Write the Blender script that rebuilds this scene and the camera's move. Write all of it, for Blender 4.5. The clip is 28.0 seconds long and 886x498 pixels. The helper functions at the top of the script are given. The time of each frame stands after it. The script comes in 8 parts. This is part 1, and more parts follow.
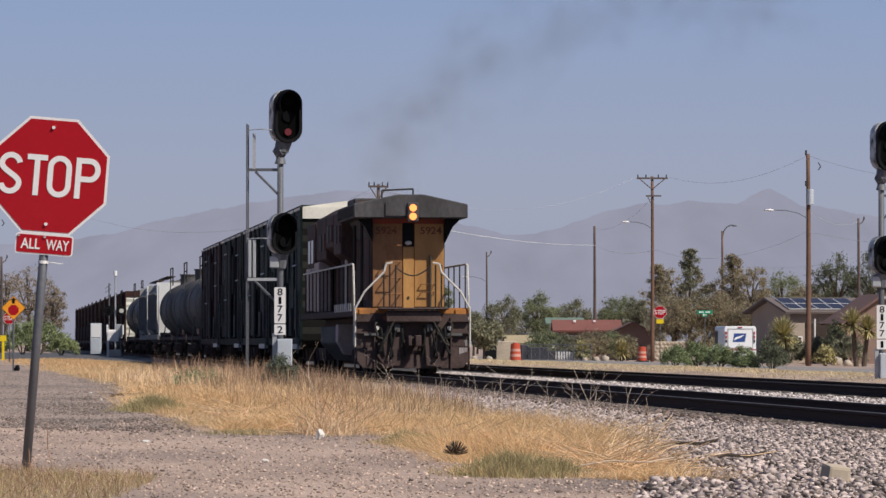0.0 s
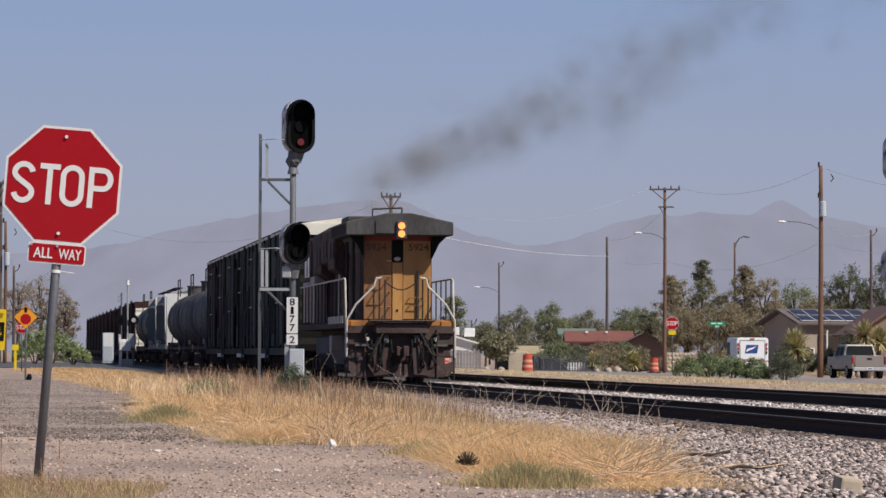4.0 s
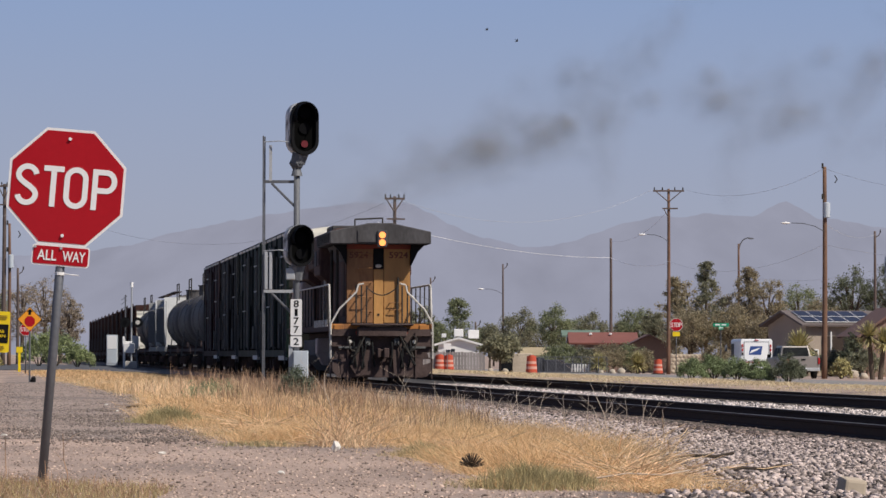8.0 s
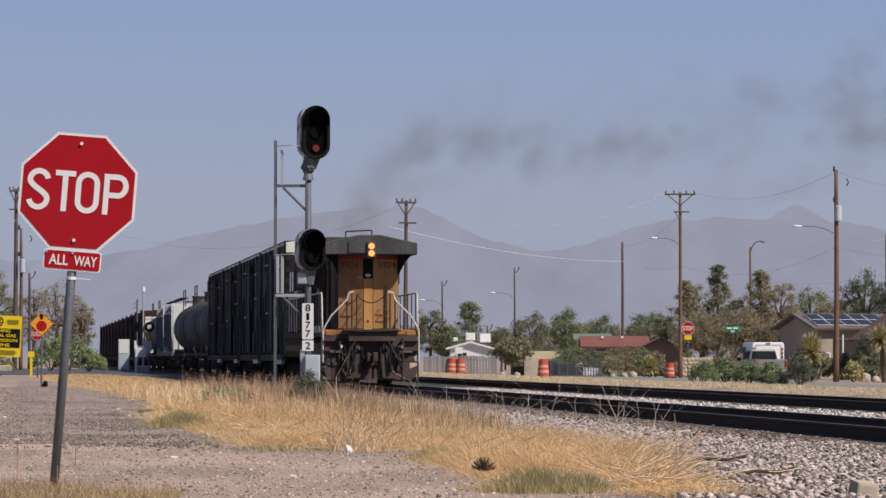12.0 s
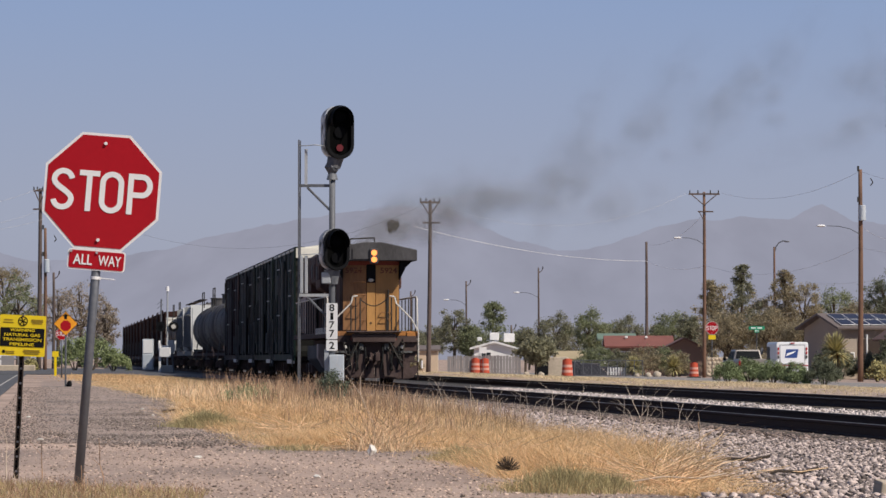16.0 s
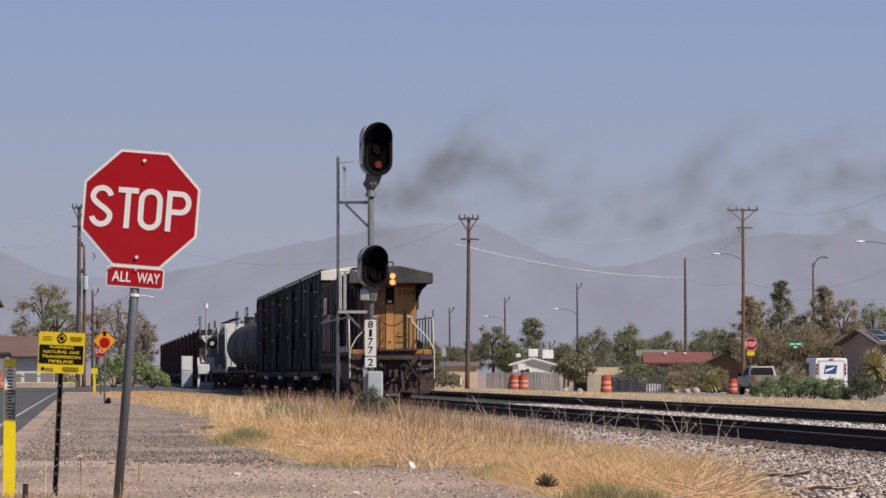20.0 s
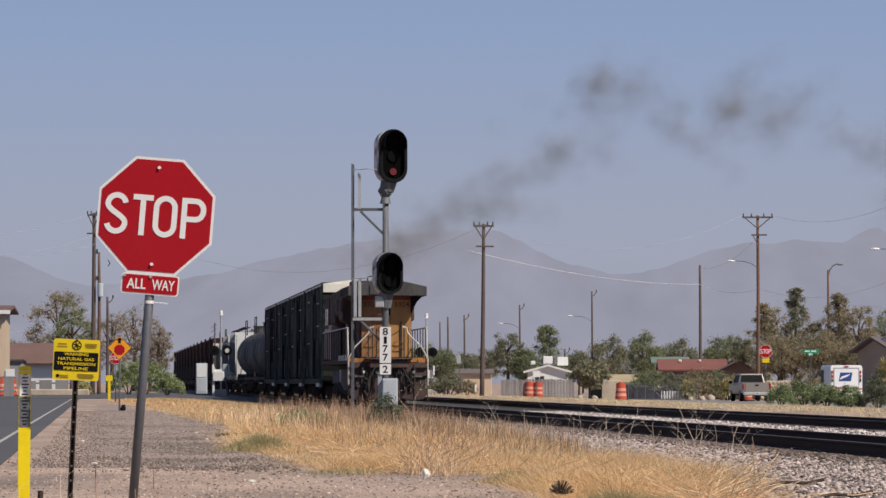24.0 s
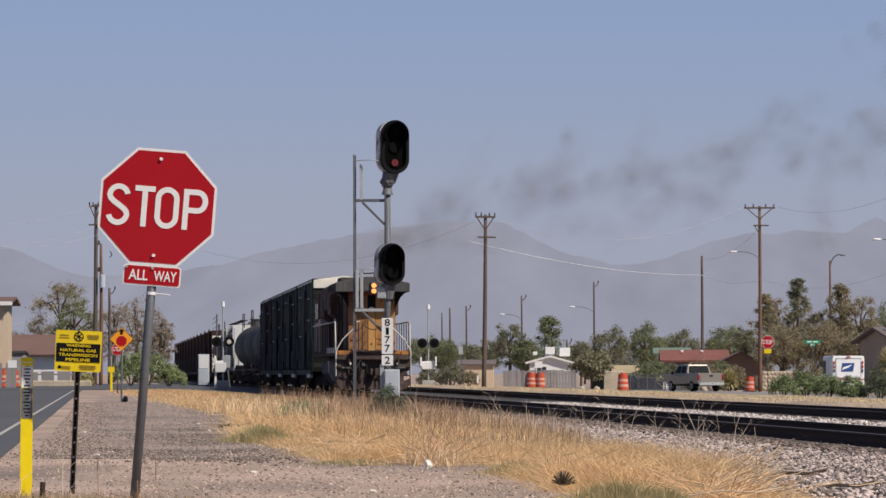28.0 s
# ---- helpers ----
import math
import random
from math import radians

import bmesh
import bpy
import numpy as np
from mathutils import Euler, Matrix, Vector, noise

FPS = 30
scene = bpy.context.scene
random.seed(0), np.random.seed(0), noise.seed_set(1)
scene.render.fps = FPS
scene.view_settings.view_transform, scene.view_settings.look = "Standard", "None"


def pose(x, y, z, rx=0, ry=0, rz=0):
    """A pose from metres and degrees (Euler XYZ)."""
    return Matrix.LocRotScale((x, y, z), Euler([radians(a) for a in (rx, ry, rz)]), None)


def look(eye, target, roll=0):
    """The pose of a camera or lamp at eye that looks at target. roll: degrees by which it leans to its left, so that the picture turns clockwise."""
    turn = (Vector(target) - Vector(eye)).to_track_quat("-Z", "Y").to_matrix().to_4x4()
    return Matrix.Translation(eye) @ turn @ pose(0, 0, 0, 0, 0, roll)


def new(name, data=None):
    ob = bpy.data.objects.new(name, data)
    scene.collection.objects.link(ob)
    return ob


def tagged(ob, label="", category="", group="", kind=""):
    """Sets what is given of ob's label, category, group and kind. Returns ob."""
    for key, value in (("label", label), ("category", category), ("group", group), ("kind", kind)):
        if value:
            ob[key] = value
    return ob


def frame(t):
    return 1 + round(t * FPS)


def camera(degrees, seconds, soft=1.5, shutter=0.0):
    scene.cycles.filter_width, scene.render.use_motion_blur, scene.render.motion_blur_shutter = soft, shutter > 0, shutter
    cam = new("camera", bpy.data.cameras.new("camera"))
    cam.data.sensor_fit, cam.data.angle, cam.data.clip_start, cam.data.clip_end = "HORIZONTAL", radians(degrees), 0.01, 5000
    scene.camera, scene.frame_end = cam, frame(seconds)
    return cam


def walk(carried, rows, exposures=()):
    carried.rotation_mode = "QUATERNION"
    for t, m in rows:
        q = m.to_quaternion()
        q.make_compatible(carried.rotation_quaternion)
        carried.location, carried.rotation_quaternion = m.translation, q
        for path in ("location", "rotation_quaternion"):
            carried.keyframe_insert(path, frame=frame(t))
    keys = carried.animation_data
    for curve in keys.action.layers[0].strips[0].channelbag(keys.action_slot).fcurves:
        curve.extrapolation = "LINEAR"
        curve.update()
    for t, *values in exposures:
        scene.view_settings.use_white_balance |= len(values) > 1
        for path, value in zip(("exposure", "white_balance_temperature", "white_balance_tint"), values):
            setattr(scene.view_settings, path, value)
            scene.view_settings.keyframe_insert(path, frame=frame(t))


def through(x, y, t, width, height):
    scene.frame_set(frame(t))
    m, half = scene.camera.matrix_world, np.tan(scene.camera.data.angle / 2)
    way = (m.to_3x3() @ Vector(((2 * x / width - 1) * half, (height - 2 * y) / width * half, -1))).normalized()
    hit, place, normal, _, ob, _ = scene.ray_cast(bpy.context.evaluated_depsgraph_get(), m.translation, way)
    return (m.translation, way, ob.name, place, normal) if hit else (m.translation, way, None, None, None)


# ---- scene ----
cam = camera(11.3, 28.0)
EYE_Z = 0.84
TURNS = [
    (0, 91.193, -0.029, 0.000),
    (0.5, 91.238, -0.079, 0.076),
    (1, 91.257, -0.120, 0.109),
    (1.5, 91.269, -0.163, 0.140),
    (2, 91.307, -0.207, 0.140),
    (2.5, 91.301, -0.222, 0.147),
    (3, 91.335, -0.210, 0.150),
    (3.5, 91.331, -0.214, 0.150),
    (5.5, 91.323, -0.199, 0.182),
    (6, 91.342, -0.194, 0.191),
    (6.5, 91.370, -0.176, 0.184),
    (7, 91.372, -0.167, 0.184),
    (7.5, 91.358, -0.151, 0.194),
    (8, 91.349, -0.142, 0.206),
    (8.5, 91.345, -0.116, 0.216),
    (9, 91.334, -0.101, 0.227),
    (9.5, 91.374, -0.079, 0.239),
    (10, 91.389, -0.062, 0.263),
    (10.5, 91.402, -0.054, 0.284),
    (11, 91.399, -0.044, 0.306),
    (11.5, 91.400, -0.032, 0.329),
    (12, 91.398, -0.039, 0.356),
    (12.5, 91.394, -0.040, 0.383),
    (14.5, 91.397, -0.030, 0.499),
    (15, 91.397, -0.028, 0.561),
    (15.5, 91.359, -0.039, 0.602),
    (16, 91.395, -0.039, 0.663),
    (16.5, 91.397, -0.035, 0.716),
    (17, 91.461, -0.046, 0.760),
    (17.5, 91.497, -0.045, 0.848),
    (18, 91.544, -0.037, 0.911),
    (18.5, 91.573, -0.009, 0.982),
    (19, 91.602, -0.001, 1.046),
    (19.5, 91.618, 0.021, 1.109),
    (20, 91.607, 0.043, 1.159),
    (20.5, 91.667, 0.057, 1.185),
    (21, 91.647, 0.051, 1.222),
    (21.5, 91.660, 0.056, 1.255),
    (23.5, 91.695, 0.046, 1.339),
    (24, 91.698, 0.026, 1.348),
    (24.5, 91.689, 0.026, 1.358),
    (25, 91.703, 0.034, 1.363),
    (25.5, 91.671, 0.040, 1.363),
    (26, 91.647, 0.053, 1.370),
    (26.5, 91.618, 0.067, 1.374),
    (27, 91.603, 0.072, 1.365),
    (27.5, 91.575, 0.074, 1.364),
    (28, 91.582, 0.084, 1.374),
]
walk(cam, [(t, pose(0, 0, EYE_Z, rx, ry, rz)) for t, rx, ry, rz in TURNS], [(0, 0.0, 6390, 10), (14, 0.0, 6390, 10), (20, 0.0, 6580, 10), (28, 0.0, 6530, 10)])
scene.view_settings.exposure = 0.0
scene.cycles.transparent_max_bounces = 48

# ---- light: high hazy sun from the right, behind the camera ----
SUN_AZ, SUN_EL = 128.0, 46.0      # degrees clockwise from +y, and above the horizon
world = bpy.data.worlds.new("sky")
scene.world = world
world.use_nodes = True
wt = world.node_tree
wt.nodes.clear()
sky = wt.nodes.new("ShaderNodeTexSky")
sky.sky_type = "NISHITA"
sky.sun_disc = False
sky.sun_elevation, sky.sun_rotation = radians(SUN_EL), radians(SUN_AZ)
sky.air_density, sky.dust_density, sky.ozone_density = 1.2, 2.5, 2.0
coord = wt.nodes.new("ShaderNodeTexCoord")
split = wt.nodes.new("ShaderNodeSeparateXYZ")
wt.links.new(coord.outputs["Generated"], split.inputs[0])
ramp = wt.nodes.new("ShaderNodeValToRGB")     # dust haze that thins out with height
ramp.color_ramp.elements[0].position, ramp.color_ramp.elements[0].color = 0.0, (3.85, 3.92, 4.84, 1)
ramp.color_ramp.elements[1].position, ramp.color_ramp.elements[1].color = 0.6, (0.536, 0.931, 2.14, 1)
for at, col in ((0.03, (3.7, 4.04, 5.3, 1)), (0.08, (2.58, 3.48, 5.76, 1)), (0.2, (1.02, 1.62, 3.26, 1))):
    e = ramp.color_ramp.elements.new(at)
    e.color = col
wt.links.new(split.outputs[2], ramp.inputs[0])
mix = wt.nodes.new("ShaderNodeMixRGB")
mix.inputs[0].default_value = 0.85
wt.links.new(sky.outputs[0], mix.inputs[1])
wt.links.new(ramp.outputs[0], mix.inputs[2])
bg = wt.nodes.new("ShaderNodeBackground")
bg.inputs[1].default_value = 0.1
wt.links.new(mix.outputs[0], bg.inputs[0])
wo = wt.nodes.new("ShaderNodeOutputWorld")
wt.links.new(bg.outputs[0], wo.inputs[0])

sun = new("sun", bpy.data.lights.new("sun", "SUN"))
sun.data.energy, sun.data.angle, sun.data.color = 4.4, radians(0.9), (1.0, 0.93, 0.83)
_a, _e = radians(SUN_AZ), radians(SUN_EL)
sun.matrix_world = look((0, 0, 0), (-math.sin(_a) * math.cos(_e), -math.cos(_a) * math.cos(_e), -math.sin(_e)))
sun.location = (40, -40, 60)

# ---- materials ----
def mat(name, base, rough=0.7, metal=0.0, var=0.25, scale=1.5, fine=25.0, bump=0.15, dirt=None, dirt_amount=0.4, island=0.0, piece=0.0, spec=0.4, stretch=1.0):
    """A principled surface with broad stains and fine grain, both in metres."""
    m = bpy.data.materials.new(name)
    m.use_nodes = True
    nt = m.node_tree
    n, l = nt.nodes, nt.links
    b = n["Principled BSDF"]
    b.inputs["Metallic"].default_value = metal
    b.inputs["Specular IOR Level"].default_value = spec
    tc = n.new("ShaderNodeTexCoord")
    big, small = n.new("ShaderNodeTexNoise"), n.new("ShaderNodeTexNoise")
    big.inputs["Scale"].default_value, small.inputs["Scale"].default_value = scale, fine
    big.inputs["Detail"].default_value, small.inputs["Detail"].default_value = 5, 3
    space = tc.outputs["Object"]
    if stretch != 1.0:        # streaks that run down the side
        ms = n.new("ShaderNodeMapping")
        ms.inputs["Scale"].default_value = stretch if isinstance(stretch, tuple) else (1, 1, stretch)
        l.new(space, ms.inputs[0])
        space = ms.outputs[0]
    for x in (big, small):
        l.new(space, x.inputs["Vector"])
    hsv = n.new("ShaderNodeHueSaturation")
    hsv.inputs["Color"].default_value = (*base, 1)
    add = n.new("ShaderNodeMath")
    add.operation = "ADD"
    l.new(big.outputs["Fac"], add.inputs[0])
    l.new(small.outputs["Fac"], add.inputs[1])
    val = n.new("ShaderNodeMapRange")
    val.inputs[1].default_value, val.inputs[2].default_value = 0.55, 1.45
    val.inputs[3].default_value, val.inputs[4].default_value = 1 - var, 1 + var
    l.new(add.outputs[0], val.inputs[0])
    last = val.outputs[0]
    if island or piece:
        if island:
            rnd = n.new("ShaderNodeNewGeometry").outputs["Random Per Island"]
        else:
            rnd = n.new("ShaderNodeObjectInfo").outputs["Random"]
        spread = island or piece
        mr = n.new("ShaderNodeMapRange")
        mr.inputs[3].default_value, mr.inputs[4].default_value = 1 - spread, 1 + spread
        l.new(rnd, mr.inputs[0])
        mu = n.new("ShaderNodeMath")
        mu.operation = "MULTIPLY"
        l.new(last, mu.inputs[0])
        l.new(mr.outputs[0], mu.inputs[1])
        last = mu.outputs[0]
    l.new(last, hsv.inputs["Value"])
    colour = hsv.outputs[0]
    if dirt:
        st = n.new("ShaderNodeTexNoise")
        st.inputs["Scale"].default_value, st.inputs["Detail"].default_value = scale * 0.6, 8
        mp = n.new("ShaderNodeMapping")
        mp.inputs["Location"].default_value = (7.3, 1.9, 4.1)
        l.new(space, mp.inputs[0])
        l.new(mp.outputs[0], st.inputs["Vector"])
        cut = n.new("ShaderNodeMapRange")
        cut.inputs[1].default_value, cut.inputs[2].default_value = 0.48, 0.68
        cut.inputs[4].default_value = dirt_amount
        l.new(st.outputs["Fac"], cut.inputs[0])
        mx = n.new("ShaderNodeMixRGB")
        l.new(cut.outputs[0], mx.inputs[0])
        l.new(colour, mx.inputs[1])
        mx.inputs[2].default_value = (*dirt, 1)
        colour = mx.outputs[0]
    l.new(colour, b.inputs["Base Color"])
    rr = n.new("ShaderNodeMapRange")
    rr.inputs[3].default_value, rr.inputs[4].default_value = max(0.03, rough - 0.12), min(1, rough + 0.12)
    l.new(big.outputs["Fac"], rr.inputs[0])
    l.new(rr.outputs[0], b.inputs["Roughness"])
    if bump:
        bp = n.new("ShaderNodeBump")
        bp.inputs["Strength"].default_value, bp.inputs["Distance"].default_value = bump, 0.02
        l.new(small.outputs["Fac"], bp.inputs["Height"])
        l.new(bp.outputs[0], b.inputs["Normal"])
    return m


def glow(name, colour, strength):
    m = bpy.data.materials.new(name)
    m.use_nodes = True
    b = m.node_tree.nodes["Principled BSDF"]
    b.inputs["Base Color"].default_value = (*colour, 1)
    b.inputs["Emission Color"].default_value = (*colour, 1)
    b.inputs["Emission Strength"].default_value = strength
    return m


def leafy(name, base, island=0.5, through=0.25):
    """Leaves and blades: each its own shade, a little light comes through."""
    m = mat(name, base, 0.75, 0, 0.2, 0.5, 6, 0, island=island, spec=0.15)
    nt = m.node_tree
    b = nt.nodes["Principled BSDF"]
    tr = nt.nodes.new("ShaderNodeBsdfTranslucent")
    nt.links.new(b.inputs["Base Color"].links[0].from_socket, tr.inputs[0])
    ms = nt.nodes.new("ShaderNodeMixShader")
    ms.inputs[0].default_value = through
    nt.links.new(b.outputs[0], ms.inputs[1])
    nt.links.new(tr.outputs[0], ms.inputs[2])
    nt.links.new(ms.outputs[0], nt.nodes["Material Output"].inputs[0])
    return m


M_DIRT = mat("dry_dirt", (0.41, 0.3, 0.238), 0.95, 0, 0.5, 0.45, 16, 1.0, (0.175, 0.14, 0.122), 0.85, stretch=(1.5, 0.6, 1.0))
M_SHOULDER = mat("grey_shoulder_gravel", (0.325, 0.248, 0.205), 0.95, 0, 0.5, 0.5, 16, 1.0, (0.15, 0.125, 0.113), 0.8, stretch=(1.5, 0.6, 1.0))
M_GRAVEL = mat("loose_pebbles", (0.43, 0.325, 0.262), 0.9, 0, 0.15, 3, 40, 0.2, island=0.75)
M_ASPHALT = mat("asphalt", (0.085, 0.085, 0.09), 0.85, 0, 0.2, 0.4, 30, 0.3, (0.13, 0.125, 0.12), 0.4)
M_OLD_ASPHALT = mat("dusty_asphalt", (0.24, 0.222, 0.208), 0.9, 0, 0.2, 0.4, 30, 0.3, (0.34, 0.29, 0.25), 0.5)
M_CONCRETE = mat("concrete", (0.42, 0.4, 0.37), 0.9, 0, 0.15, 0.8, 20, 0.3, (0.3, 0.28, 0.25), 0.4)
# near-black bed: shade between the stones and under the train is put into it
M_BALLAST_BED = mat("ballast_bed", (0.07, 0.063, 0.06), 0.95, 0, 0.5, 2, 26, 1.0)
M_STONE = mat("ballast_stone", (0.37, 0.298, 0.268), 0.9, 0, 0.25, 5, 40, 0.2, island=0.9)
M_STONE_PALE = mat("pale_ballast_stone", (0.54, 0.465, 0.43), 0.9, 0, 0.25, 5, 40, 0.2, island=0.7)
M_GRIT = mat("shoulder_grit", (0.29, 0.232, 0.2), 0.95, 0, 0.2, 3, 40, 0.2, island=0.55)
M_SOIL = mat("dark_soil_crumb", (0.2, 0.158, 0.135), 0.95, 0, 0.25, 3, 40, 0.2, island=0.5)
M_RUSTY_STONE = mat("rust_stained_stone", (0.19, 0.143, 0.122), 0.95, 0, 0.25, 3, 40, 0.2, island=0.7)
M_TIE = mat("creosoted_tie", (0.06, 0.048, 0.04), 0.9, 0, 0.3, 3, 30, 0.4, (0.14, 0.12, 0.1), 0.3)
M_RAIL = mat("rusty_rail", (0.058, 0.038, 0.032), 0.85, 0.0, 0.25, 4, 30, 0.2, spec=0.1)
M_RAILHEAD = mat("worn_railhead", (0.2, 0.18, 0.17), 0.5, 0.6, 0.15, 6, 30, 0.05)
M_RED_SIGN = mat("red_sheeting", (0.39, 0.006, 0.014), 0.55, 0, 0.07, 2, 30, 0.02, (0.33, 0.014, 0.022), 0.25, spec=0.2)
M_WHITE_SIGN = mat("white_sheeting", (0.8, 0.78, 0.76), 0.5, 0, 0.05, 3, 30, 0.02)
M_ORANGE = mat("orange_sheeting", (0.85, 0.34, 0.02), 0.5, 0, 0.06, 3, 20, 0.02)
M_YELLOW = mat("yellow_sheeting", (0.8, 0.58, 0.01), 0.5, 0, 0.08, 3, 20, 0.03, (0.55, 0.4, 0.05), 0.3)
M_YELLOW_POST = mat("yellow_plastic", (0.8, 0.6, 0.0), 0.5, 0, 0.08, 3, 20, 0.03)
M_BLACK = mat("black_paint", (0.012, 0.012, 0.013), 0.5, 0, 0.2, 3, 20, 0.05, spec=0.06)
M_VOID = mat("flat_black_paint", (0.004, 0.004, 0.004), 0.8, 0, 0.2, 3, 20, 0.0, spec=0.02)
M_STEEL = mat("weathered_galvanised", (0.14, 0.145, 0.16), 0.55, 0.35, 0.2, 4, 30, 0.1, (0.09, 0.085, 0.085), 0.4)
M_RUST_SHADE = mat("rust_and_shade_brown", (0.05, 0.035, 0.028), 0.85, 0.2, 0.3, 6, 40, 0.2)
M_ALU = mat("aluminium_paint", (0.45, 0.46, 0.47), 0.5, 0.3, 0.15, 4, 25, 0.1, (0.4, 0.38, 0.35), 0.4)
M_PEEL = mat("peeling_silver_paint", (0.62, 0.62, 0.62), 0.6, 0.0, 0.2, 5, 30, 0.1, (0.03, 0.03, 0.03), 1.0)
M_MAST = mat("peeling_mast_paint", (0.12, 0.124, 0.135), 0.6, 0.1, 0.35, 5, 30, 0.1, (0.34, 0.34, 0.34), 0.75, stretch=0.35)
M_CABINET = mat("grey_box_paint", (0.5, 0.54, 0.58), 0.5, 0.05, 0.08, 2, 25, 0.05, (0.4, 0.4, 0.4), 0.3)
M_RED_LENS = glow("red_lens", (0.11, 0.003, 0.008), 0.08)
M_DARK_LENS = mat("dark_lens", (0.006, 0.006, 0.007), 0.7, 0, 0.1, 3, 20, 0, spec=0.03)
M_HEADLIGHT = glow("headlight", (1.0, 0.29, 0.07), 1.5)
M_POLE = mat("pole_wood", (0.17, 0.095, 0.062), 0.9, 0, 0.3, 1.2, 18, 0.3, (0.09, 0.06, 0.045), 0.5)
M_POLE_DARK = mat("old_pole_wood", (0.115, 0.084, 0.072), 0.9, 0, 0.3, 1.2, 18, 0.3)
# near-white base stands in for the sun's glint on two spans
M_WIRE_GLINT = mat("sun_glint_wire", (0.85, 0.84, 0.84), 0.5, 0.0, 0.1, 1, 5, 0)
M_WIRE = mat("wire", (0.5, 0.5, 0.52), 0.6, 0.2, 0.1, 1, 5, 0)
M_LOCO_Y = mat("faded_yellow_paint", (0.5, 0.258, 0.082), 0.55, 0, 0.18, 2.2, 16, 0.06, (0.27, 0.13, 0.045), 0.6, stretch=0.25)
M_LOCO_G = mat("dirty_grey_paint", (0.09, 0.086, 0.088), 0.7, 0, 0.35, 1.6, 14, 0.08, (0.045, 0.04, 0.04), 0.7, spec=0.08, stretch=0.4)
M_LOCO_UNDER = mat("grimy_underframe", (0.085, 0.06, 0.055), 0.8, 0.0, 0.4, 1.8, 18, 0.2, (0.12, 0.09, 0.08), 0.5, spec=0.06)
# dark brown holds both real soot and the shade on the hood's side
M_SOOT_SHADE = mat("sooty_shaded_side", (0.072, 0.045, 0.041), 0.65, 0, 0.5, 1.6, 12, 0.08, (0.13, 0.066, 0.052), 0.6, spec=0.05, stretch=0.35, piece=0.3)
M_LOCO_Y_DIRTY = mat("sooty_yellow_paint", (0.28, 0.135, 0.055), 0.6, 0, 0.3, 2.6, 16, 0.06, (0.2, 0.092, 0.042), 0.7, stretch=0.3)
M_TAN_BOX = mat("dusty_tan_cabinet", (0.4, 0.315, 0.285), 0.6, 0, 0.15, 1.5, 14, 0.05, (0.26, 0.19, 0.16), 0.5)
M_LOCO_RED = mat("red_stripe", (0.26, 0.05, 0.03), 0.6, 0, 0.2, 2, 18, 0.05)
M_NUMBER = mat("number_paint", (0.16, 0.05, 0.03), 0.6, 0, 0.1, 3, 18, 0.02)
M_HANDRAIL = mat("handrail_paint", (0.6, 0.56, 0.5), 0.6, 0, 0.2, 3, 18, 0.03)
M_CAR_METAL = mat("dull_car_hardware", (0.12, 0.12, 0.116), 0.7, 0, 0.3, 3, 18, 0.03, spec=0.06)
M_HANDRAIL_D = mat("dark_handrail", (0.05, 0.045, 0.04), 0.6, 0, 0.2, 3, 18, 0.03, spec=0.06)
# green, teal, black and maroon carsides: near-black base holds the side's shade
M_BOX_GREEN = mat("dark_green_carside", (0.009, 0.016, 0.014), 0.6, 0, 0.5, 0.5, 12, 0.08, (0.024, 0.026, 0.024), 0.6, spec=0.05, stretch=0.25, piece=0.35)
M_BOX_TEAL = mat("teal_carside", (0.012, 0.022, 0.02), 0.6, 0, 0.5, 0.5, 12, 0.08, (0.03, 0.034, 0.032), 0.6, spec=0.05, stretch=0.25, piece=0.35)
M_BOX_DARK = mat("shaded_carside", (0.01, 0.0105, 0.0105), 0.65, 0, 0.5, 0.5, 12, 0.08, (0.028, 0.025, 0.024), 0.6, spec=0.05, stretch=0.25, piece=0.35)
M_BOX_BROWN = mat("boxcar_brown", (0.05, 0.024, 0.02), 0.7, 0, 0.3, 0.7, 12, 0.08, (0.1, 0.07, 0.06), 0.5, spec=0.06)
M_CREAM = mat("cream_end", (0.74, 0.71, 0.62), 0.6, 0, 0.12, 1, 12, 0.05, (0.5, 0.42, 0.3), 0.35)
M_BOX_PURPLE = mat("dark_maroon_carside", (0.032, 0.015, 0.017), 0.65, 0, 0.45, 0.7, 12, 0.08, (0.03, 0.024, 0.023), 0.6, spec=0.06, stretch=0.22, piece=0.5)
# end darkened for the locomotive's shade; only its top band stays cream
M_END_SHADED = mat("shaded_dusty_car_end", (0.022, 0.022, 0.02), 0.7, 0, 0.2, 1, 12, 0.05, (0.035, 0.03, 0.027), 0.6, spec=0.06)
M_TANK = mat("grey_tank", (0.115, 0.11, 0.112), 0.6, 0, 0.35, 1.0, 12, 0.05, (0.06, 0.052, 0.048), 0.7, spec=0.05, stretch=(1.0, 0.06, 0.5))
M_TANK_B = mat("black_tank", (0.05, 0.05, 0.055), 0.5, 0, 0.2, 0.8, 12, 0.05, (0.12, 0.11, 0.1), 0.4, spec=0.06)
M_HOPPER = mat("hopper_grey", (0.17, 0.17, 0.175), 0.6, 0, 0.15, 0.8, 12, 0.05, (0.25, 0.22, 0.2), 0.5, spec=0.06)
M_WHEEL = mat("wheel_steel", (0.04, 0.033, 0.03), 0.7, 0.3, 0.3, 4, 20, 0.1, spec=0.06)
M_GRASS = leafy("dry_grass", (0.77, 0.52, 0.275), 0.25, 0.35)
M_GRASS_BROWN = leafy("brown_stalk", (0.42, 0.27, 0.17), 0.45, 0.25)
M_GREY_GREEN = leafy("grey_green_blade", (0.4, 0.34, 0.18), 0.4, 0.3)
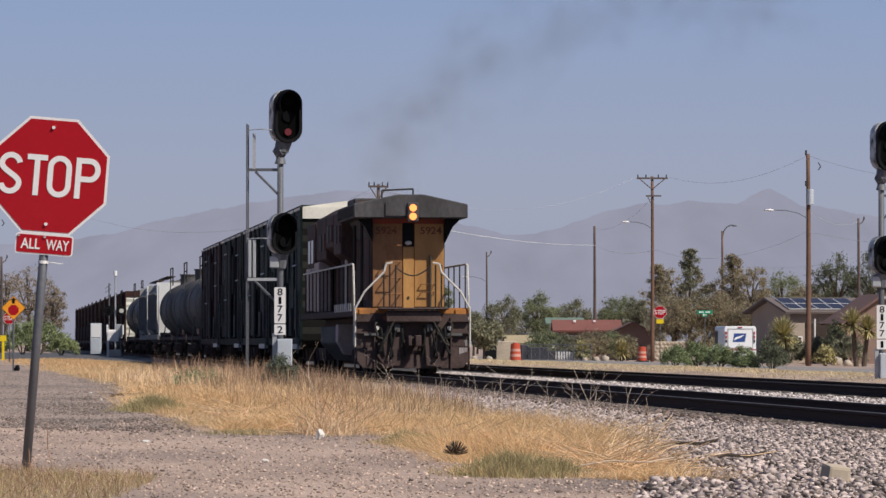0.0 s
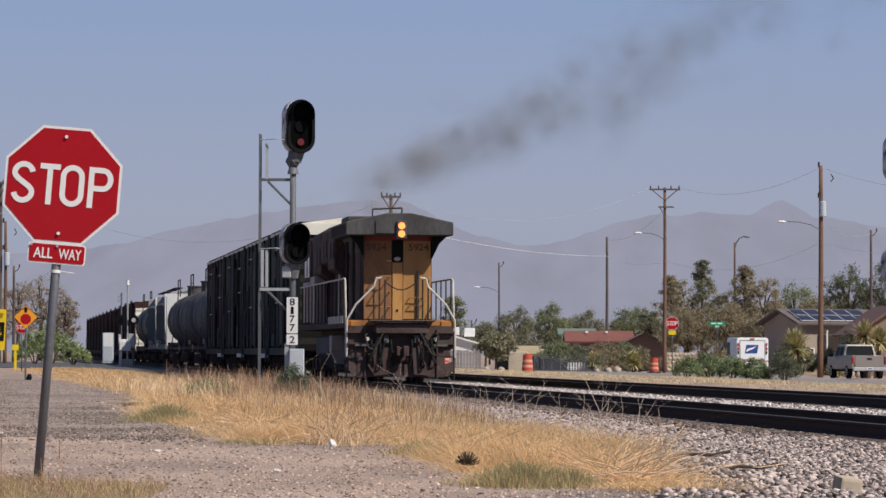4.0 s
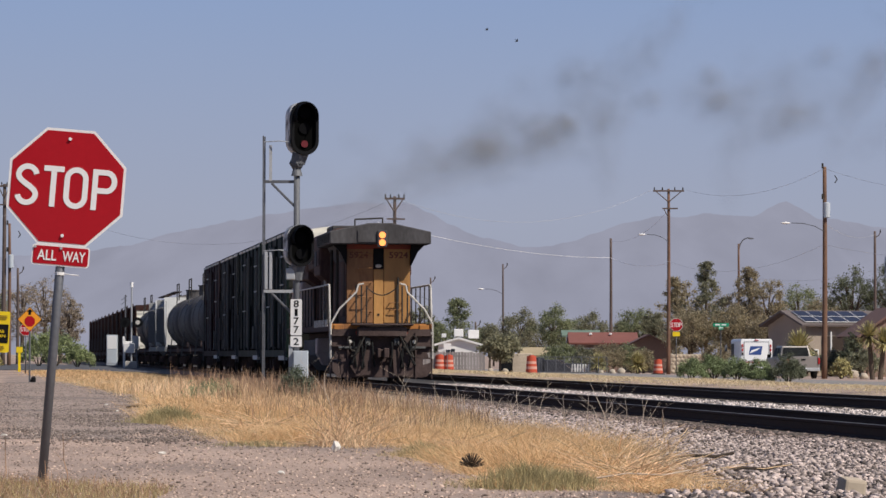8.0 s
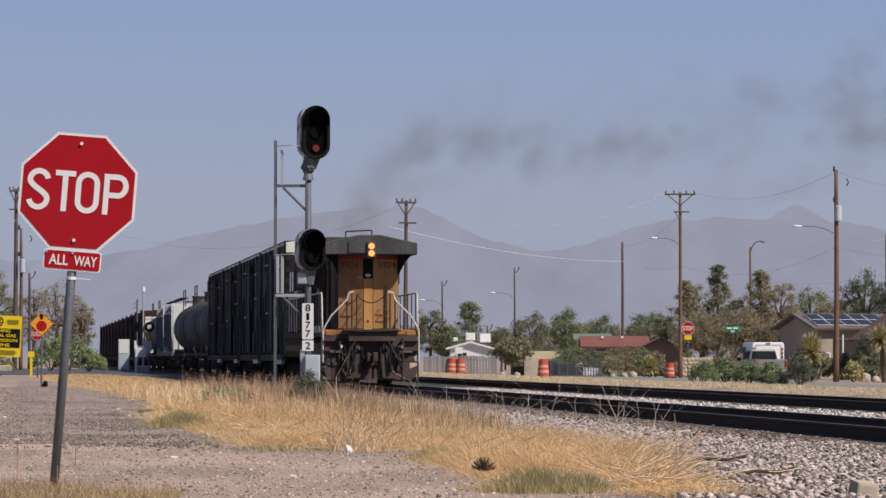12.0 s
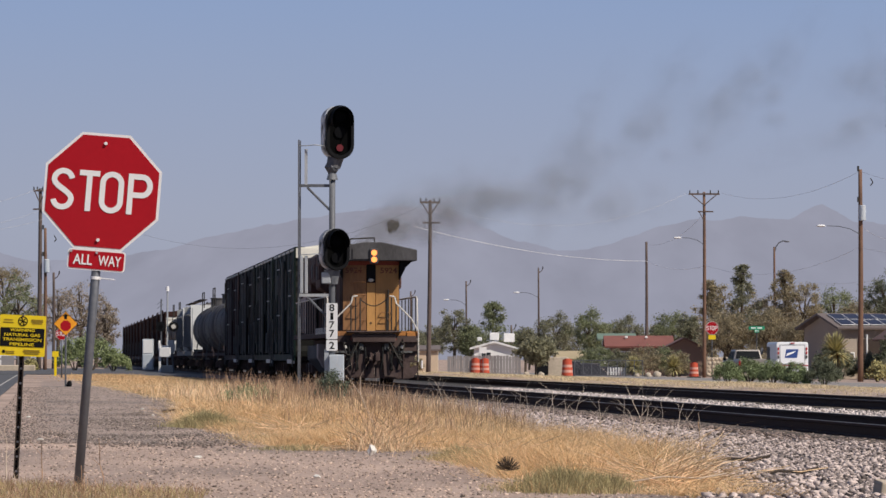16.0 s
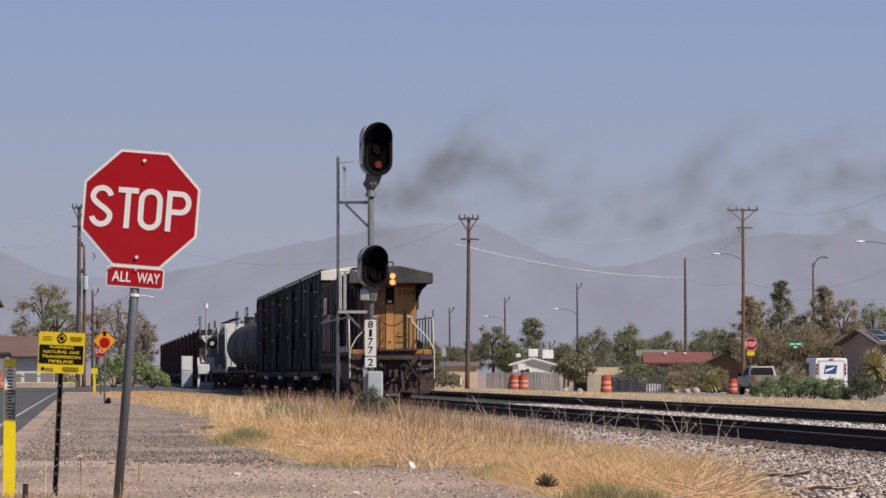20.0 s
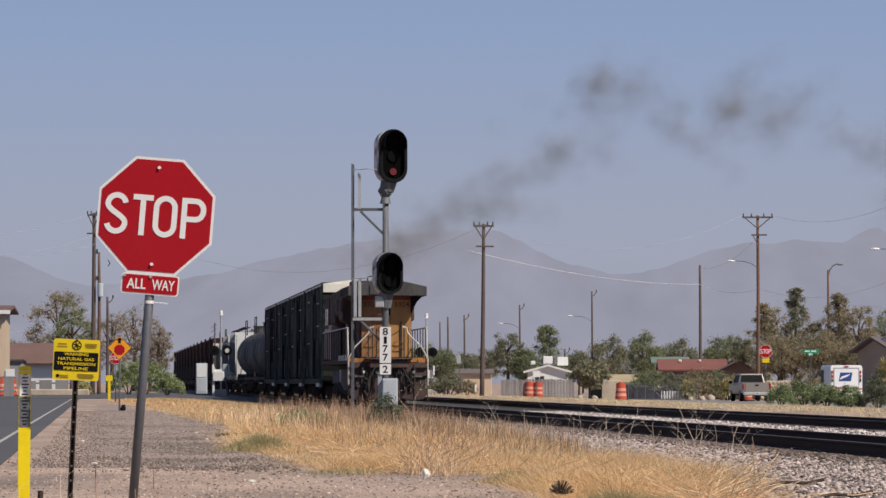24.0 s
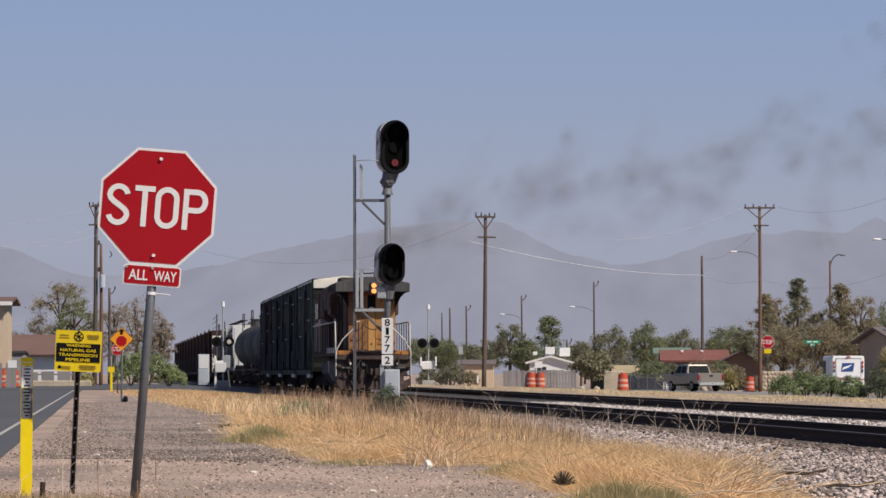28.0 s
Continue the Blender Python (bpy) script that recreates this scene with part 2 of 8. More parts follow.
M_GRASS_PALE = leafy("bleached_grass", (0.78, 0.555, 0.315), 0.25, 0.35)
M_GRASS_OLIVE = leafy("olive_grass", (0.5, 0.4, 0.21), 0.3, 0.35)
M_GRASS_FAR = leafy("tan_verge_grass", (0.71, 0.58, 0.365), 0.25, 0.35)
M_STRAW = leafy("pale_straw", (0.8, 0.58, 0.36), 0.35, 0.2)
M_RED_STRAW = leafy("reddish_straw", (0.64, 0.43, 0.27), 0.4, 0.25)
M_WEED = leafy("green_weed", (0.24, 0.285, 0.145), 0.5, 0.25)
# tree leaf colours are lifted paler, distance haze put into the base
M_LEAF_GREY = leafy("grey_olive_leaf", (0.33, 0.315, 0.205), 0.28, 0.5)
M_LEAF_DARK = leafy("dark_leaf", (0.275, 0.268, 0.18), 0.28, 0.5)
M_LEAF_OLIVE = leafy("olive_leaf", (0.37, 0.315, 0.208), 0.28, 0.5)
M_LEAF_GREEN = leafy("green_leaf", (0.275, 0.295, 0.172), 0.28, 0.5)
M_LEAF_BUSH = leafy("bush_leaf", (0.34, 0.38, 0.19), 0.3, 0.45)
M_LEAF_DEEP = leafy("deep_green_leaf", (0.17, 0.182, 0.12), 0.3, 0.4)
M_LEAF_BARE = leafy("dry_leaf", (0.38, 0.315, 0.24), 0.3, 0.4)
M_YUCCA = leafy("yucca_blade", (0.44, 0.39, 0.19), 0.4, 0.15)
M_BARK = mat("bark", (0.1, 0.075, 0.055), 0.95, 0, 0.3, 2, 18, 0.4)
M_BARREL_O = mat("barrel_orange", (0.5, 0.075, 0.035), 0.55, 0, 0.1, 2, 18, 0.03, (0.5, 0.1, 0.05), 0.3)
M_BARREL_W = mat("barrel_white", (0.6, 0.33, 0.26), 0.5, 0, 0.1, 2, 18, 0.03)
M_RUBBER = mat("rubber", (0.02, 0.02, 0.02), 0.85, 0, 0.2, 3, 20, 0.1, spec=0.06)
M_MAIL_WHITE = mat("van_white", (0.82, 0.83, 0.84), 0.35, 0, 0.04, 1, 12, 0.02)
M_BLUE = mat("emblem_blue", (0.03, 0.07, 0.25), 0.5, 0, 0.05, 2, 12, 0.0)
M_TRUCK = mat("silver_beige_paint", (0.31, 0.28, 0.255), 0.35, 0.4, 0.06, 1, 12, 0.02)
M_GLASS_DARK = mat("tinted_glass", (0.03, 0.033, 0.036), 0.4, 0, 0.05, 1, 10, 0, spec=0.12)
M_RED_LAMP = mat("tail_lamp", (0.4, 0.02, 0.02), 0.3, 0, 0.1, 2, 12, 0)
M_ROOF_RED = mat("red_roof", (0.22, 0.085, 0.067), 0.85, 0, 0.2, 0.6, 9, 0.2)
M_ROOF_BROWN = mat("brown_shingle", (0.17, 0.1, 0.085), 0.9, 0, 0.2, 0.6, 9, 0.2)
M_ROOF_GREY = mat("grey_shingle", (0.16, 0.13, 0.12), 0.9, 0, 0.15, 0.6, 9, 0.2)
M_WALL_BROWN = mat("brown_stucco", (0.26, 0.175, 0.14), 0.9, 0, 0.15, 0.6, 14, 0.2)
M_WALL_TAN = mat("tan_stucco", (0.6, 0.46, 0.33), 0.9, 0, 0.12, 0.6, 14, 0.2)
M_WALL_WHITE = mat("white_siding", (0.74, 0.72, 0.7), 0.7, 0, 0.08, 0.6, 14, 0.1)
M_STONEWALL = mat("stone_wall", (0.5, 0.41, 0.31), 0.9, 0, 0.2, 1.1, 6, 0.5, (0.25, 0.2, 0.15), 0.6)
M_FENCE = mat("weathered_fence", (0.25, 0.23, 0.225), 0.9, 0, 0.18, 1, 14, 0.2, piece=0.2)
M_SOLAR = mat("solar_cell", (0.03, 0.035, 0.06), 0.45, 0.0, 0.15, 1, 8, 0)
M_GREEN_SIGN = mat("green_sheeting", (0.02, 0.3, 0.16), 0.5, 0, 0.06, 2, 18, 0.02)
M_BIRD = mat("bird_feather", (0.025, 0.022, 0.022), 0.7, 0, 0.2, 20, 80, 0.05)
M_WINDOW = mat("window_pane", (0.03, 0.035, 0.04), 0.08, 0, 0.1, 1, 8, 0)
M_TRIM = mat("white_trim", (0.75, 0.73, 0.7), 0.6, 0, 0.06, 1, 12, 0.02)
M_ROCK = mat("pale_rock", (0.45, 0.38, 0.3), 0.95, 0, 0.25, 4, 20, 0.5)
M_TWIG = mat("dry_twig", (0.6, 0.48, 0.37), 0.9, 0, 0.2, 4, 20, 0.1)
M_TWIG_DARK = mat("dark_twig", (0.06, 0.044, 0.034), 0.9, 0, 0.2, 4, 20, 0.1)


# ---- building helpers ----
def box(bm, c, s, m=None):
    """A box by centre and size, turned by m about its centre."""
    t = Matrix.Translation(c) @ (m if m else Matrix()) @ Matrix.Diagonal((*s, 1))
    return bmesh.ops.create_cube(bm, size=1, matrix=t)["verts"]


def bar(bm, p, q, r, r2=None, n=8, caps=True):
    """A round bar from p to q."""
    p, q = Vector(p), Vector(q)
    d = q - p
    t = Matrix.Translation((p + q) / 2) @ d.to_track_quat("Z", "Y").to_matrix().to_4x4()
    bmesh.ops.create_cone(bm, cap_ends=caps, segments=n, radius1=r, radius2=r if r2 is None else r2, depth=d.length, matrix=t)


def pipe(bm, pts, r, n=6):
    for a, b in zip(pts, pts[1:]):
        bar(bm, a, b, r, n=n)


def stem(bm, pts, radii, n=8):
    """One tapering tube through the points."""
    rings = []
    for p, r in zip(pts, radii):
        rings.append([bm.verts.new((p[0] + r * math.cos(2 * math.pi * i / n), p[1] + r * math.sin(2 * math.pi * i / n), p[2])) for i in range(n)])
    for a, b in zip(rings, rings[1:]):
        for i in range(n):
            bm.faces.new((a[i], a[(i + 1) % n], b[(i + 1) % n], b[i]))
    bm.faces.new(rings[0][::-1])
    bm.faces.new(rings[-1])


def prism(bm, outline, y0, y1):
    """An outline in x and z, drawn out from y0 to y1."""
    a = [bm.verts.new((x, y0, z)) for x, z in outline]
    b = [bm.verts.new((x, y1, z)) for x, z in outline]
    bm.faces.new(a)
    bm.faces.new(b[::-1])
    k = len(a)
    for i in range(k):
        bm.faces.new((a[(i + 1) % k], a[i], b[i], b[(i + 1) % k]))
    bmesh.ops.recalc_face_normals(bm, faces=bm.faces[:])


def ball(bm, c, s, sub=2, m=None):
    t = Matrix.Translation(c) @ (m if m else Matrix()) @ Matrix.Diagonal((*s, 1))
    return bmesh.ops.create_icosphere(bm, subdivisions=sub, radius=1, matrix=t)["verts"]


def lump(bm, c, s, sub=2, rough=0.25, seed=0):
    """A stone-like ball with an uneven skin."""
    for v in ball(bm, (0, 0, 0), (1, 1, 1), sub):
        k = 1 + rough * noise.noise(v.co * 1.3 + Vector((seed * 3.7, seed * 1.3, 0)))
        v.co = Vector((v.co.x * s[0], v.co.y * s[1], v.co.z * s[2])) * k + Vector(c)


def bevel(bm, w, seg=1):
    bmesh.ops.bevel(bm, geom=bm.edges[:], offset=w, segments=seg, affect="EDGES", profile=0.6)


def part(name, bm, material, parent=None, label="", smooth=False):
    """Links a bmesh as one mesh object under a thing or a part."""
    me = bpy.data.meshes.new(name)
    bm.to_mesh(me)
    bm.free()
    me.materials.append(material)
    if smooth:
        for p in me.polygons:
            p.use_smooth = True
    ob = new(name, me)
    if parent:
        ob.parent = parent
    if label:
        ob["label"] = label
    return ob


def piece(name, me, m, parent):
    """One more object on a mesh that its like share."""
    ob = new(name, me)
    ob.parent = parent
    ob.matrix_basis = m
    return ob


def thing(name, m, label, category, group="", kind=""):
    ob = new(name)
    ob.empty_display_size = 0.2
    ob.matrix_basis = m
    return tagged(ob, label, category, group, kind)


def mesh_np(name, verts, faces, material, smooth=False):
    """A mesh from arrays; all faces have the same number of corners."""
    me = bpy.data.meshes.new(name)
    verts, faces = np.asarray(verts, dtype=np.float32), np.asarray(faces, dtype=np.int32)
    k = faces.shape[1]
    me.vertices.add(len(verts))
    me.vertices.foreach_set("co", verts.ravel())
    me.loops.add(faces.size)
    me.loops.foreach_set("vertex_index", faces.ravel())
    me.polygons.add(len(faces))
    me.polygons.foreach_set("loop_start", np.arange(0, faces.size, k, dtype=np.int32))
    me.polygons.foreach_set("loop_total", np.full(len(faces), k, dtype=np.int32))
    me.update(calc_edges=True)
    me.validate()
    me.materials.append(material)
    if smooth:
        me.polygons.foreach_set("use_smooth", np.ones(len(faces), dtype=bool))
    return me


def letters(name, text, w, h, material, m, parent, label="", bold=0.0):
    """Words in the built-in font as a thin mesh in the x-z plane, read from -y, centred and fitted to w by h."""
    cu = bpy.data.curves.new(name, "FONT")
    cu.body, cu.size, cu.extrude, cu.offset, cu.resolution_u = text, 1.0, 0.004, bold, 4
    tmp = bpy.data.objects.new(name, cu)
    scene.collection.objects.link(tmp)
    dg = bpy.context.evaluated_depsgraph_get()
    me = bpy.data.meshes.new_from_object(tmp.evaluated_get(dg))
    bpy.data.objects.remove(tmp)
    co = np.empty(len(me.vertices) * 3, dtype=np.float32)
    me.vertices.foreach_get("co", co)
    co = co.reshape(-1, 3)
    lo, hi = co.min(0), co.max(0)
    sx, sz = w / (hi[0] - lo[0]), h / (hi[1] - lo[1])
    out = np.stack([(co[:, 0] - (lo[0] + hi[0]) / 2) * sx, -co[:, 2] * 0.4, (co[:, 1] - (lo[1] + hi[1]) / 2) * sz], 1)
    me.vertices.foreach_set("co", out.astype(np.float32).ravel())
    me.materials.clear()
    me.materials.append(material)
    ob = new(name, me)
    ob.parent = parent
    ob.matrix_basis = m
    if label:
        ob["label"] = label
    return ob


# ---- the railway line: two tracks that run straight away to the left of the view ----
HEADING = radians(5.72)
AWAY = Vector((-math.sin(HEADING), math.cos(HEADING), 0))
ACROSS = Vector((math.cos(HEADING), math.sin(HEADING), 0))
NEAR_TRACK, FAR_TRACK = 11.2, 17.2        # metres from the camera to each track's middle line


def line(a, d, z=0.0):
    """The point a metres along the line and d metres to its right."""
    return AWAY * a + ACROSS * d + Vector((0, 0, z))


def on_line(a, d, z=0.0, turn=0.0):
    return Matrix.Translation(line(a, d, z)) @ pose(0, 0, 0, 0, 0, math.degrees(HEADING) + turn)


# ---- ground, roads, tracks and distance ----
def ground_z(x, y):
    d = x * ACROSS.x + y * ACROSS.y
    z = 0.0
    if d > 3.8:
        z = -0.24 * min(1, (d - 3.8) / 4.5)
    if d > 19.5:
        z = -0.24 + 0.16 * min(1, (d - 19.5) / 3) - 0.45 * min(1, max(0, d - 24) / 14)
    return z


def ground_sheet():
    xs = [-4000, -2000, -900, -400, -200] + [-120 + 6 * i for i in range(14)] + [-36 + 1.0 * i for i in range(92)] + [60 + 10 * i for i in range(10)] + [200, 400, 900, 2000, 4000]
    ys = [-300, -60, -10] + [i * 2.0 for i in range(90)] + [180 + i * 8 for i in range(30)] + [430, 480, 560, 700, 1000, 1500, 2200, 3200, 4200, 4800]
    v = [(x, y, ground_z(x, y) if abs(x) < 300 else -0.1) for y in ys for x in xs]
    k = len(xs)
    f = [(j * k + i, j * k + i + 1, (j + 1) * k + i + 1, (j + 1) * k + i) for j in range(len(ys) - 1) for i in range(k - 1)]
    ob = new("ground", mesh_np("ground", v, f, M_DIRT, True))
    tagged(ob, "dry tan dirt ground with gravel and dust", "ground", kind="structure")


def strip(name, a0, a1, d0, d1, z, material, label, category, step=4.0, thick=0.05):
    """A flat slab between two distances along the line and two across it, laid on the ground."""
    bm = bmesh.new()
    n = max(1, int((a1 - a0) / step))
    k = max(1, int(abs(d1 - d0) / 3))
    rows = []
    for i in range(n + 1):
        row = []
        for j in range(k + 1):
            p = line(a0 + (a1 - a0) * i / n, d0 + (d1 - d0) * j / k)
            row.append(bm.verts.new((p.x, p.y, ground_z(p.x, p.y) + z)))
        rows.append(row)
    for r, s in zip(rows, rows[1:]):
        for j in range(k):
            bm.faces.new((r[j], r[j + 1], s[j + 1], s[j]))
    ret = bmesh.ops.extrude_face_region(bm, geom=bm.faces[:])
    for e in ret["geom"]:
        if isinstance(e, bmesh.types.BMVert):
            e.co.z += thick
    bmesh.ops.recalc_face_normals(bm, faces=bm.faces[:])
    ob = part(name, bm, material)
    return tagged(ob, label, category, kind="structure")


def rail_mesh(length):
    """A rail of flat-bottomed section, head, web and foot, with its top at z = 0."""
    half = [(0.036, 0.0), (0.037, -0.03), (0.01, -0.045), (0.009, -0.14), (0.075, -0.158), (0.076, -0.17)]
    outline = half + [(-x, z) for x, z in half[::-1]]
    bm = bmesh.new()
    prism(bm, outline, 0, length)
    return bm


def tracks():
    for d, name in ((NEAR_TRACK, "near_track"), (FAR_TRACK, "far_track")):
        top = thing(name, on_line(20, d), "straight railway track with dark rusty rails on wooden ties", "railway track", kind="structure")
        for side in (-0.7525, 0.7525):
            r = part("rail", rail_mesh(900), M_RAIL, top)
            r.location.x = side
            bm = bmesh.new()
            box(bm, (0, 450, 0.0), (0.06, 900, 0.006))
            w = part("railhead", bm, M_RAILHEAD, r, "worn grey running surface")
        bm = bmesh.new()
        box(bm, (0, 0, -0.25), (2.6, 0.23, 0.16))
        bevel(bm, 0.012)
        me = bpy.data.meshes.new("tie")
        bm.to_mesh(me)
        bm.free()
        me.materials.append(M_TIE)
        n = 300 if d == NEAR_TRACK else 220
        for i in range(n):
            piece("tie", me, pose(random.uniform(-0.04, 0.04), 6 + i * 0.52, random.uniform(-0.008, 0.004), 0, 0, random.uniform(-1, 1)), top)


def ballast():
    """The bed of crushed stone: a rough sheet with loose stones spread over it."""
    v, f = [], []
    ds = [4.4 + 0.5 * i for i in range(33)]
    aa = [10 + 1.5 * i for i in range(130)] + [210 + 12 * i for i in range(50)]
    for a in aa:
        for j, d in enumerate(ds):
            p = line(a, d + (0.5 * noise.noise(Vector((a * 0.3, 5, 0))) if j == 0 else 0))
            up = 0.02 if 0 < j < len(ds) - 1 else -0.03
            if min(abs(d - NEAR_TRACK), abs(d - FAR_TRACK)) < 1.3:
                up = 0.03
            v.append((p.x, p.y, ground_z(p.x, p.y) + up))
    k = len(ds)
    f = [(j * k + i, j * k + i + 1, (j + 1) * k + i + 1, (j + 1) * k + i) for j in range(len(aa) - 1) for i in range(k - 1)]
    ob = new("ballast", mesh_np("ballast", v, f, M_BALLAST_BED, True))
    tagged(ob, "grey bed of crushed stone ballast under the tracks", "ballast", kind="structure")


def scatter_stones(name, points, smin, smax, material, seed, label):
    """Many loose stones, each a squashed eight-faced lump."""
    rng = np.random.RandomState(seed)
    n = len(points)
    base = np.array([(1, 0, 0), (-1, 0, 0), (0, 1, 0), (0, -1, 0), (0, 0, 1), (0, 0, -1)], float)
    tri = np.array([(0, 2, 4), (2, 1, 4), (1, 3, 4), (3, 0, 4), (2, 0, 5), (1, 2, 5), (3, 1, 5), (0, 3, 5)])
    p = base[None] * rng.uniform(0.6, 1.2, (n, 6, 3)) + rng.uniform(-0.25, 0.25, (n, 6, 3))
    q = rng.normal(size=(n, 4))
    q /= np.linalg.norm(q, axis=1)[:, None]
    w, x, y, z = q.T
    rot = np.stack([np.stack([1 - 2 * (y * y + z * z), 2 * (x * y - z * w), 2 * (x * z + y * w)], 1),
                    np.stack([2 * (x * y + z * w), 1 - 2 * (x * x + z * z), 2 * (y * z - x * w)], 1),
                    np.stack([2 * (x * z - y * w), 2 * (y * z + x * w), 1 - 2 * (x * x + y * y)], 1)], 1)
    size = (smin + (smax - smin) * rng.rand(n) ** 1.6)[:, None, None]
    v = np.einsum("nij,nkj->nki", rot, p) * size * (1, 1, 0.65) + np.asarray(points)[:, None, :]
    f = tri[None] + 6 * np.arange(n)[:, None, None]
    ob = new(name, mesh_np(name, v.reshape(-1, 3), f.reshape(-1, 3), material))
    return tagged(ob, label, "stones", kind="stuff")


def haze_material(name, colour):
    """Far plain glowing backdrop: dust haze and faint relief put into its colour."""
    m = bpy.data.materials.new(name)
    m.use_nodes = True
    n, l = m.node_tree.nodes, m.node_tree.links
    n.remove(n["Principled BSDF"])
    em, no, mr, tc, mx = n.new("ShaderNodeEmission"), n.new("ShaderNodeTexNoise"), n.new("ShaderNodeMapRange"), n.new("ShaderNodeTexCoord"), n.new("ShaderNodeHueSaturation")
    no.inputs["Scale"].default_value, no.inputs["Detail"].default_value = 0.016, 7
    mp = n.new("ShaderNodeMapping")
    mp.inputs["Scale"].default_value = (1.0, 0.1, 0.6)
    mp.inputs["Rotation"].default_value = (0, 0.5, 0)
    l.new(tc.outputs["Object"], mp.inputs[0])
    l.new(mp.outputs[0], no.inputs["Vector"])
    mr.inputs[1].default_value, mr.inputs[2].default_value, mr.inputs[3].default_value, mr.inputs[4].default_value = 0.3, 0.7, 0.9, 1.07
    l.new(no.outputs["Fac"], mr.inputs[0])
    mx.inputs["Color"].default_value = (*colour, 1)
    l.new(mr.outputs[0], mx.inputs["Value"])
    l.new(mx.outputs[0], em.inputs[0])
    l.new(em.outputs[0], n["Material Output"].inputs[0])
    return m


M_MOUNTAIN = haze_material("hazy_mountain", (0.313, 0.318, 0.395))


def mountains():
    """Two far hazy ranges as rough slopes."""
    ridge = [(-1200, 80), (-600, 112), (-300, 129), (-210, 129), (-155, 123), (-90, 106), (-35, 97), (40, 99), (130, 104), (188, 109), (277, 121), (346, 130), (450, 140), (567, 150), (644, 153), (700, 149), (731, 142), (764, 130), (831, 118), (891, 108), (951, 110), (1018, 121), (1078, 132), (1118, 136), (1144, 140), (1218, 141), (1304, 140), (1335, 147), (1361, 153), (1385, 148), (1418, 140), (1500, 131), (1600, 122), (1800, 110), (2400, 90)]
    ridge = [((x - 784) * 0.555, z) for x, z in ridge]
    xs = np.arange(-900, 900, 3.0)
    hz = np.interp(xs, [r[0] for r in ridge], [r[1] for r in ridge])
    hz = hz + np.array([3.2 * noise.fractal(Vector((x * 0.03, 1.0, 7.0)), 0.9, 2.1, 5) for x in xs])
    rows = 14
    v, f = [], []
    for j in range(rows + 1):
        s = j / rows
        for x, h in zip(xs, hz):
            nz = noise.fractal(Vector((x * 0.02, s * 5, 3.0)), 1.0, 2.0, 5)
            v.append((x, 3400 + 1000 * s + 20 * nz * (1 - s), h * s ** 0.9 - 2))
    k = len(xs)
    f = [(j * k + i, j * k + i + 1, (j + 1) * k + i + 1, (j + 1) * k + i) for j in range(rows) for i in range(k - 1)]
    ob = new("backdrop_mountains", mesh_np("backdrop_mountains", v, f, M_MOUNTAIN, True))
    tagged(ob, "pale hazy desert mountain range on the horizon", "mountains", kind="structure")


def shoulder():
    """Old grey gravel between the road's edge and the dry grass, with a ragged rim."""
    bm = bmesh.new()
    rows = []
    aa = [43 + 1.2 * i for i in range(100)]
    for i, a in enumerate(aa):
        lo = -0.6 + 0.5 * noise.noise(Vector((a * 0.35, 0, 1))) + 1.6 * max(0, 1 - i / 9)
        hi = 2.6 + 0.6 * noise.noise(Vector((a * 0.4, 4, 1)))
        hi = lo + (hi - lo) * min(1, 0.04 + i / 9)
        row = []
        for k in range(5):
            p = line(a + 0.5 * noise.noise(Vector((k * 0.8, a, 3))), lo + (hi - lo) * k / 4)
            row.append(bm.verts.new((p.x, p.y, 0.006 if 0 < k < 4 and 0 < i < len(aa) - 1 else -0.006)))
        rows.append(row)
    for r, s in zip(rows, rows[1:]):
        for k in range(4):
            bm.faces.new((r[k], r[k + 1], s[k + 1], s[k]))
    tagged(part("gravel_shoulder", bm, M_SHOULDER), "grey compacted gravel beside the road", "ground", kind="structure")


ground_sheet()
shoulder()
strip("road", -20, 222, -10.5, -1.0, 0.004, M_ASPHALT, "worn grey asphalt road beside the railway", "road", thick=0.012)
strip("crossing_road", 222, 345, -60, 21, 0.01, M_ASPHALT, "asphalt road over the level crossing", "road", thick=0.03)
strip("road_line", -20, 222, -1.41, -1.35, 0.018, M_CONCRETE, "worn white edge line on the asphalt", "road marking", thick=0.004)
strip("far_road", 60, 420, 33, 44, 0.01, M_OLD_ASPHALT, "grey asphalt street beyond the tracks", "road", thick=0.03)
ballast()
mountains()
tracks()


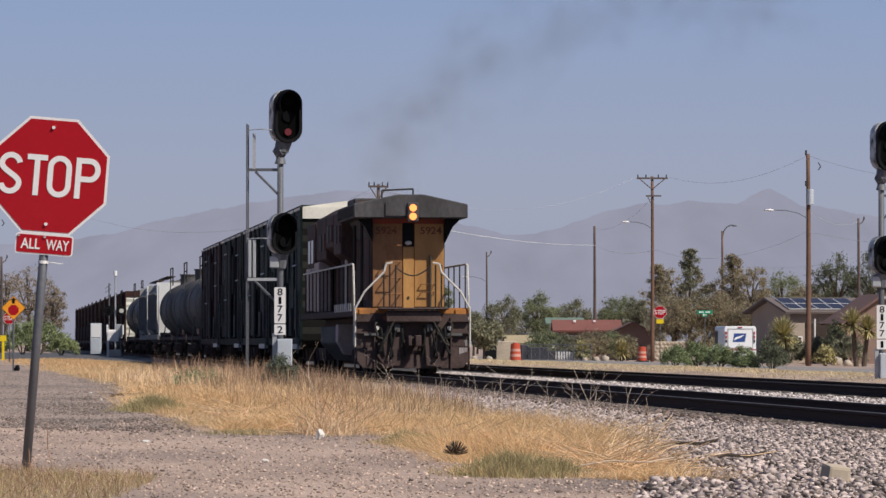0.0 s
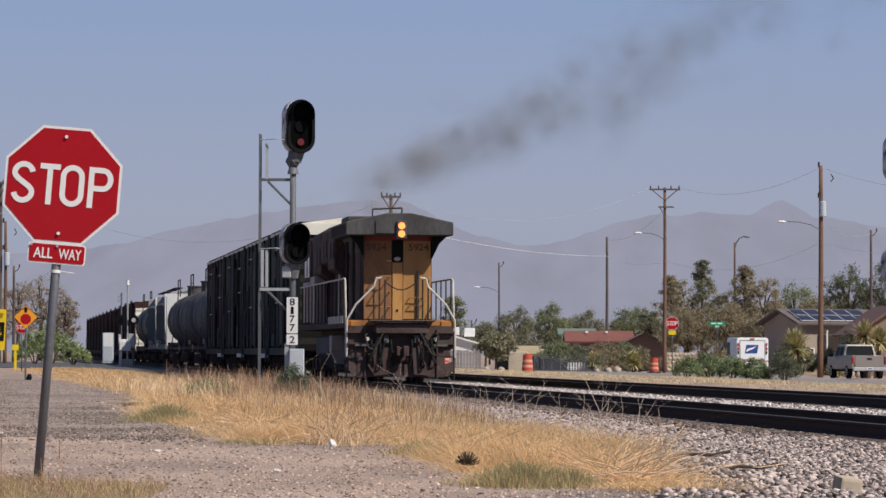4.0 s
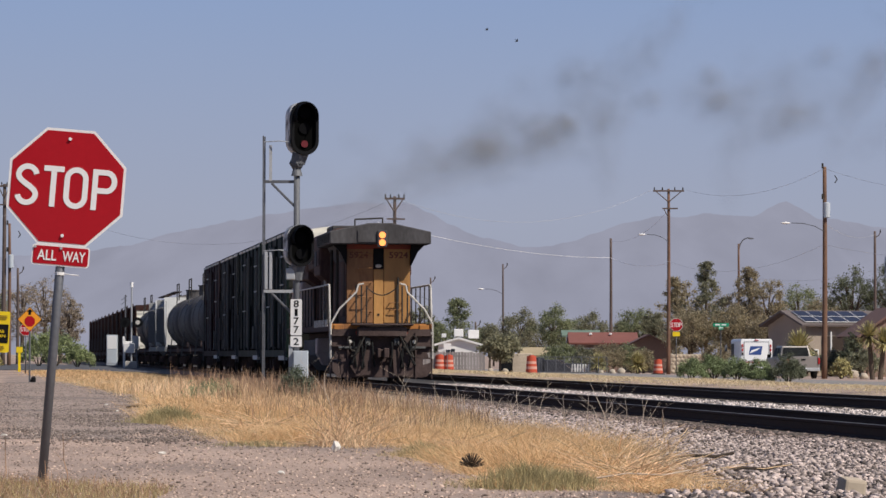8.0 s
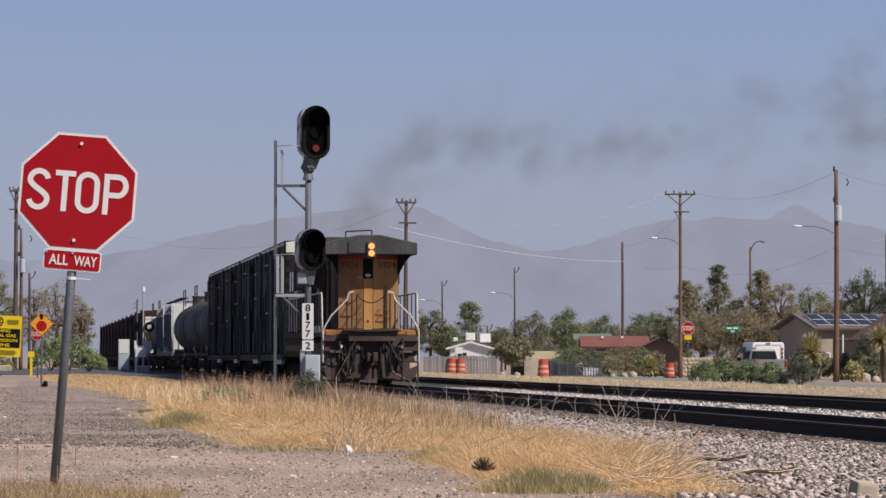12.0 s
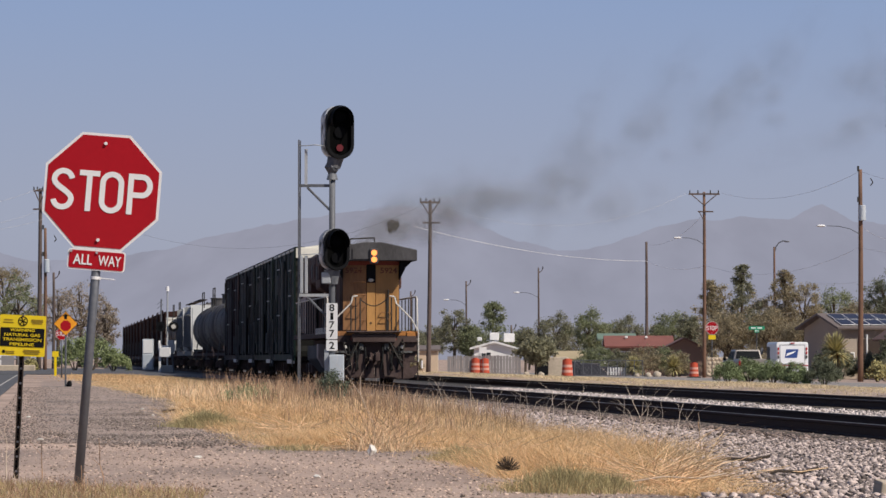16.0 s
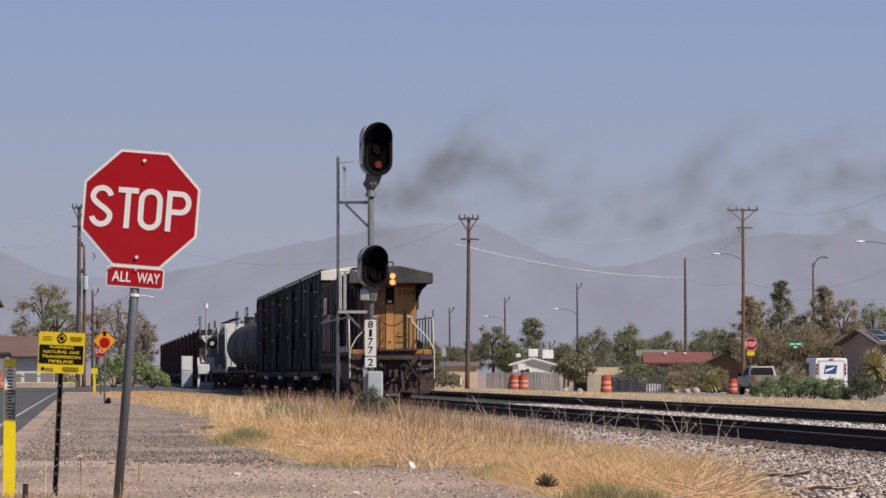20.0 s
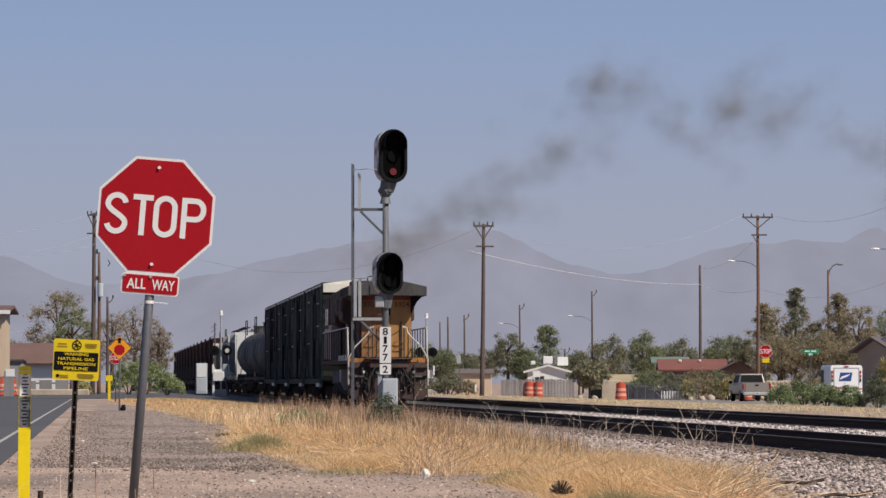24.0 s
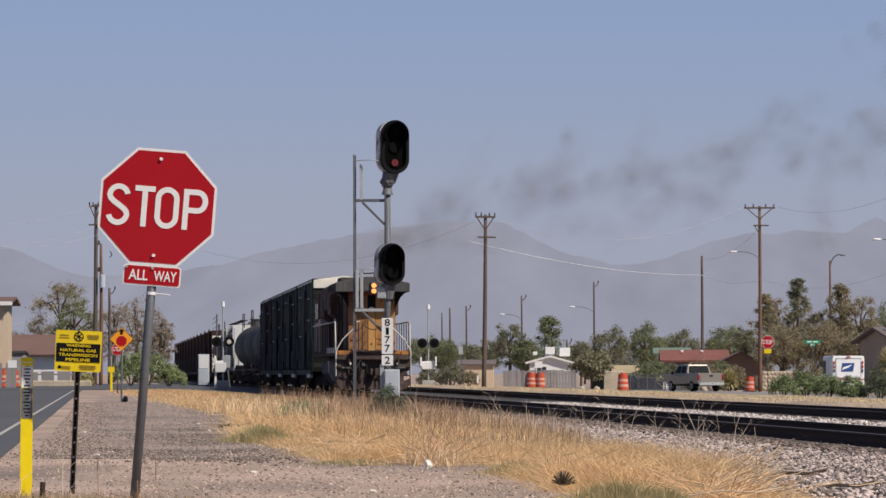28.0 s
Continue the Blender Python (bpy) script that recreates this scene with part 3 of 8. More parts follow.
# ---- the train ----
def bogie(parent, y, wheelbase=1.75, axles=2, r=0.42):
    """A truck of side frames and wheelsets; returns the wheelsets."""
    bm = bmesh.new()
    span = wheelbase * (axles - 1)
    for s in (-1, 1):
        box(bm, (s * 1.05, y, 0.55), (0.16, span + 0.9, 0.22))
        for i in range(axles):
            box(bm, (s * 1.08, y - span / 2 + i * wheelbase, 0.45), (0.22, 0.34, 0.34))
        for i in range(axles - 1):
            for k in (-0.14, 0.0, 0.14):
                bar(bm, (s * 1.1, y - span / 2 + (i + 0.5) * wheelbase + k, 0.28), (s * 1.1, y - span / 2 + (i + 0.5) * wheelbase + k, 0.5), 0.06, n=8)
    box(bm, (0, y, 0.6), (2.1, 0.4, 0.25))
    part("truck_frame", bm, M_LOCO_UNDER, parent)
    sets = []
    for i in range(axles):
        bm = bmesh.new()
        for s in (-1, 1):
            bar(bm, (s * 0.69, 0, 0), (s * 0.82, 0, 0), r, n=24)
            bar(bm, (s * 0.66, 0, 0), (s * 0.69, 0, 0), r + 0.03, n=24)
            bar(bm, (s * 0.82, 0, 0), (s * 0.84, 0, 0), r * 0.45, n=14)
            box(bm, (s * 0.83, r * 0.6, 0), (0.03, 0.1, 0.06))
        bar(bm, (-0.7, 0, 0), (0.7, 0, 0), 0.09, n=10)
        w = part("wheelset", bm, M_WHEEL, parent)
        w.location = (0, y - span / 2 + i * wheelbase, r)
        sets.append(w)
    return sets


def coupler(parent, y, out):
    bm = bmesh.new()
    box(bm, (0, y - out * 0.25, 0.88), (0.24, 0.5, 0.22))
    box(bm, (0.1, y + out * 0.05, 0.88), (0.16, 0.26, 0.3))
    box(bm, (-0.12, y + out * 0.02, 0.88), (0.1, 0.2, 0.28))
    bevel(bm, 0.02)
    part("coupler", bm, M_LOCO_UNDER, parent)


M_SILL = mat("sill_yellow", (0.42, 0.17, 0.04), 0.6, 0, 0.25, 2, 18, 0.05, (0.14, 0.07, 0.04), 0.6)


def locomotive(m):
    """A heavy diesel, seen from its rear: hood, flared radiator housing, platforms, steps and rails. y runs to its front."""
    top = thing("diesel_locomotive", m, "weathered yellow and grey freight diesel locomotive, sooty, headlight lit", "locomotive")
    deck = 1.74
    # underframe and platform
    bm = bmesh.new()
    box(bm, (0, 11.2, deck - 0.11), (3.1, 21.4, 0.2))
    box(bm, (0, 11.2, deck - 0.35), (1.6, 20.5, 0.4))
    bevel(bm, 0.02)
    part("underframe", bm, M_LOCO_UNDER, top)
    for sx in (-1.1, 1.1):
        bm = bmesh.new()
        box(bm, (sx, 0.492, deck - 0.05), (0.86, 0.014, 0.15))
        part("sill_stripe", bm, M_SILL, top, "dirty orange-yellow sill stripe")
    # added pale plates imitate gaps of light along the sill
    for y in np.arange(1.9, 8.0, 0.7):
        bm = bmesh.new()
        box(bm, (-1.56, y, deck + 0.05), (0.014, 0.38, 0.22))
        part("sill_light_gap", bm, M_HANDRAIL, top, "pale plate standing in for a light gap at the sill")
    # rear hood
    bm = bmesh.new()
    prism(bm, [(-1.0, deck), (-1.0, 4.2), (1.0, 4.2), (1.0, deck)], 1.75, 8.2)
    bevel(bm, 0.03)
    part("radiator_hood", bm, M_SOOT_SHADE, top, "sooty rear hood, darkened for shade")
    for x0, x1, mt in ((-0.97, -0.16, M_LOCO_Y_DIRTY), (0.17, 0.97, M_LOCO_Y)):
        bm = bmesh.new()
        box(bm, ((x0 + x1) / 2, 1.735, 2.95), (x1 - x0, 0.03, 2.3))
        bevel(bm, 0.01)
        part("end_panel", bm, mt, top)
    bm = bmesh.new()
    box(bm, (0.005, 1.72, 2.6), (0.3, 0.05, 1.68))
    bevel(bm, 0.012)
    door = part("end_door", bm, M_LOCO_Y, top)
    bm = bmesh.new()
    bar(bm, (0, 1.68, 2.05), (0, 1.7, 2.05), 0.04, n=10)
    part("latch", bm, M_HANDRAIL_D, door)
    bm = bmesh.new()
    box(bm, (0.005, 1.722, 3.78), (0.3, 0.03, 0.62))
    part("number_recess", bm, M_BLACK, top, "black recess with a small lamp")
    bm = bmesh.new()
    ball(bm, (0.0, 1.7, 3.54), (0.1, 0.04, 0.06))
    part("marker_lamp", bm, M_HANDRAIL, top, "small pale marker lamp", True)
    # flared radiator housing
    bm = bmesh.new()
    prism(bm, [(-1.55, 4.2), (-1.55, 4.58), (-0.35, 4.84), (0.35, 4.84), (1.55, 4.58), (1.55, 4.2)], 0.95, 6.6)
    bevel(bm, 0.025)
    hs = part("radiator_housing", bm, M_LOCO_G, top, "sooty grey flared radiator housing")
    for y in np.arange(1.3, 6.4, 0.3):
        for s in (-1, 1):
            bm = bmesh.new()
            box(bm, (s * 1.56, y, 4.39), (0.02, 0.12, 0.28))
            part("louvre", bm, M_HANDRAIL_D, hs)
    bm = bmesh.new()
    box(bm, (-0.37, 0.93, 4.44), (0.64, 0.04, 0.36))
    part("cover_plate", bm, M_LOCO_G, hs)
    for s in (-1, 1):
        bm = bmesh.new()
        prism(bm, [(s * 1.0, 3.72), (s * 1.0, 4.2), (s * 1.24, 4.2), (s * 1.12, 4.0)], 1.8, 6.5)
        part("radiator_bracket", bm, M_LOCO_G, hs)
        bm = bmesh.new()
        prism(bm, [(s * 0.99, 3.55), (s * 0.99, 4.2), (s * 1.42, 4.2), (s * 1.2, 3.98)], 1.5, 1.79)
        part("eave_wedge", bm, M_BLACK, hs, "black wedge under the eave")
    bm = bmesh.new()
    box(bm, (0, 1.735, 4.13), (1.98, 0.05, 0.14))
    part("red_stripe", bm, M_LOCO_RED, top, "dull red stripe under the housing")
    bm = bmesh.new()
    pipe(bm, [(-0.75, 1.4, 4.7), (-0.75, 1.4, 4.96), (0.1, 1.4, 5.0), (0.1, 1.4, 4.8)], 0.025)
    part("roof_grab_iron", bm, M_HANDRAIL_D, top)
    # headlight
    bm = bmesh.new()
    box(bm, (0.05, 0.9, 4.36), (0.3, 0.12, 0.52))
    bevel(bm, 0.04, 2)
    hl = part("headlight_box", bm, M_LOCO_G, top)
    for z in (4.47, 4.24):
        bm = bmesh.new()
        bar(bm, (0.05, 0.825, z), (0.05, 0.845, z), 0.1, n=16)
        part("lamp", bm, M_HEADLIGHT, hl, "lit orange headlight")
    for x, s in ((-0.6, 1), (0.62, 1)):
        letters("road_number", "5924", 0.58, 0.2, M_NUMBER, pose(x, 1.716, 3.88), top, "dark road number 5924", 0.02)
    # grab irons and ladder up the left half of the hood end
    for z in np.arange(2.15, 4.1, 0.44):
        bm = bmesh.new()
        pipe(bm, [(-0.62, 1.72, z), (-0.62, 1.45, z), (-0.22, 1.45, z), (-0.22, 1.72, z)], 0.016)
        part("grab_iron", bm, M_LOCO_Y_DIRTY, top)
    for z in (2.2, 2.42):
        bm = bmesh.new()
        pipe(bm, [(0.36, 1.72, z), (0.36, 1.6, z), (0.72, 1.6, z), (0.72, 1.72, z)], 0.014)
        part("grab_iron", bm, M_LOCO_Y_DIRTY, top)
    bm = bmesh.new()
    bar(bm, (0.6, 1.66, 1.8), (0.6, 1.66, 3.2), 0.03)
    part("conduit", bm, M_HANDRAIL_D, top)
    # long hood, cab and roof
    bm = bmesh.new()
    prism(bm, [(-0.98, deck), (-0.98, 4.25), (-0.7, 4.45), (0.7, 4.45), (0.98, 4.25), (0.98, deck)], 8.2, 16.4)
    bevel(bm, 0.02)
    part("engine_hood", bm, M_SOOT_SHADE, top)
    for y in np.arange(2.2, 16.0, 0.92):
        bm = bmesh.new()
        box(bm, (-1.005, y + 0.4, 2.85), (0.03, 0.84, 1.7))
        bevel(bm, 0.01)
        part("hood_door", bm, M_SOOT_SHADE, top)
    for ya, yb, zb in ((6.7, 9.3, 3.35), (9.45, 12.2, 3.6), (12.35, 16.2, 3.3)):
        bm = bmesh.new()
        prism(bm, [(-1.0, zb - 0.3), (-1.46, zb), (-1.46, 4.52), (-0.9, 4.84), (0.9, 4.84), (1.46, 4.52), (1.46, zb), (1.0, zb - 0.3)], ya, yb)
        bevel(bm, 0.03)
        part("upper_housing", bm, M_SOOT_SHADE, top, "soot-black upper hood housing, darkened for shade")
    for k, (yy, zz) in enumerate(((7.2, 3.9), (8.4, 3.9), (10.2, 4.0), (11.4, 4.0), (13.0, 3.8), (14.4, 3.8))):
        bm = bmesh.new()
        box(bm, (-1.475, yy, zz), (0.03, 0.8, 0.5))
        bevel(bm, 0.01)
        part("access_cover", bm, M_LOCO_G if k % 2 else M_SOOT_SHADE, top)
    for yy in (2.6, 5.0, 7.9):
        bm = bmesh.new()
        bar(bm, (-1.2, yy, 1.8), (-1.2, yy, 4.1), 0.045, n=8)
        part("vertical_pipe", bm, M_HANDRAIL_D if yy != 7.9 else M_HANDRAIL, top)
    bm = bmesh.new()
    box(bm, (0, 9.6, 4.82), (1.9, 2.4, 0.3))
    box(bm, (0, 12.5, 4.78), (1.3, 1.2, 0.36))
    bevel(bm, 0.04)
    part("dynamic_brake_housing", bm, M_LOCO_G, top)
    bm = bmesh.new()
    box(bm, (0, 11.4, 4.86), (0.5, 0.9, 0.3))
    bevel(bm, 0.03)
    part("exhaust_stack", bm, M_BLACK, top)
    bm = bmesh.new()
    box(bm, (-1.3, 15.6, 2.5), (0.42, 1.8, 1.5))
    bevel(bm, 0.03)
    part("equipment_cabinet", bm, M_TAN_BOX, top, "pale dusty side cabinet")
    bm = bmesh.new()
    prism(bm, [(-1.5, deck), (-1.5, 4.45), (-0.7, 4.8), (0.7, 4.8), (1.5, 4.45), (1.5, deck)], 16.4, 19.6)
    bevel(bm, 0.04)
    cab = part("cab", bm, M_SOOT_SHADE, top)
    for y in (17.2, 18.5):
        bm = bmesh.new()
        box(bm, (-1.51, y, 3.6), (0.03, 0.9, 0.7))
        part("side_window", bm, M_WINDOW, cab)
    bm = bmesh.new()
    box(bm, (0, 20.6, 2.45), (2.7, 2.0, 1.42))
    bevel(bm, 0.1, 2)
    part("nose", bm, M_TAN_BOX, top, "dusty grey-pink nose")
    for yy in (16.9, 18.2, 19.2):
        bm = bmesh.new()
        box(bm, (-1.515, yy, 2.45), (0.03, 1.0, 1.3))
        bevel(bm, 0.01)
        part("cab_panel", bm, M_TAN_BOX, top, "dusty grey-pink lower cab panel")
    # fuel tank
    bm = bmesh.new()
    prism(bm, [(-1.45, 1.3), (-1.45, 0.8), (-1.0, 0.3), (1.0, 0.3), (1.45, 0.8), (1.45, 1.3)], 8.0, 14.5)
    bevel(bm, 0.03)
    tank = part("fuel_tank", bm, M_LOCO_G, top)
    bm = bmesh.new()
    prism(bm, [(-1.5, 1.34), (-1.5, 0.86), (-1.3, 0.5), (-0.72, 0.42), (-0.72, 1.34)], 7.2, 8.0)
    bevel(bm, 0.015)
    part("air_reservoir_box", bm, M_TAN_BOX, tank, "dusty grey-pink box with a chamfered foot")
    for xx in (-1.3, -0.93):
        bm = bmesh.new()
        box(bm, (xx, 7.19, 1.1), (0.34, 0.03, 0.42))
        bevel(bm, 0.01)
        part("box_lid", bm, M_TAN_BOX, tank, "pale grey box lid")
    # rear platform: pilot plate, steps, anti-climber, hoses
    bm = bmesh.new()
    prism(bm, [(-1.5, 0.95), (-1.5, 1.6), (1.5, 1.6), (1.5, 0.95), (0.5, 0.3), (-0.5, 0.3)], 0.44, 0.5)
    part("end_plate", bm, M_LOCO_UNDER, top)
    bm = bmesh.new()
    box(bm, (0, 0.3, 1.52), (1.5, 0.4, 0.3))
    box(bm, (0, 0.22, 1.74), (1.9, 0.5, 0.06))
    bevel(bm, 0.03)
    part("anti_climber", bm, M_LOCO_UNDER, top)
    bm = bmesh.new()
    prism(bm, [(-1.25, 0.14), (-1.25, 0.7), (-0.35, 0.8), (-0.2, 0.5), (0.2, 0.5), (0.35, 0.8), (1.25, 0.7), (1.25, 0.14)], 0.3, 0.36)
    part("pilot_plate", bm, M_LOCO_UNDER, top)
    for s in (-1, 1):
        for i, z in enumerate((0.34, 0.72, 1.1, 1.42)):
            bm = bmesh.new()
            box(bm, (s * 1.28, 0.52 - i * 0.02, z), (0.5, 0.3, 0.05))
            part("step", bm, M_LOCO_UNDER, top)
        bm = bmesh.new()
        box(bm, (s * 1.03, 0.5, 0.8), (0.04, 0.5, 1.4))
        box(bm, (s * 1.54, 0.62, 0.75), (0.03, 0.3, 1.3))
        part("step_side", bm, M_LOCO_UNDER, top)
        bm = bmesh.new()
        pipe(bm, [(s * 1.55, 0.42, 0.7), (s * 1.55, 0.42, 1.75), (s * 1.3, 0.4, 2.2), (s * 0.78, 0.4, 2.72), (s * 0.72, 0.4, 2.95), (s * 0.55, 0.4, 2.98)], 0.028)
        part("corner_handrail", bm, M_HANDRAIL, top, "pale curved corner handrail")
        bm = bmesh.new()
        pipe(bm, [(s * 1.55, 0.8, 0.75), (s * 1.55, 0.8, 2.1), (s * 1.55, 1.05, 2.9), (s * 1.55, 1.3, 2.96), (s * 1.55, 20.5, 2.96)], 0.028)
        part("side_handrail", bm, M_HANDRAIL, top, "pale side handrail")
        for y in np.arange(1.6, 20.5, 1.5):
            bm = bmesh.new()
            bar(bm, (s * 1.55, y, deck), (s * 1.55, y, 2.96), 0.022, n=6)
            part("stanchion", bm, M_HANDRAIL_D, top)
        for x in (0.46, 0.62, 0.78):
            bm = bmesh.new()
            bar(bm, (s * x, 0.42, deck), (s * x, 0.42, 2.92), 0.026, n=6)
            part("end_stanchion", bm, M_HANDRAIL_D, top)
        for x in (0.3, 0.62, 0.86):
            bm = bmesh.new()
            pipe(bm, [(s * x, 0.28, 1.25), (s * x, 0.12, 1.05), (s * (x - 0.02), 0.08, 0.75), (s * (x - 0.07), 0.14, 0.45)], 0.03)
            part("air_hose", bm, M_RUBBER, top)
        bm = bmesh.new()
        box(bm, (s * 0.95, 0.24, 1.05), (0.75, 0.05, 0.06))
        part("uncoupling_lever", bm, M_CAR_METAL, top)
        for k, (xa, za, xb, zb) in enumerate(((0.45, 1.45, 0.95, 0.75), (0.6, 1.3, 1.0, 0.5), (0.95, 1.4, 0.75, 0.9), (0.4, 1.2, 0.62, 0.4))):
            bm = bmesh.new()
            mx_, mz_ = (xa + xb) / 2 + 0.12, min(za, zb) - 0.12
            pipe(bm, [(s * xa, 0.3, za), (s * (xa + 0.1), 0.1, za - 0.08), (s * mx_, 0.02, mz_ + 0.2), (s * xb, 0.1, zb), (s * (xb - 0.06), 0.22, zb + 0.16)], 0.026)
            part("jumper_hose", bm, M_RUBBER if k % 2 else M_HANDRAIL_D, top)
        bm = bmesh.new()
        prism(bm, [(s * 0.3, 0.98), (s * 0.36, 0.22), (s * 0.78, 0.18), (s * 0.98, 0.5), (s * 0.86, 0.96)], 0.16, 0.2)
        part("plow_plate", bm, M_LOCO_UNDER, top)
        bm = bmesh.new()
        prism(bm, [(s * 1.0, 1.05), (s * 1.06, 0.98), (s * 1.4, 0.86), (s * 1.42, 0.74), (s * 1.08, 0.74)], 0.34, 0.4)
        part("step_shield", bm, M_LOCO_UNDER, top)
        bm = bmesh.new()
        prism(bm, [(s * 1.02, 0.16), (s * 1.02, 0.44), (s * 1.5, 0.6), (s * 1.5, 0.34), (s * 1.36, 0.16)], 0.32, 0.36)
        part("step_shield", bm, M_LOCO_UNDER, top)
        bm = bmesh.new()
        box(bm, (s * 0.44, 0.26, 1.22), (0.16, 0.1, 0.24))
        bevel(bm, 0.025)
        part("bracket", bm, M_CAR_METAL, top)
        bm = bmesh.new()
        bar(bm, (s * 0.98, 0.2, 1.22), (s * 0.98, 0.24, 1.22), 0.06, n=10)
        part("glad_hand", bm, M_HANDRAIL, top, "pale hose end")
        bm = bmesh.new()
        bar(bm, (s * 0.72, 0.42, 1.5), (s * 0.72, 0.47, 1.5), 0.08, n=12)
        part("reflector", bm, M_LOCO_RED, top)
        bm = bmesh.new()
        box(bm, (s * 1.3, 0.47, 1.66), (0.3, 0.05, 0.16))
        bevel(bm, 0.015)
        part("ditch_lamp", bm, M_SILL, top, "dull orange corner lamp housing")
    bm = bmesh.new()
    pts = [(-0.45 + 0.9 * i / 8, 0.42, 2.85 - 0.22 * math.sin(math.pi * i / 8)) for i in range(9)]
    pipe(bm, pts, 0.018)
    part("safety_chain", bm, M_HANDRAIL_D, top)
    coupler(top, 0.0, -1)
    sets = bogie(top, 4.2, 1.85, 3, 0.53) + bogie(top, 18.0, 1.85, 3, 0.53)
    return top, sets


M_BOX_PATCH = mat("weathered_patch", (0.075, 0.08, 0.078), 0.75, 0, 0.5, 2.5, 14, 0.08, (0.11, 0.108, 0.1), 0.8, spec=0.06, stretch=0.35, piece=0.5)


def boxcar(m, length, side, roof, end, label, high=5.28, ribs=14):
    top = thing("boxcar", m, label, "freight car", "cars of the freight train")
    half = 1.48
    y0, y1 = 0.6, length - 0.6
    bm = bmesh.new()
    box(bm, (0, (y0 + y1) / 2, (high + 1.0) / 2), (2 * half - 0.08, y1 - y0 - 0.1, high - 1.1))
    body = part("body", bm, side, top)
    bm = bmesh.new()
    prism(bm, [(-half, high - 0.12), (0, high + 0.08), (half, high - 0.12), (half, high - 0.2), (-half, high - 0.2)], y0, y1)
    part("roof", bm, roof, top)
    step = (y1 - y0) / ribs
    for i in range(ribs + 1):
        y = y0 + i * step
        w = 0.16 if i % ribs else 0.3
        for s in (-1, 1):
            bm = bmesh.new()
            box(bm, (s * (half - 0.025), y, (high + 0.75) / 2), (0.075, w, high - 0.98))
            part("side_post", bm, side, body)
    if high > 5:
        for k, (f, z, w_, h_) in enumerate(((0.12, 1.9, 0.5, 1.3), (0.27, 1.5, 0.75, 0.9), (0.36, 3.6, 0.45, 1.6), (0.62, 1.7, 0.6, 1.1), (0.75, 3.9, 0.5, 0.8), (0.9, 2.4, 0.4, 1.8))):
            bm = bmesh.new()
            box(bm, (-half - 0.02, y0 + f * (y1 - y0), z), (0.05, w_, h_))
            part("patch_plate", bm, M_BOX_PATCH, body, "pale weathered repair plate")
        for f in (0.03, 0.41, 0.6):
            bm = bmesh.new()
            bar(bm, (-half - 0.1, y0 + f * (y1 - y0), 1.0), (-half - 0.1, y0 + f * (y1 - y0), 4.9), 0.035, n=6)
            part("rod", bm, M_CAR_METAL, body)
        for f, z in ((0.02, 4.3), (0.02, 3.3), (0.55, 4.5), (0.55, 2.6)):
            bm = bmesh.new()
            bar(bm, (-half - 0.12, y0 + f * (y1 - y0), z), (-half - 0.12, y0 + f * (y1 - y0) + 1.5, z), 0.028, n=6)
            part("grab_iron", bm, M_ALU, body, "pale worn grab iron")
    for s in (-1, 1):
        bm = bmesh.new()
        box(bm, (s * (half + 0.03), length / 2, 2.95), (0.07, 3.1, 3.7))
        bevel(bm, 0.02)
        d = part("sliding_door", bm, side, top)
        for k in (-1.2, 1.2):
            bm = bmesh.new()
            bar(bm, (s * (half + 0.09), length / 2 + k, 1.2), (s * (half + 0.09), length / 2 + k, 4.3 if k < 0 else 4.7), 0.03, n=6)
            part("locking_bar", bm, M_CAR_METAL, d, "dull grey locking bar")
        bm = bmesh.new()
        box(bm, (s * (half - 0.02), length / 2, 0.86), (0.07, y1 - y0, 0.26))
        part("side_sill", bm, side, top)
        for y in (y0 + 0.3, y1 - 0.5):
            bm = bmesh.new()
            for z in np.arange(0.5, 2.6, 0.38):
                bar(bm, (s * (half + 0.06), y - 0.24, z), (s * (half + 0.06), y + 0.24, z), 0.016, n=6)
            for k in (-0.24, 0.24):
                bar(bm, (s * (half + 0.06), y + k, 0.5), (s * (half + 0.06), y + k, 2.5), 0.016, n=6)
            part("ladder", bm, M_CAR_METAL, top, "dull grab-iron ladder")
        bm = bmesh.new()
        box(bm, (s * (half + 0.01), y0 + 2.2, 0.7), (0.12, 3.4, 0.16))
        part("sill_bracket", bm, M_ALU if high > 5 else M_CAR_METAL, top, "worn sill bracket")
    for y, s in ((y0, -1), (y1, 1)):
        bm = bmesh.new()
        zs = np.arange(0.9, high - 0.15, 0.21)
        prof = [(y + s * (0.05 if i % 2 else 0.0), z) for i, z in enumerate(zs)] + [(y - s * 0.06, zs[-1]), (y - s * 0.06, zs[0])]
        lo = [bm.verts.new((-half, q, z)) for q, z in prof]
        hi = [bm.verts.new((half, q, z)) for q, z in prof]
        bm.faces.new(lo)
        bm.faces.new(hi[::-1])
        for i in range(len(lo)):
            j = (i + 1) % len(lo)
            bm.faces.new((lo[i], lo[j], hi[j], hi[i]))
        bmesh.ops.recalc_face_normals(bm, faces=bm.faces[:])
        part("car_end", bm, end, top)
        bm = bmesh.new()
        box(bm, (0, y + s * 0.03, high - 0.3), (2 * half, 0.09, 0.38))
        part("end_top_band", bm, roof, top)
        coupler(top, y + s * 0.5, s)
    bm = bmesh.new()
    box(bm, (0, length / 2, 0.8), (0.7, y1 - y0, 0.3))
    part("centre_sill", bm, M_LOCO_UNDER, top)
    return top, bogie(top, 2.6) + bogie(top, length - 2.6)


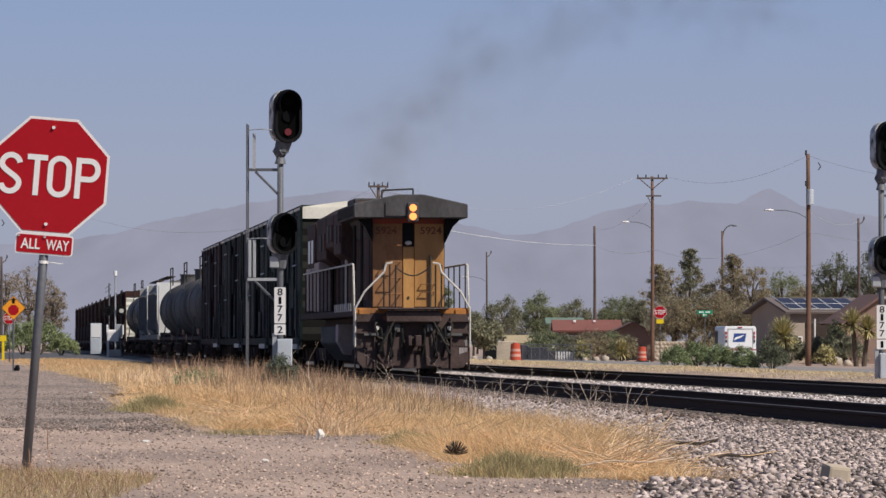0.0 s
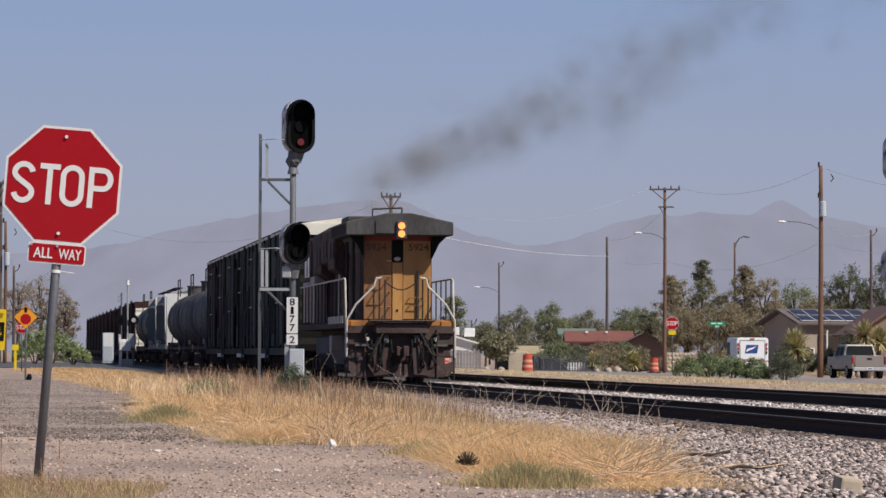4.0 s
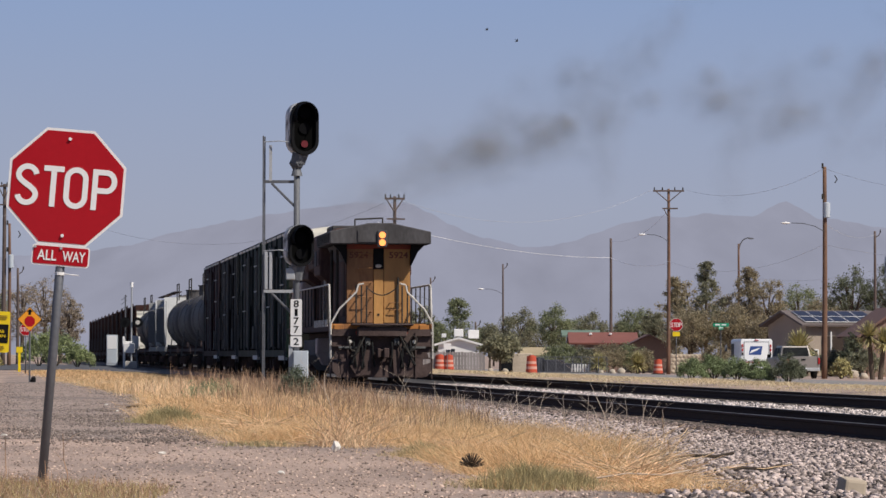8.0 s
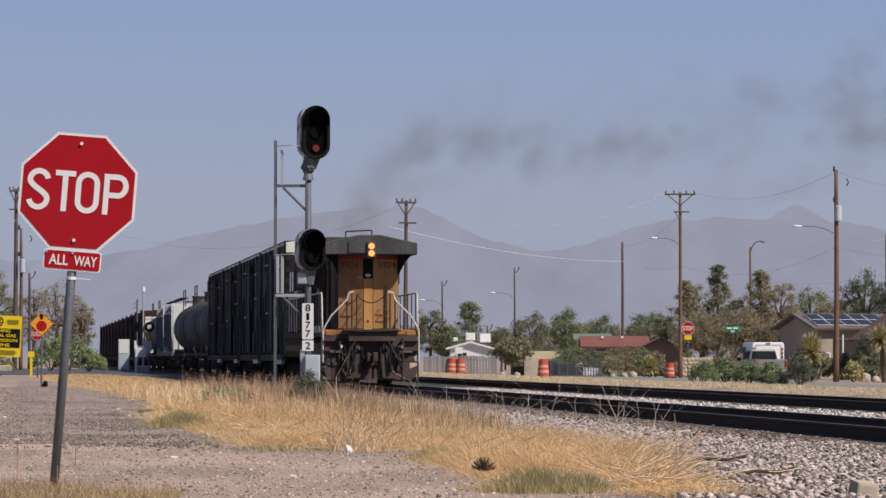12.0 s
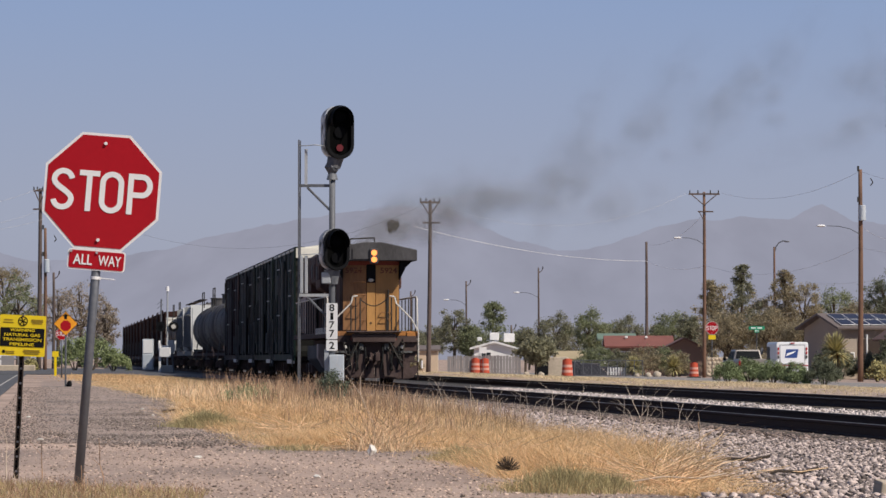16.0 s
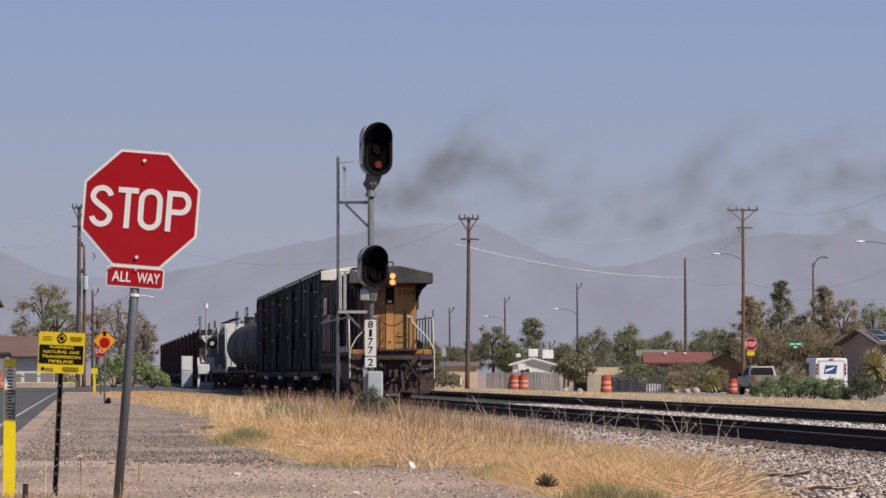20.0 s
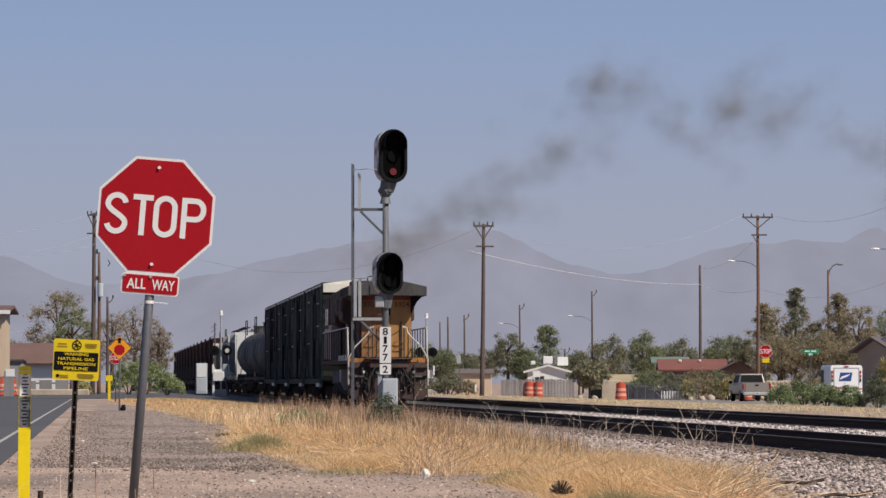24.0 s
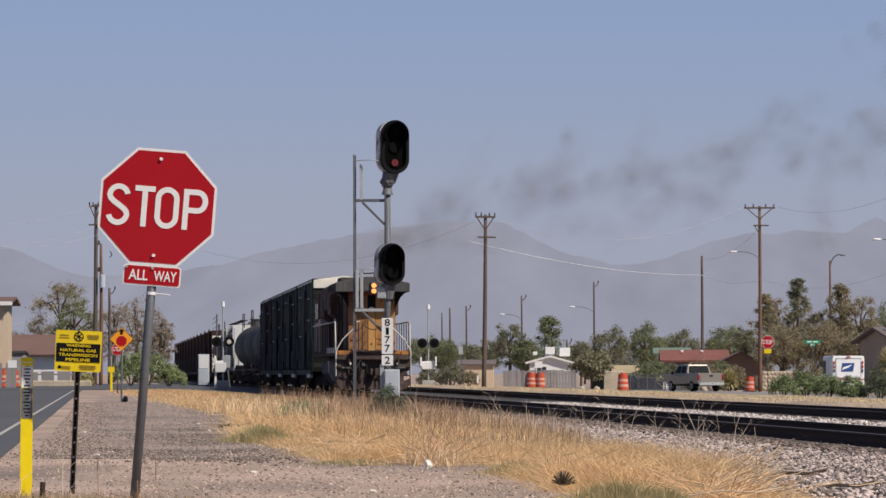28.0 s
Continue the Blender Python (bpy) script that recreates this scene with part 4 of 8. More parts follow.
def tank_car(m, length, material, label):
    top = thing("tank_car", m, label, "tank car", "cars of the freight train")
    r, zc = 1.5, 2.72
    bm = bmesh.new()
    y0, y1 = 1.3, length - 1.3
    prof = [(y0, 0.05), (y0 + 0.1, 0.6), (y0 + 0.32, 1.1), (y0 + 0.7, 1.42), (y0 + 1.1, r), (y1 - 1.1, r), (y1 - 0.7, 1.42), (y1 - 0.32, 1.1), (y1 - 0.1, 0.6), (y1, 0.05)]
    n = 32
    rings = [[bm.verts.new((q * math.cos(2 * math.pi * i / n), y, zc + q * math.sin(2 * math.pi * i / n))) for i in range(n)] for y, q in prof]
    for a, b in zip(rings, rings[1:]):
        for i in range(n):
            bm.faces.new((a[i], a[(i + 1) % n], b[(i + 1) % n], b[i]))
    bm.faces.new(rings[0])
    bm.faces.new(rings[-1][::-1])
    bmesh.ops.recalc_face_normals(bm, faces=bm.faces[:])
    body = part("tank", bm, material, top, "", True)
    for y in (length / 2 - 3.6, length / 2 + 3.6):
        bm = bmesh.new()
        bar(bm, (0, y - 0.05, zc), (0, y + 0.05, zc), r + 0.025, n=32)
        part("band", bm, material, body)
    bm = bmesh.new()
    bar(bm, (0, length / 2, zc + 1.3), (0, length / 2, zc + 1.95), 0.55, n=20)
    bar(bm, (0, length / 2, zc + 1.95), (0, length / 2, zc + 2.02), 0.6, n=20)
    part("dome", bm, material, top)
    for s in (-1, 1):
        bm = bmesh.new()
        pipe(bm, [(s * 1.05, length / 2 - 1.6, zc + 1.35), (s * 1.05, length / 2 - 1.6, zc + 2.35), (s * 1.05, length / 2 + 1.6, zc + 2.35), (s * 1.05, length / 2 + 1.6, zc + 1.35)], 0.04)
        bar(bm, (s * 1.05, length / 2 - 1.6, zc + 1.9), (s * 1.05, length / 2 + 1.6, zc + 1.9), 0.03)
        part("dome_railing", bm, M_HANDRAIL_D, top)
        bm = bmesh.new()
        for k in (-0.24, 0.24):
            bar(bm, (s * 1.55, length / 2 + k, 0.7), (s * 1.1, length / 2 + k, zc + 1.4), 0.025, n=6)
        for i in range(8):
            f = i / 8
            bar(bm, (s * (1.55 - 0.45 * f), length / 2 - 0.24, 0.75 + f * 3.2), (s * (1.55 - 0.45 * f), length / 2 + 0.24, 0.75 + f * 3.2), 0.02, n=6)
        part("side_ladder", bm, M_CAR_METAL, top)
        bm = bmesh.new()
        box(bm, (s * 1.35, length / 2, 1.05), (0.1, length - 1.6, 0.16))
        part("walkway", bm, M_LOCO_UNDER, top)
    for y, s in ((0.5, -1), (length - 0.5, 1)):
        bm = bmesh.new()
        box(bm, (0, y, 1.05), (2.8, 0.3, 0.4))
        box(bm, (0, y - s * 0.9, 1.3), (1.6, 1.6, 0.5))
        part("end_platform", bm, M_LOCO_UNDER, top)
        coupler(top, y + s * 0.5, s)
    bm = bmesh.new()
    box(bm, (0, length / 2, 0.95), (0.7, length - 1.4, 0.35))
    part("centre_sill", bm, M_LOCO_UNDER, top)
    return top, bogie(top, 2.3) + bogie(top, length - 2.3)


M_HOPPER_END = mat("pale_hopper_end", (0.5, 0.5, 0.49), 0.7, 0, 0.15, 1, 12, 0.05, (0.3, 0.27, 0.24), 0.4)


def hopper_car(m, length, material, label):
    top = thing("covered_hopper", m, label, "hopper car", "cars of the freight train")
    y0, y1, h = 0.6, length - 0.6, 4.55
    bm = bmesh.new()
    k = 10
    arc = [(1.55 * math.cos(a), 3.6 + 0.95 * math.sin(a)) for a in np.linspace(0, math.pi, k)]
    prism(bm, arc + [(-1.6, 2.6), (-1.5, 1.6), (1.5, 1.6), (1.6, 2.6)], y0 + 1.5, y1 - 1.5)
    body = part("body", bm, material, top)
    for s in (-1, 1):
        for y in np.arange(y0 + 1.6, y1 - 1.4, 1.3):
            bm = bmesh.new()
            box(bm, (s * 1.6, y, 2.7), (0.08, 0.1, 2.2))
            part("side_rib", bm, material, body)
        bm = bmesh.new()
        box(bm, (s * 0.65, length / 2, h + 0.22), (0.5, length - 3, 0.05))
        part("roof_walk", bm, M_LOCO_UNDER, top)
        bm = bmesh.new()
        box(bm, (s * 1.45, length / 2, 1.15), (0.12, length - 1.2, 0.3))
        part("side_sill", bm, material, top)
    for y, s in ((y0 + 0.75, -1), (y1 - 0.75, 1)):
        bm = bmesh.new()
        box(bm, (0, y + s * 0.1, 2.9), (3.05, 0.08, 3.1), pose(0, 0, 0, s * 14))
        for x in (-1.4, 1.4):
            bar(bm, (x, y + s * 0.6, 1.2), (x, y + s * 0.3, 4.2), 0.05)
        part("slope_sheet", bm, M_HOPPER_END, top, "pale dusty end sheet")
        coupler(top, y + s * 1.2, s)
    for i in range(3):
        bm = bmesh.new()
        yc = y0 + 3.2 + i * (y1 - y0 - 6.4) / 2
        prism(bm, [(-1.4, 1.6), (1.4, 1.6), (0.4, 0.5), (-0.4, 0.5)], yc - 1.3, yc + 1.3)
        part("outlet_hopper", bm, material, top)
    return top, bogie(top, 2.3) + bogie(top, length - 2.3)


TRAIN = []            # (thing, metres from the rear of the locomotive, wheelsets, wheel radius)
A0 = 119.6


def make_train():
    at = 0.0
    lo, sets = locomotive(on_line(A0, NEAR_TRACK))
    TRAIN.append((lo, 0.0, sets, 0.53))
    at = 22.6
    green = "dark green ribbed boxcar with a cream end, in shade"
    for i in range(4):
        side, lab = ((M_BOX_TEAL, "dark teal ribbed boxcar with weathered patches, in shade"), (M_BOX_GREEN, green), (M_BOX_DARK, "black-green ribbed boxcar, shade put into its colour"), (M_BOX_PURPLE, "dark maroon ribbed boxcar, weathered, in shade"))[i]
        ob, sets = boxcar(on_line(A0 + at, NEAR_TRACK), 17.3, side, M_CREAM, M_END_SHADED, lab, 5.28, (5, 6, 4, 6)[i])
        TRAIN.append((ob, at, sets, 0.42))
        at += 17.3
    for i in range(3):
        ob, sets = tank_car(on_line(A0 + at, NEAR_TRACK), 18.6, M_TANK, "grey cylindrical railway tank car, dusty")
        TRAIN.append((ob, at, sets, 0.42))
        at += 18.6
    for i in range(2):
        ob, sets = hopper_car(on_line(A0 + at, NEAR_TRACK), 17.2, M_HOPPER, "pale grey covered hopper car")
        TRAIN.append((ob, at, sets, 0.42))
        at += 17.2
    for i in range(2):
        ob, sets = tank_car(on_line(A0 + at, NEAR_TRACK), 16.5, M_TANK_B, "black railway tank car")
        TRAIN.append((ob, at, sets, 0.42))
        at += 16.5
    for i in range(12):
        ob, sets = boxcar(on_line(A0 + at, NEAR_TRACK), 17.3, M_BOX_BROWN, M_BOX_BROWN, M_CREAM if i == 0 else M_BOX_BROWN, "rust-brown ribbed boxcar, dusty", 4.7, 10)
        TRAIN.append((ob, at, sets, 0.42))
        at += 17.3


make_train()


# ---- signs and signals ----
def octagon(r, z=0.0):
    """An eight-sided outline, r from its middle to a flat side."""
    k = r / math.cos(math.pi / 8)
    return [(k * math.cos(math.pi / 8 + i * math.pi / 4), z + k * math.sin(math.pi / 8 + i * math.pi / 4)) for i in range(8)]


def oval(w, h, n=10):
    """An upright outline with round ends, w wide and h high."""
    r = w / 2
    s = h / 2 - r
    a = [(r * math.cos(t), s + r * math.sin(t)) for t in np.linspace(0, math.pi, n)]
    return a + [(r * math.cos(t), -s + r * math.sin(t)) for t in np.linspace(math.pi, 2 * math.pi, n)]


def plate(w, h, r=0.02, n=4):
    """A rectangle outline with round corners."""
    pts = []
    for cx, cz, a in ((w / 2 - r, h / 2 - r, 0), (-w / 2 + r, h / 2 - r, 90), (-w / 2 + r, -h / 2 + r, 180), (w / 2 - r, -h / 2 + r, 270)):
        pts += [(cx + r * math.cos(radians(a + 90 * i / n)), cz + r * math.sin(radians(a + 90 * i / n))) for i in range(n + 1)]
    return pts


def face(name, outline, y, depth, material, parent, m=None, label=""):
    bm = bmesh.new()
    prism(bm, outline, y, y + depth)
    ob = part(name, bm, material, parent, label)
    if m:
        ob.matrix_basis = m
    return ob


def ribbon(bm, pts, w, loop=False):
    """A thin flat stroke of width w along points in x and z."""
    n = len(pts)
    rows = []
    for i, (x, z) in enumerate(pts):
        a = Vector(pts[(i - 1) % n if loop else max(0, i - 1)])
        b = Vector(pts[(i + 1) % n if loop else min(n - 1, i + 1)])
        d = (b - a).normalized()
        sx, sz = -d.y * w / 2, d.x * w / 2
        rows.append([bm.verts.new(q) for q in ((x + sx, -0.003, z + sz), (x - sx, -0.003, z - sz), (x - sx, 0, z - sz), (x + sx, 0, z + sz))])
    for i in range(n if loop else n - 1):
        r, s = rows[i], rows[(i + 1) % n]
        for k in range(4):
            bm.faces.new((r[k], r[(k + 1) % 4], s[(k + 1) % 4], s[k]))
    if not loop:
        bm.faces.new(rows[0])
        bm.faces.new(rows[-1][::-1])
    bmesh.ops.recalc_face_normals(bm, faces=bm.faces[:])


def highway_letter(ch, w, h, s):
    """The middle lines of a road-sign capital of stroke s, centred, as (points, closed)."""
    a, t = w / 2 - s / 2, h / 2 - s / 2
    arc = lambda cx, cz, rx, rz, d0, d1, n=14: [(cx + rx * math.cos(radians(d0 + (d1 - d0) * i / n)), cz + rz * math.sin(radians(d0 + (d1 - d0) * i / n))) for i in range(n + 1)]
    if ch == "T":
        return (([(-w / 2, t), (w / 2, t)], False), ([(0, t - s / 2 - 0.0002), (0, -h / 2)], False))
    if ch == "O":
        k = t + s * 0.08
        return ((arc(0, k - a, a, a, 0, 180, 16) + arc(0, -k + a, a, a, 180, 360, 16), True),)
    if ch == "P":
        r = t * 0.52
        x0 = -a + s / 2 + 0.0002
        bowl = [(x0, t)] + arc(a - r * 0.85, t - r, r * 0.85, r, 90, -90, 14) + [(x0, t - 2 * r)]
        return (([(-a, h / 2), (-a, -h / 2)], False), (bowl, False))
    k = t + s * 0.08
    r = k * 0.5
    mid = []
    for i in range(1, 14):
        u = i / 14
        z = (1 - u) ** 3 * (k - r) + 3 * u * (1 - u) ** 2 * (0.1 * k) - 3 * u * u * (1 - u) * (0.1 * k) - u ** 3 * (k - r)
        x = -a * (1 - u) ** 3 - 3 * a * u * (1 - u) ** 2 * 0.92 + 3 * a * u * u * (1 - u) * 0.92 + a * u ** 3
        mid.append((x, z))
    return ((arc(0, k - r, a, r, 12, 180) + mid + arc(0, -k + r, a, r, 0, -168), False),)


def stop_sign(m, lean, label, plaque, size=0.762, height=1.93, words=True, post_material=None):
    top = thing("stop_sign", m @ pose(0, 0, 0, 0, lean), label, "road sign")
    bm = bmesh.new()
    bar(bm, (0, 0.03, -0.15), (0, 0.03, height + size * 0.42), 0.03, n=14)
    part("post", bm, post_material or M_STEEL, top, "grey steel tube post", True)
    r = size / 2
    face("sign_border", octagon(r, height), -0.004, 0.004, M_WHITE_SIGN, top, label="white border")
    face("sign_face", octagon(r * 0.955, height), -0.007, 0.003, M_RED_SIGN, top, label="red octagonal face")
    for ch, cx, cw in (("S", -0.338, 0.202), ("T", -0.114, 0.174), ("O", 0.082, 0.206), ("P", 0.325, 0.212)):
        bm = bmesh.new()
        for path, loop in highway_letter(ch, cw * size, size * 0.35, 0.047 * size):
            ribbon(bm, path, 0.047 * size, loop)
        part("letter", bm, M_WHITE_SIGN, top, "white letter of the word STOP").matrix_basis = pose(cx * size, -0.0075, height)
    for z in (0.83, -0.83):
        bm = bmesh.new()
        bar(bm, (0.0, -0.02, height + r * z), (0.0, -0.006, height + r * z), 0.011 * size / 0.762, n=10)
        part("bolt", bm, M_WHITE_SIGN, top, "pale bolt head")
    if plaque == "all way":
        z = height - r - 0.068
        face("plaque_border", plate(0.378, 0.135), -0.004, 0.004, M_WHITE_SIGN, top, pose(0, 0, z), "white plaque border")
        face("plaque", plate(0.36, 0.117, 0.014), -0.007, 0.003, M_RED_SIGN, top, pose(0, 0, z), "red plaque")
        for word, cx, cw in (("ALL", -0.09, 0.125), ("WAY", 0.087, 0.15)):
            letters("plaque_word", word, cw, 0.068, M_WHITE_SIGN, pose(cx, -0.009, z), top, "white word " + word, 0.015)
        for x in (-0.17, 0.0):
            bm = bmesh.new()
            bar(bm, (x, -0.016, z + 0.05), (x, -0.006, z + 0.05), 0.009, n=8)
            part("bolt", bm, M_ALU, top)
        bm = bmesh.new()
        bar(bm, (0, 0.03, z - 0.125), (0, 0.03, z - 0.105), 0.034, n=14)
        bar(bm, (0.03, 0.0, z - 0.115), (0.13, -0.01, z - 0.118), 0.004, n=5)
        part("cable_tie", bm, M_WHITE_SIGN, top, "white plastic tie round the post")
    elif plaque == "yellow":
        z = height - r - 0.2
        face("plaque", plate(0.5, 0.3), -0.006, 0.006, M_YELLOW, top, pose(0, 0, z), "yellow plaque")
    return top


def signal_head(parent, x, z, w, h, red):
    head = face("signal_head", oval(w, h), -0.16, 0.04, M_VOID, parent, pose(x, 0, z, 0, 0, 16), "black oval backplate")
    bm = bmesh.new()
    o, i = oval(w, h, 14), oval(w * 0.78, h * 0.86, 14)
    k = len(o)
    n = 6
    rows = []
    for y, ring in ((-0.16, o), (-0.24, o), (-0.26, [(p * 0.97, q * 0.985) for p, q in o]), (-0.26, i), (-0.15, i)):
        rows.append([bm.verts.new((p, y, q)) for p, q in ring])
    for a, b in zip(rows, rows[1:]):
        for j in range(k):
            bm.faces.new((a[j], a[(j + 1) % k], b[(j + 1) % k], b[j]))
    bmesh.ops.recalc_face_normals(bm, faces=bm.faces[:])
    part("hood_rim", bm, M_BLACK, head)
    bm = bmesh.new()
    arc = [(w * 0.43 * math.cos(t), h / 2 - w / 2 + w * 0.46 * math.sin(t)) for t in np.linspace(-0.5, math.pi + 0.5, 16)]
    a = [bm.verts.new((p, -0.24, q)) for p, q in arc]
    b = [bm.verts.new((p * 0.9, -0.5, q - 0.02)) for p, q in arc]
    for j in range(len(a) - 1):
        bm.faces.new((a[j], a[j + 1], b[j + 1], b[j]))
    bmesh.ops.solidify(bm, geom=bm.faces[:], thickness=0.012)
    part("visor", bm, M_BLACK, head)
    bm = bmesh.new()
    prism(bm, oval(w * 1.0, h * 0.99), -0.119, 0.26)
    bevel(bm, 0.04, 2)
    part("lamp_housing", bm, M_PEEL, head, "peeling silver-painted housing").location.x = -0.03
    lamps = ((-0.29 * h, red), (0.0, False), (0.29 * h, False)) if h > 1.1 else ((-0.2 * h, False), (0.2 * h, False))
    for q, lit in lamps:
        bm = bmesh.new()
        bar(bm, (0, -0.2, q), (0, -0.17, q), w * (0.125 if lit else 0.2), n=20)
        part("lens", bm, M_RED_LENS if lit else M_DARK_LENS, head, "glowing red lens" if lit else "dark unlit lens")
    return head


def rail_signal(m, number, label, side=1):
    """A mast with two heads, a ladder on its left, braces, number plate and relay box."""
    top = thing("railway_signal", m, label, "railway signal", "railway block signals")
    bm = bmesh.new()
    bar(bm, (0, 0, -0.3), (0, 0, 5.5), 0.075, n=14)
    part("mast", bm, M_MAST, top, "dull silver mast with peeling paint", True)
    bm = bmesh.new()
    bar(bm, (0, 0, 5.1), (0, 0, 5.25), 0.14, 0.1, n=14)
    lump(bm, (0.0, 0, 5.4), (0.17, 0.17, 0.16), 2, 0.4, 1)
    bar(bm, (0.02, 0, 5.4), (0.1, 0, 5.7), 0.17, 0.2, n=12)
    part("head_bracket", bm, M_MAST, top)
    bm = bmesh.new()
    bar(bm, (0.0, 0, 2.6), (0.0, 0, 2.95), 0.13, 0.2, n=12)
    part("head_bracket", bm, M_MAST, top)
    signal_head(top, 0.135, 6.23, 0.68, 1.29, True)
    signal_head(top, 0.06, 3.43, 0.62, 1.0, False)
    for y in (-0.2, 0.2):
        bm = bmesh.new()
        box(bm, (side * (-0.795 + 0.02 * (y > 0)), y, 3.0), (0.034, 0.02, 6.1))
        part("ladder_stile", bm, M_STEEL, top)
    for z in np.arange(0.3, 6.0, 0.32):
        bm = bmesh.new()
        bar(bm, (side * -0.79, -0.2, z), (side * -0.79, 0.2, z), 0.013, n=6)
        part("rung", bm, M_STEEL, top)
    for z, b in ((4.96, 0.9), (2.34, 0.8)):
        bm = bmesh.new()
        box(bm, (side * -0.4, 0, z), (0.82, 0.05, 0.07))
        part("brace", bm, M_STEEL if z > 4 else M_ALU, top)
        bm = bmesh.new()
        bar(bm, (side * -0.6, 0, z - 0.04), (side * -0.06, 0, z - 0.58), 0.03, n=6)
        part("brace", bm, M_STEEL, top)
    for z in (5.9, 3.3):
        bm = bmesh.new()
        pipe(bm, [(side * -0.78, -0.2, z), (side * -0.4, -0.35, z + 0.02), (side * -0.2, -0.3, z), (side * -0.1, 0.1, z)], 0.012)
        part("safety_hoop", bm, M_ALU, top)
    for x in (-0.72, -0.61):
        bm = bmesh.new()
        box(bm, (side * x, -0.25, 2.83), (0.075, 0.03, 0.9))
        bevel(bm, 0.01)
        part("platform_panel", bm, M_ALU, top, "pale folded platform grating")
    bm = bmesh.new()
    box(bm, (side * -0.62, -0.2, 5.4), (0.07, 0.03, 0.85))
    part("ladder_guard", bm, M_ALU, top)
    for x, z, l in ((-0.14, 2.75, 0.5),):
        bm = bmesh.new()
        box(bm, (x, -0.1, z), (0.22, 0.12, 0.28))
        bevel(bm, 0.02)
        part("junction_box", bm, M_ALU, top)
    body = face("number_plate", plate(0.27, 0.86), -0.14, 0.02, M_WHITE_SIGN, top, pose(0, 0, 1.72), "white number plate with black digits")
    for i, ch in enumerate(number[:4]):
        letters("digit", ch, 0.07 if ch == "1" else 0.125, 0.17, M_BLACK, pose(0, -0.144, 0.32 - i * 0.205), body, "", 0.01)
    low = face("number_plate", plate(0.27, 0.25), -0.14, 0.02, M_WHITE_SIGN, top, pose(0, 0, 1.14))
    letters("digit", number[4], 0.07 if number[4] == "1" else 0.125, 0.17, M_BLACK, pose(0, -0.144, 0), low, "", 0.01)
    bm = bmesh.new()
    box(bm, (0.11, -0.15, 0.58), (0.36, 0.26, 0.68))
    bevel(bm, 0.015)
    rb = part("relay_box", bm, M_CABINET, top, "pale grey relay box")
    bm = bmesh.new()
    box(bm, (0.11, -0.285, 0.58), (0.31, 0.012, 0.6))
    part("door", bm, M_CABINET, rb)
    bm = bmesh.new()
    box(bm, (-0.13, -0.05, 0.55), (0.1, 0.12, 1.0))
    part("conduit_box", bm, M_ALU, top)
    bm = bmesh.new()
    box(bm, (0, 0, -0.05), (0.7, 0.7, 0.25))
    bevel(bm, 0.03)
    part("footing", bm, M_CONCRETE, top)
    return top


def crossing_signal(m, label, bright=True):
    top = thing("crossing_signal", m, label, "crossing signal", "level crossing signals")
    bm = bmesh.new()
    bar(bm, (0, 0, -0.1), (0, 0, 5.6), 0.06, n=12)
    part("mast", bm, M_ALU, top)
    bm = bmesh.new()
    bar(bm, (0, 0, 5.6), (0, 0, 5.95), 0.13, 0.11, n=12)
    part("bell", bm, M_WHITE_SIGN, top)
    for s in (-1, 1):
        bm = bmesh.new()
        bar(bm, (0, -0.05, 3.1), (s * 0.42, -0.1, 3.1), 0.03, n=6)
        part("arm", bm, M_STEEL, top)
        bm = bmesh.new()
        bar(bm, (s * 0.45, -0.16, 3.1), (s * 0.45, -0.12, 3.1), 0.36, n=24)
        d = part("backplate", bm, M_BLACK, top, "round black backplate")
        bm = bmesh.new()
        bar(bm, (s * 0.45, -0.2, 3.1), (s * 0.45, -0.16, 3.1), 0.16, n=16)
        part("lens", bm, M_HANDRAIL if bright and s > 0 else M_DARK_LENS, d)
    bm = bmesh.new()
    box(bm, (0.0, 0, 1.45), (1.0, 0.5, 0.6))
    bevel(bm, 0.05)
    part("gate_mechanism", bm, M_WHITE_SIGN, top, "white gate mechanism housing")
    for s in (-1, 1):
        bm = bmesh.new()
        box(bm, (s * 0.55, -0.2, 1.75), (0.12, 0.5, 0.7))
        bevel(bm, 0.02)
        part("counterweight", bm, M_WHITE_SIGN, top)
    bm = bmesh.new()
    box(bm, (0, 0, 0.1), (0.9, 0.9, 0.5))
    bevel(bm, 0.03)
    part("footing", bm, M_CONCRETE, top)
    return top


def at_ground(x, y, turn=0.0):
    return pose(x, y, ground_z(x, y), 0, 0, turn)


stop_sign(at_ground(-2.72, 29.2), 4.6, "red octagonal stop sign leaning on a grey tube post", "all way", height=1.93)
rail_signal(pose(*(-3.89, 107.0, 0.00)), "81772", "two-headed railway signal with ladder, lower plate numbered 8177 2")
rail_signal(pose(*(11.26, 115.0, -0.35)), "81771", "two-headed railway signal with ladder, plate numbered 8177 1", -1)

# pipeline marker
g = thing("pipeline_warning_sign", pose(*(-3.33, 31.1, 0.00)) @ pose(0, 0, 0, 0, 2.6), "yellow and black gas pipeline warning sign on perforated post", "warning sign")
bm = bmesh.new()
for s in (-1, 1):
    box(bm, (s * 0.014, 0.02, 0.44), (0.006, 0.028, 1.1))
box(bm, (0, 0.036, 0.44), (0.034, 0.006, 1.1))
part("post", bm, M_RUST_SHADE, g, "dark perforated channel post")
for i in range(26):
    bm = bmesh.new()
    bar(bm, (0, 0.02, -0.05 + i * 0.034), (0, 0.033, -0.05 + i * 0.034), 0.008, n=8)
    part("hole", bm, M_ALU if i % 3 == 0 else M_BLACK, g)
zc = 0.995
face("board", plate(0.322, 0.285, 0.012), 0.0, 0.004, M_YELLOW, g, pose(0.0, 0, zc), "yellow board")
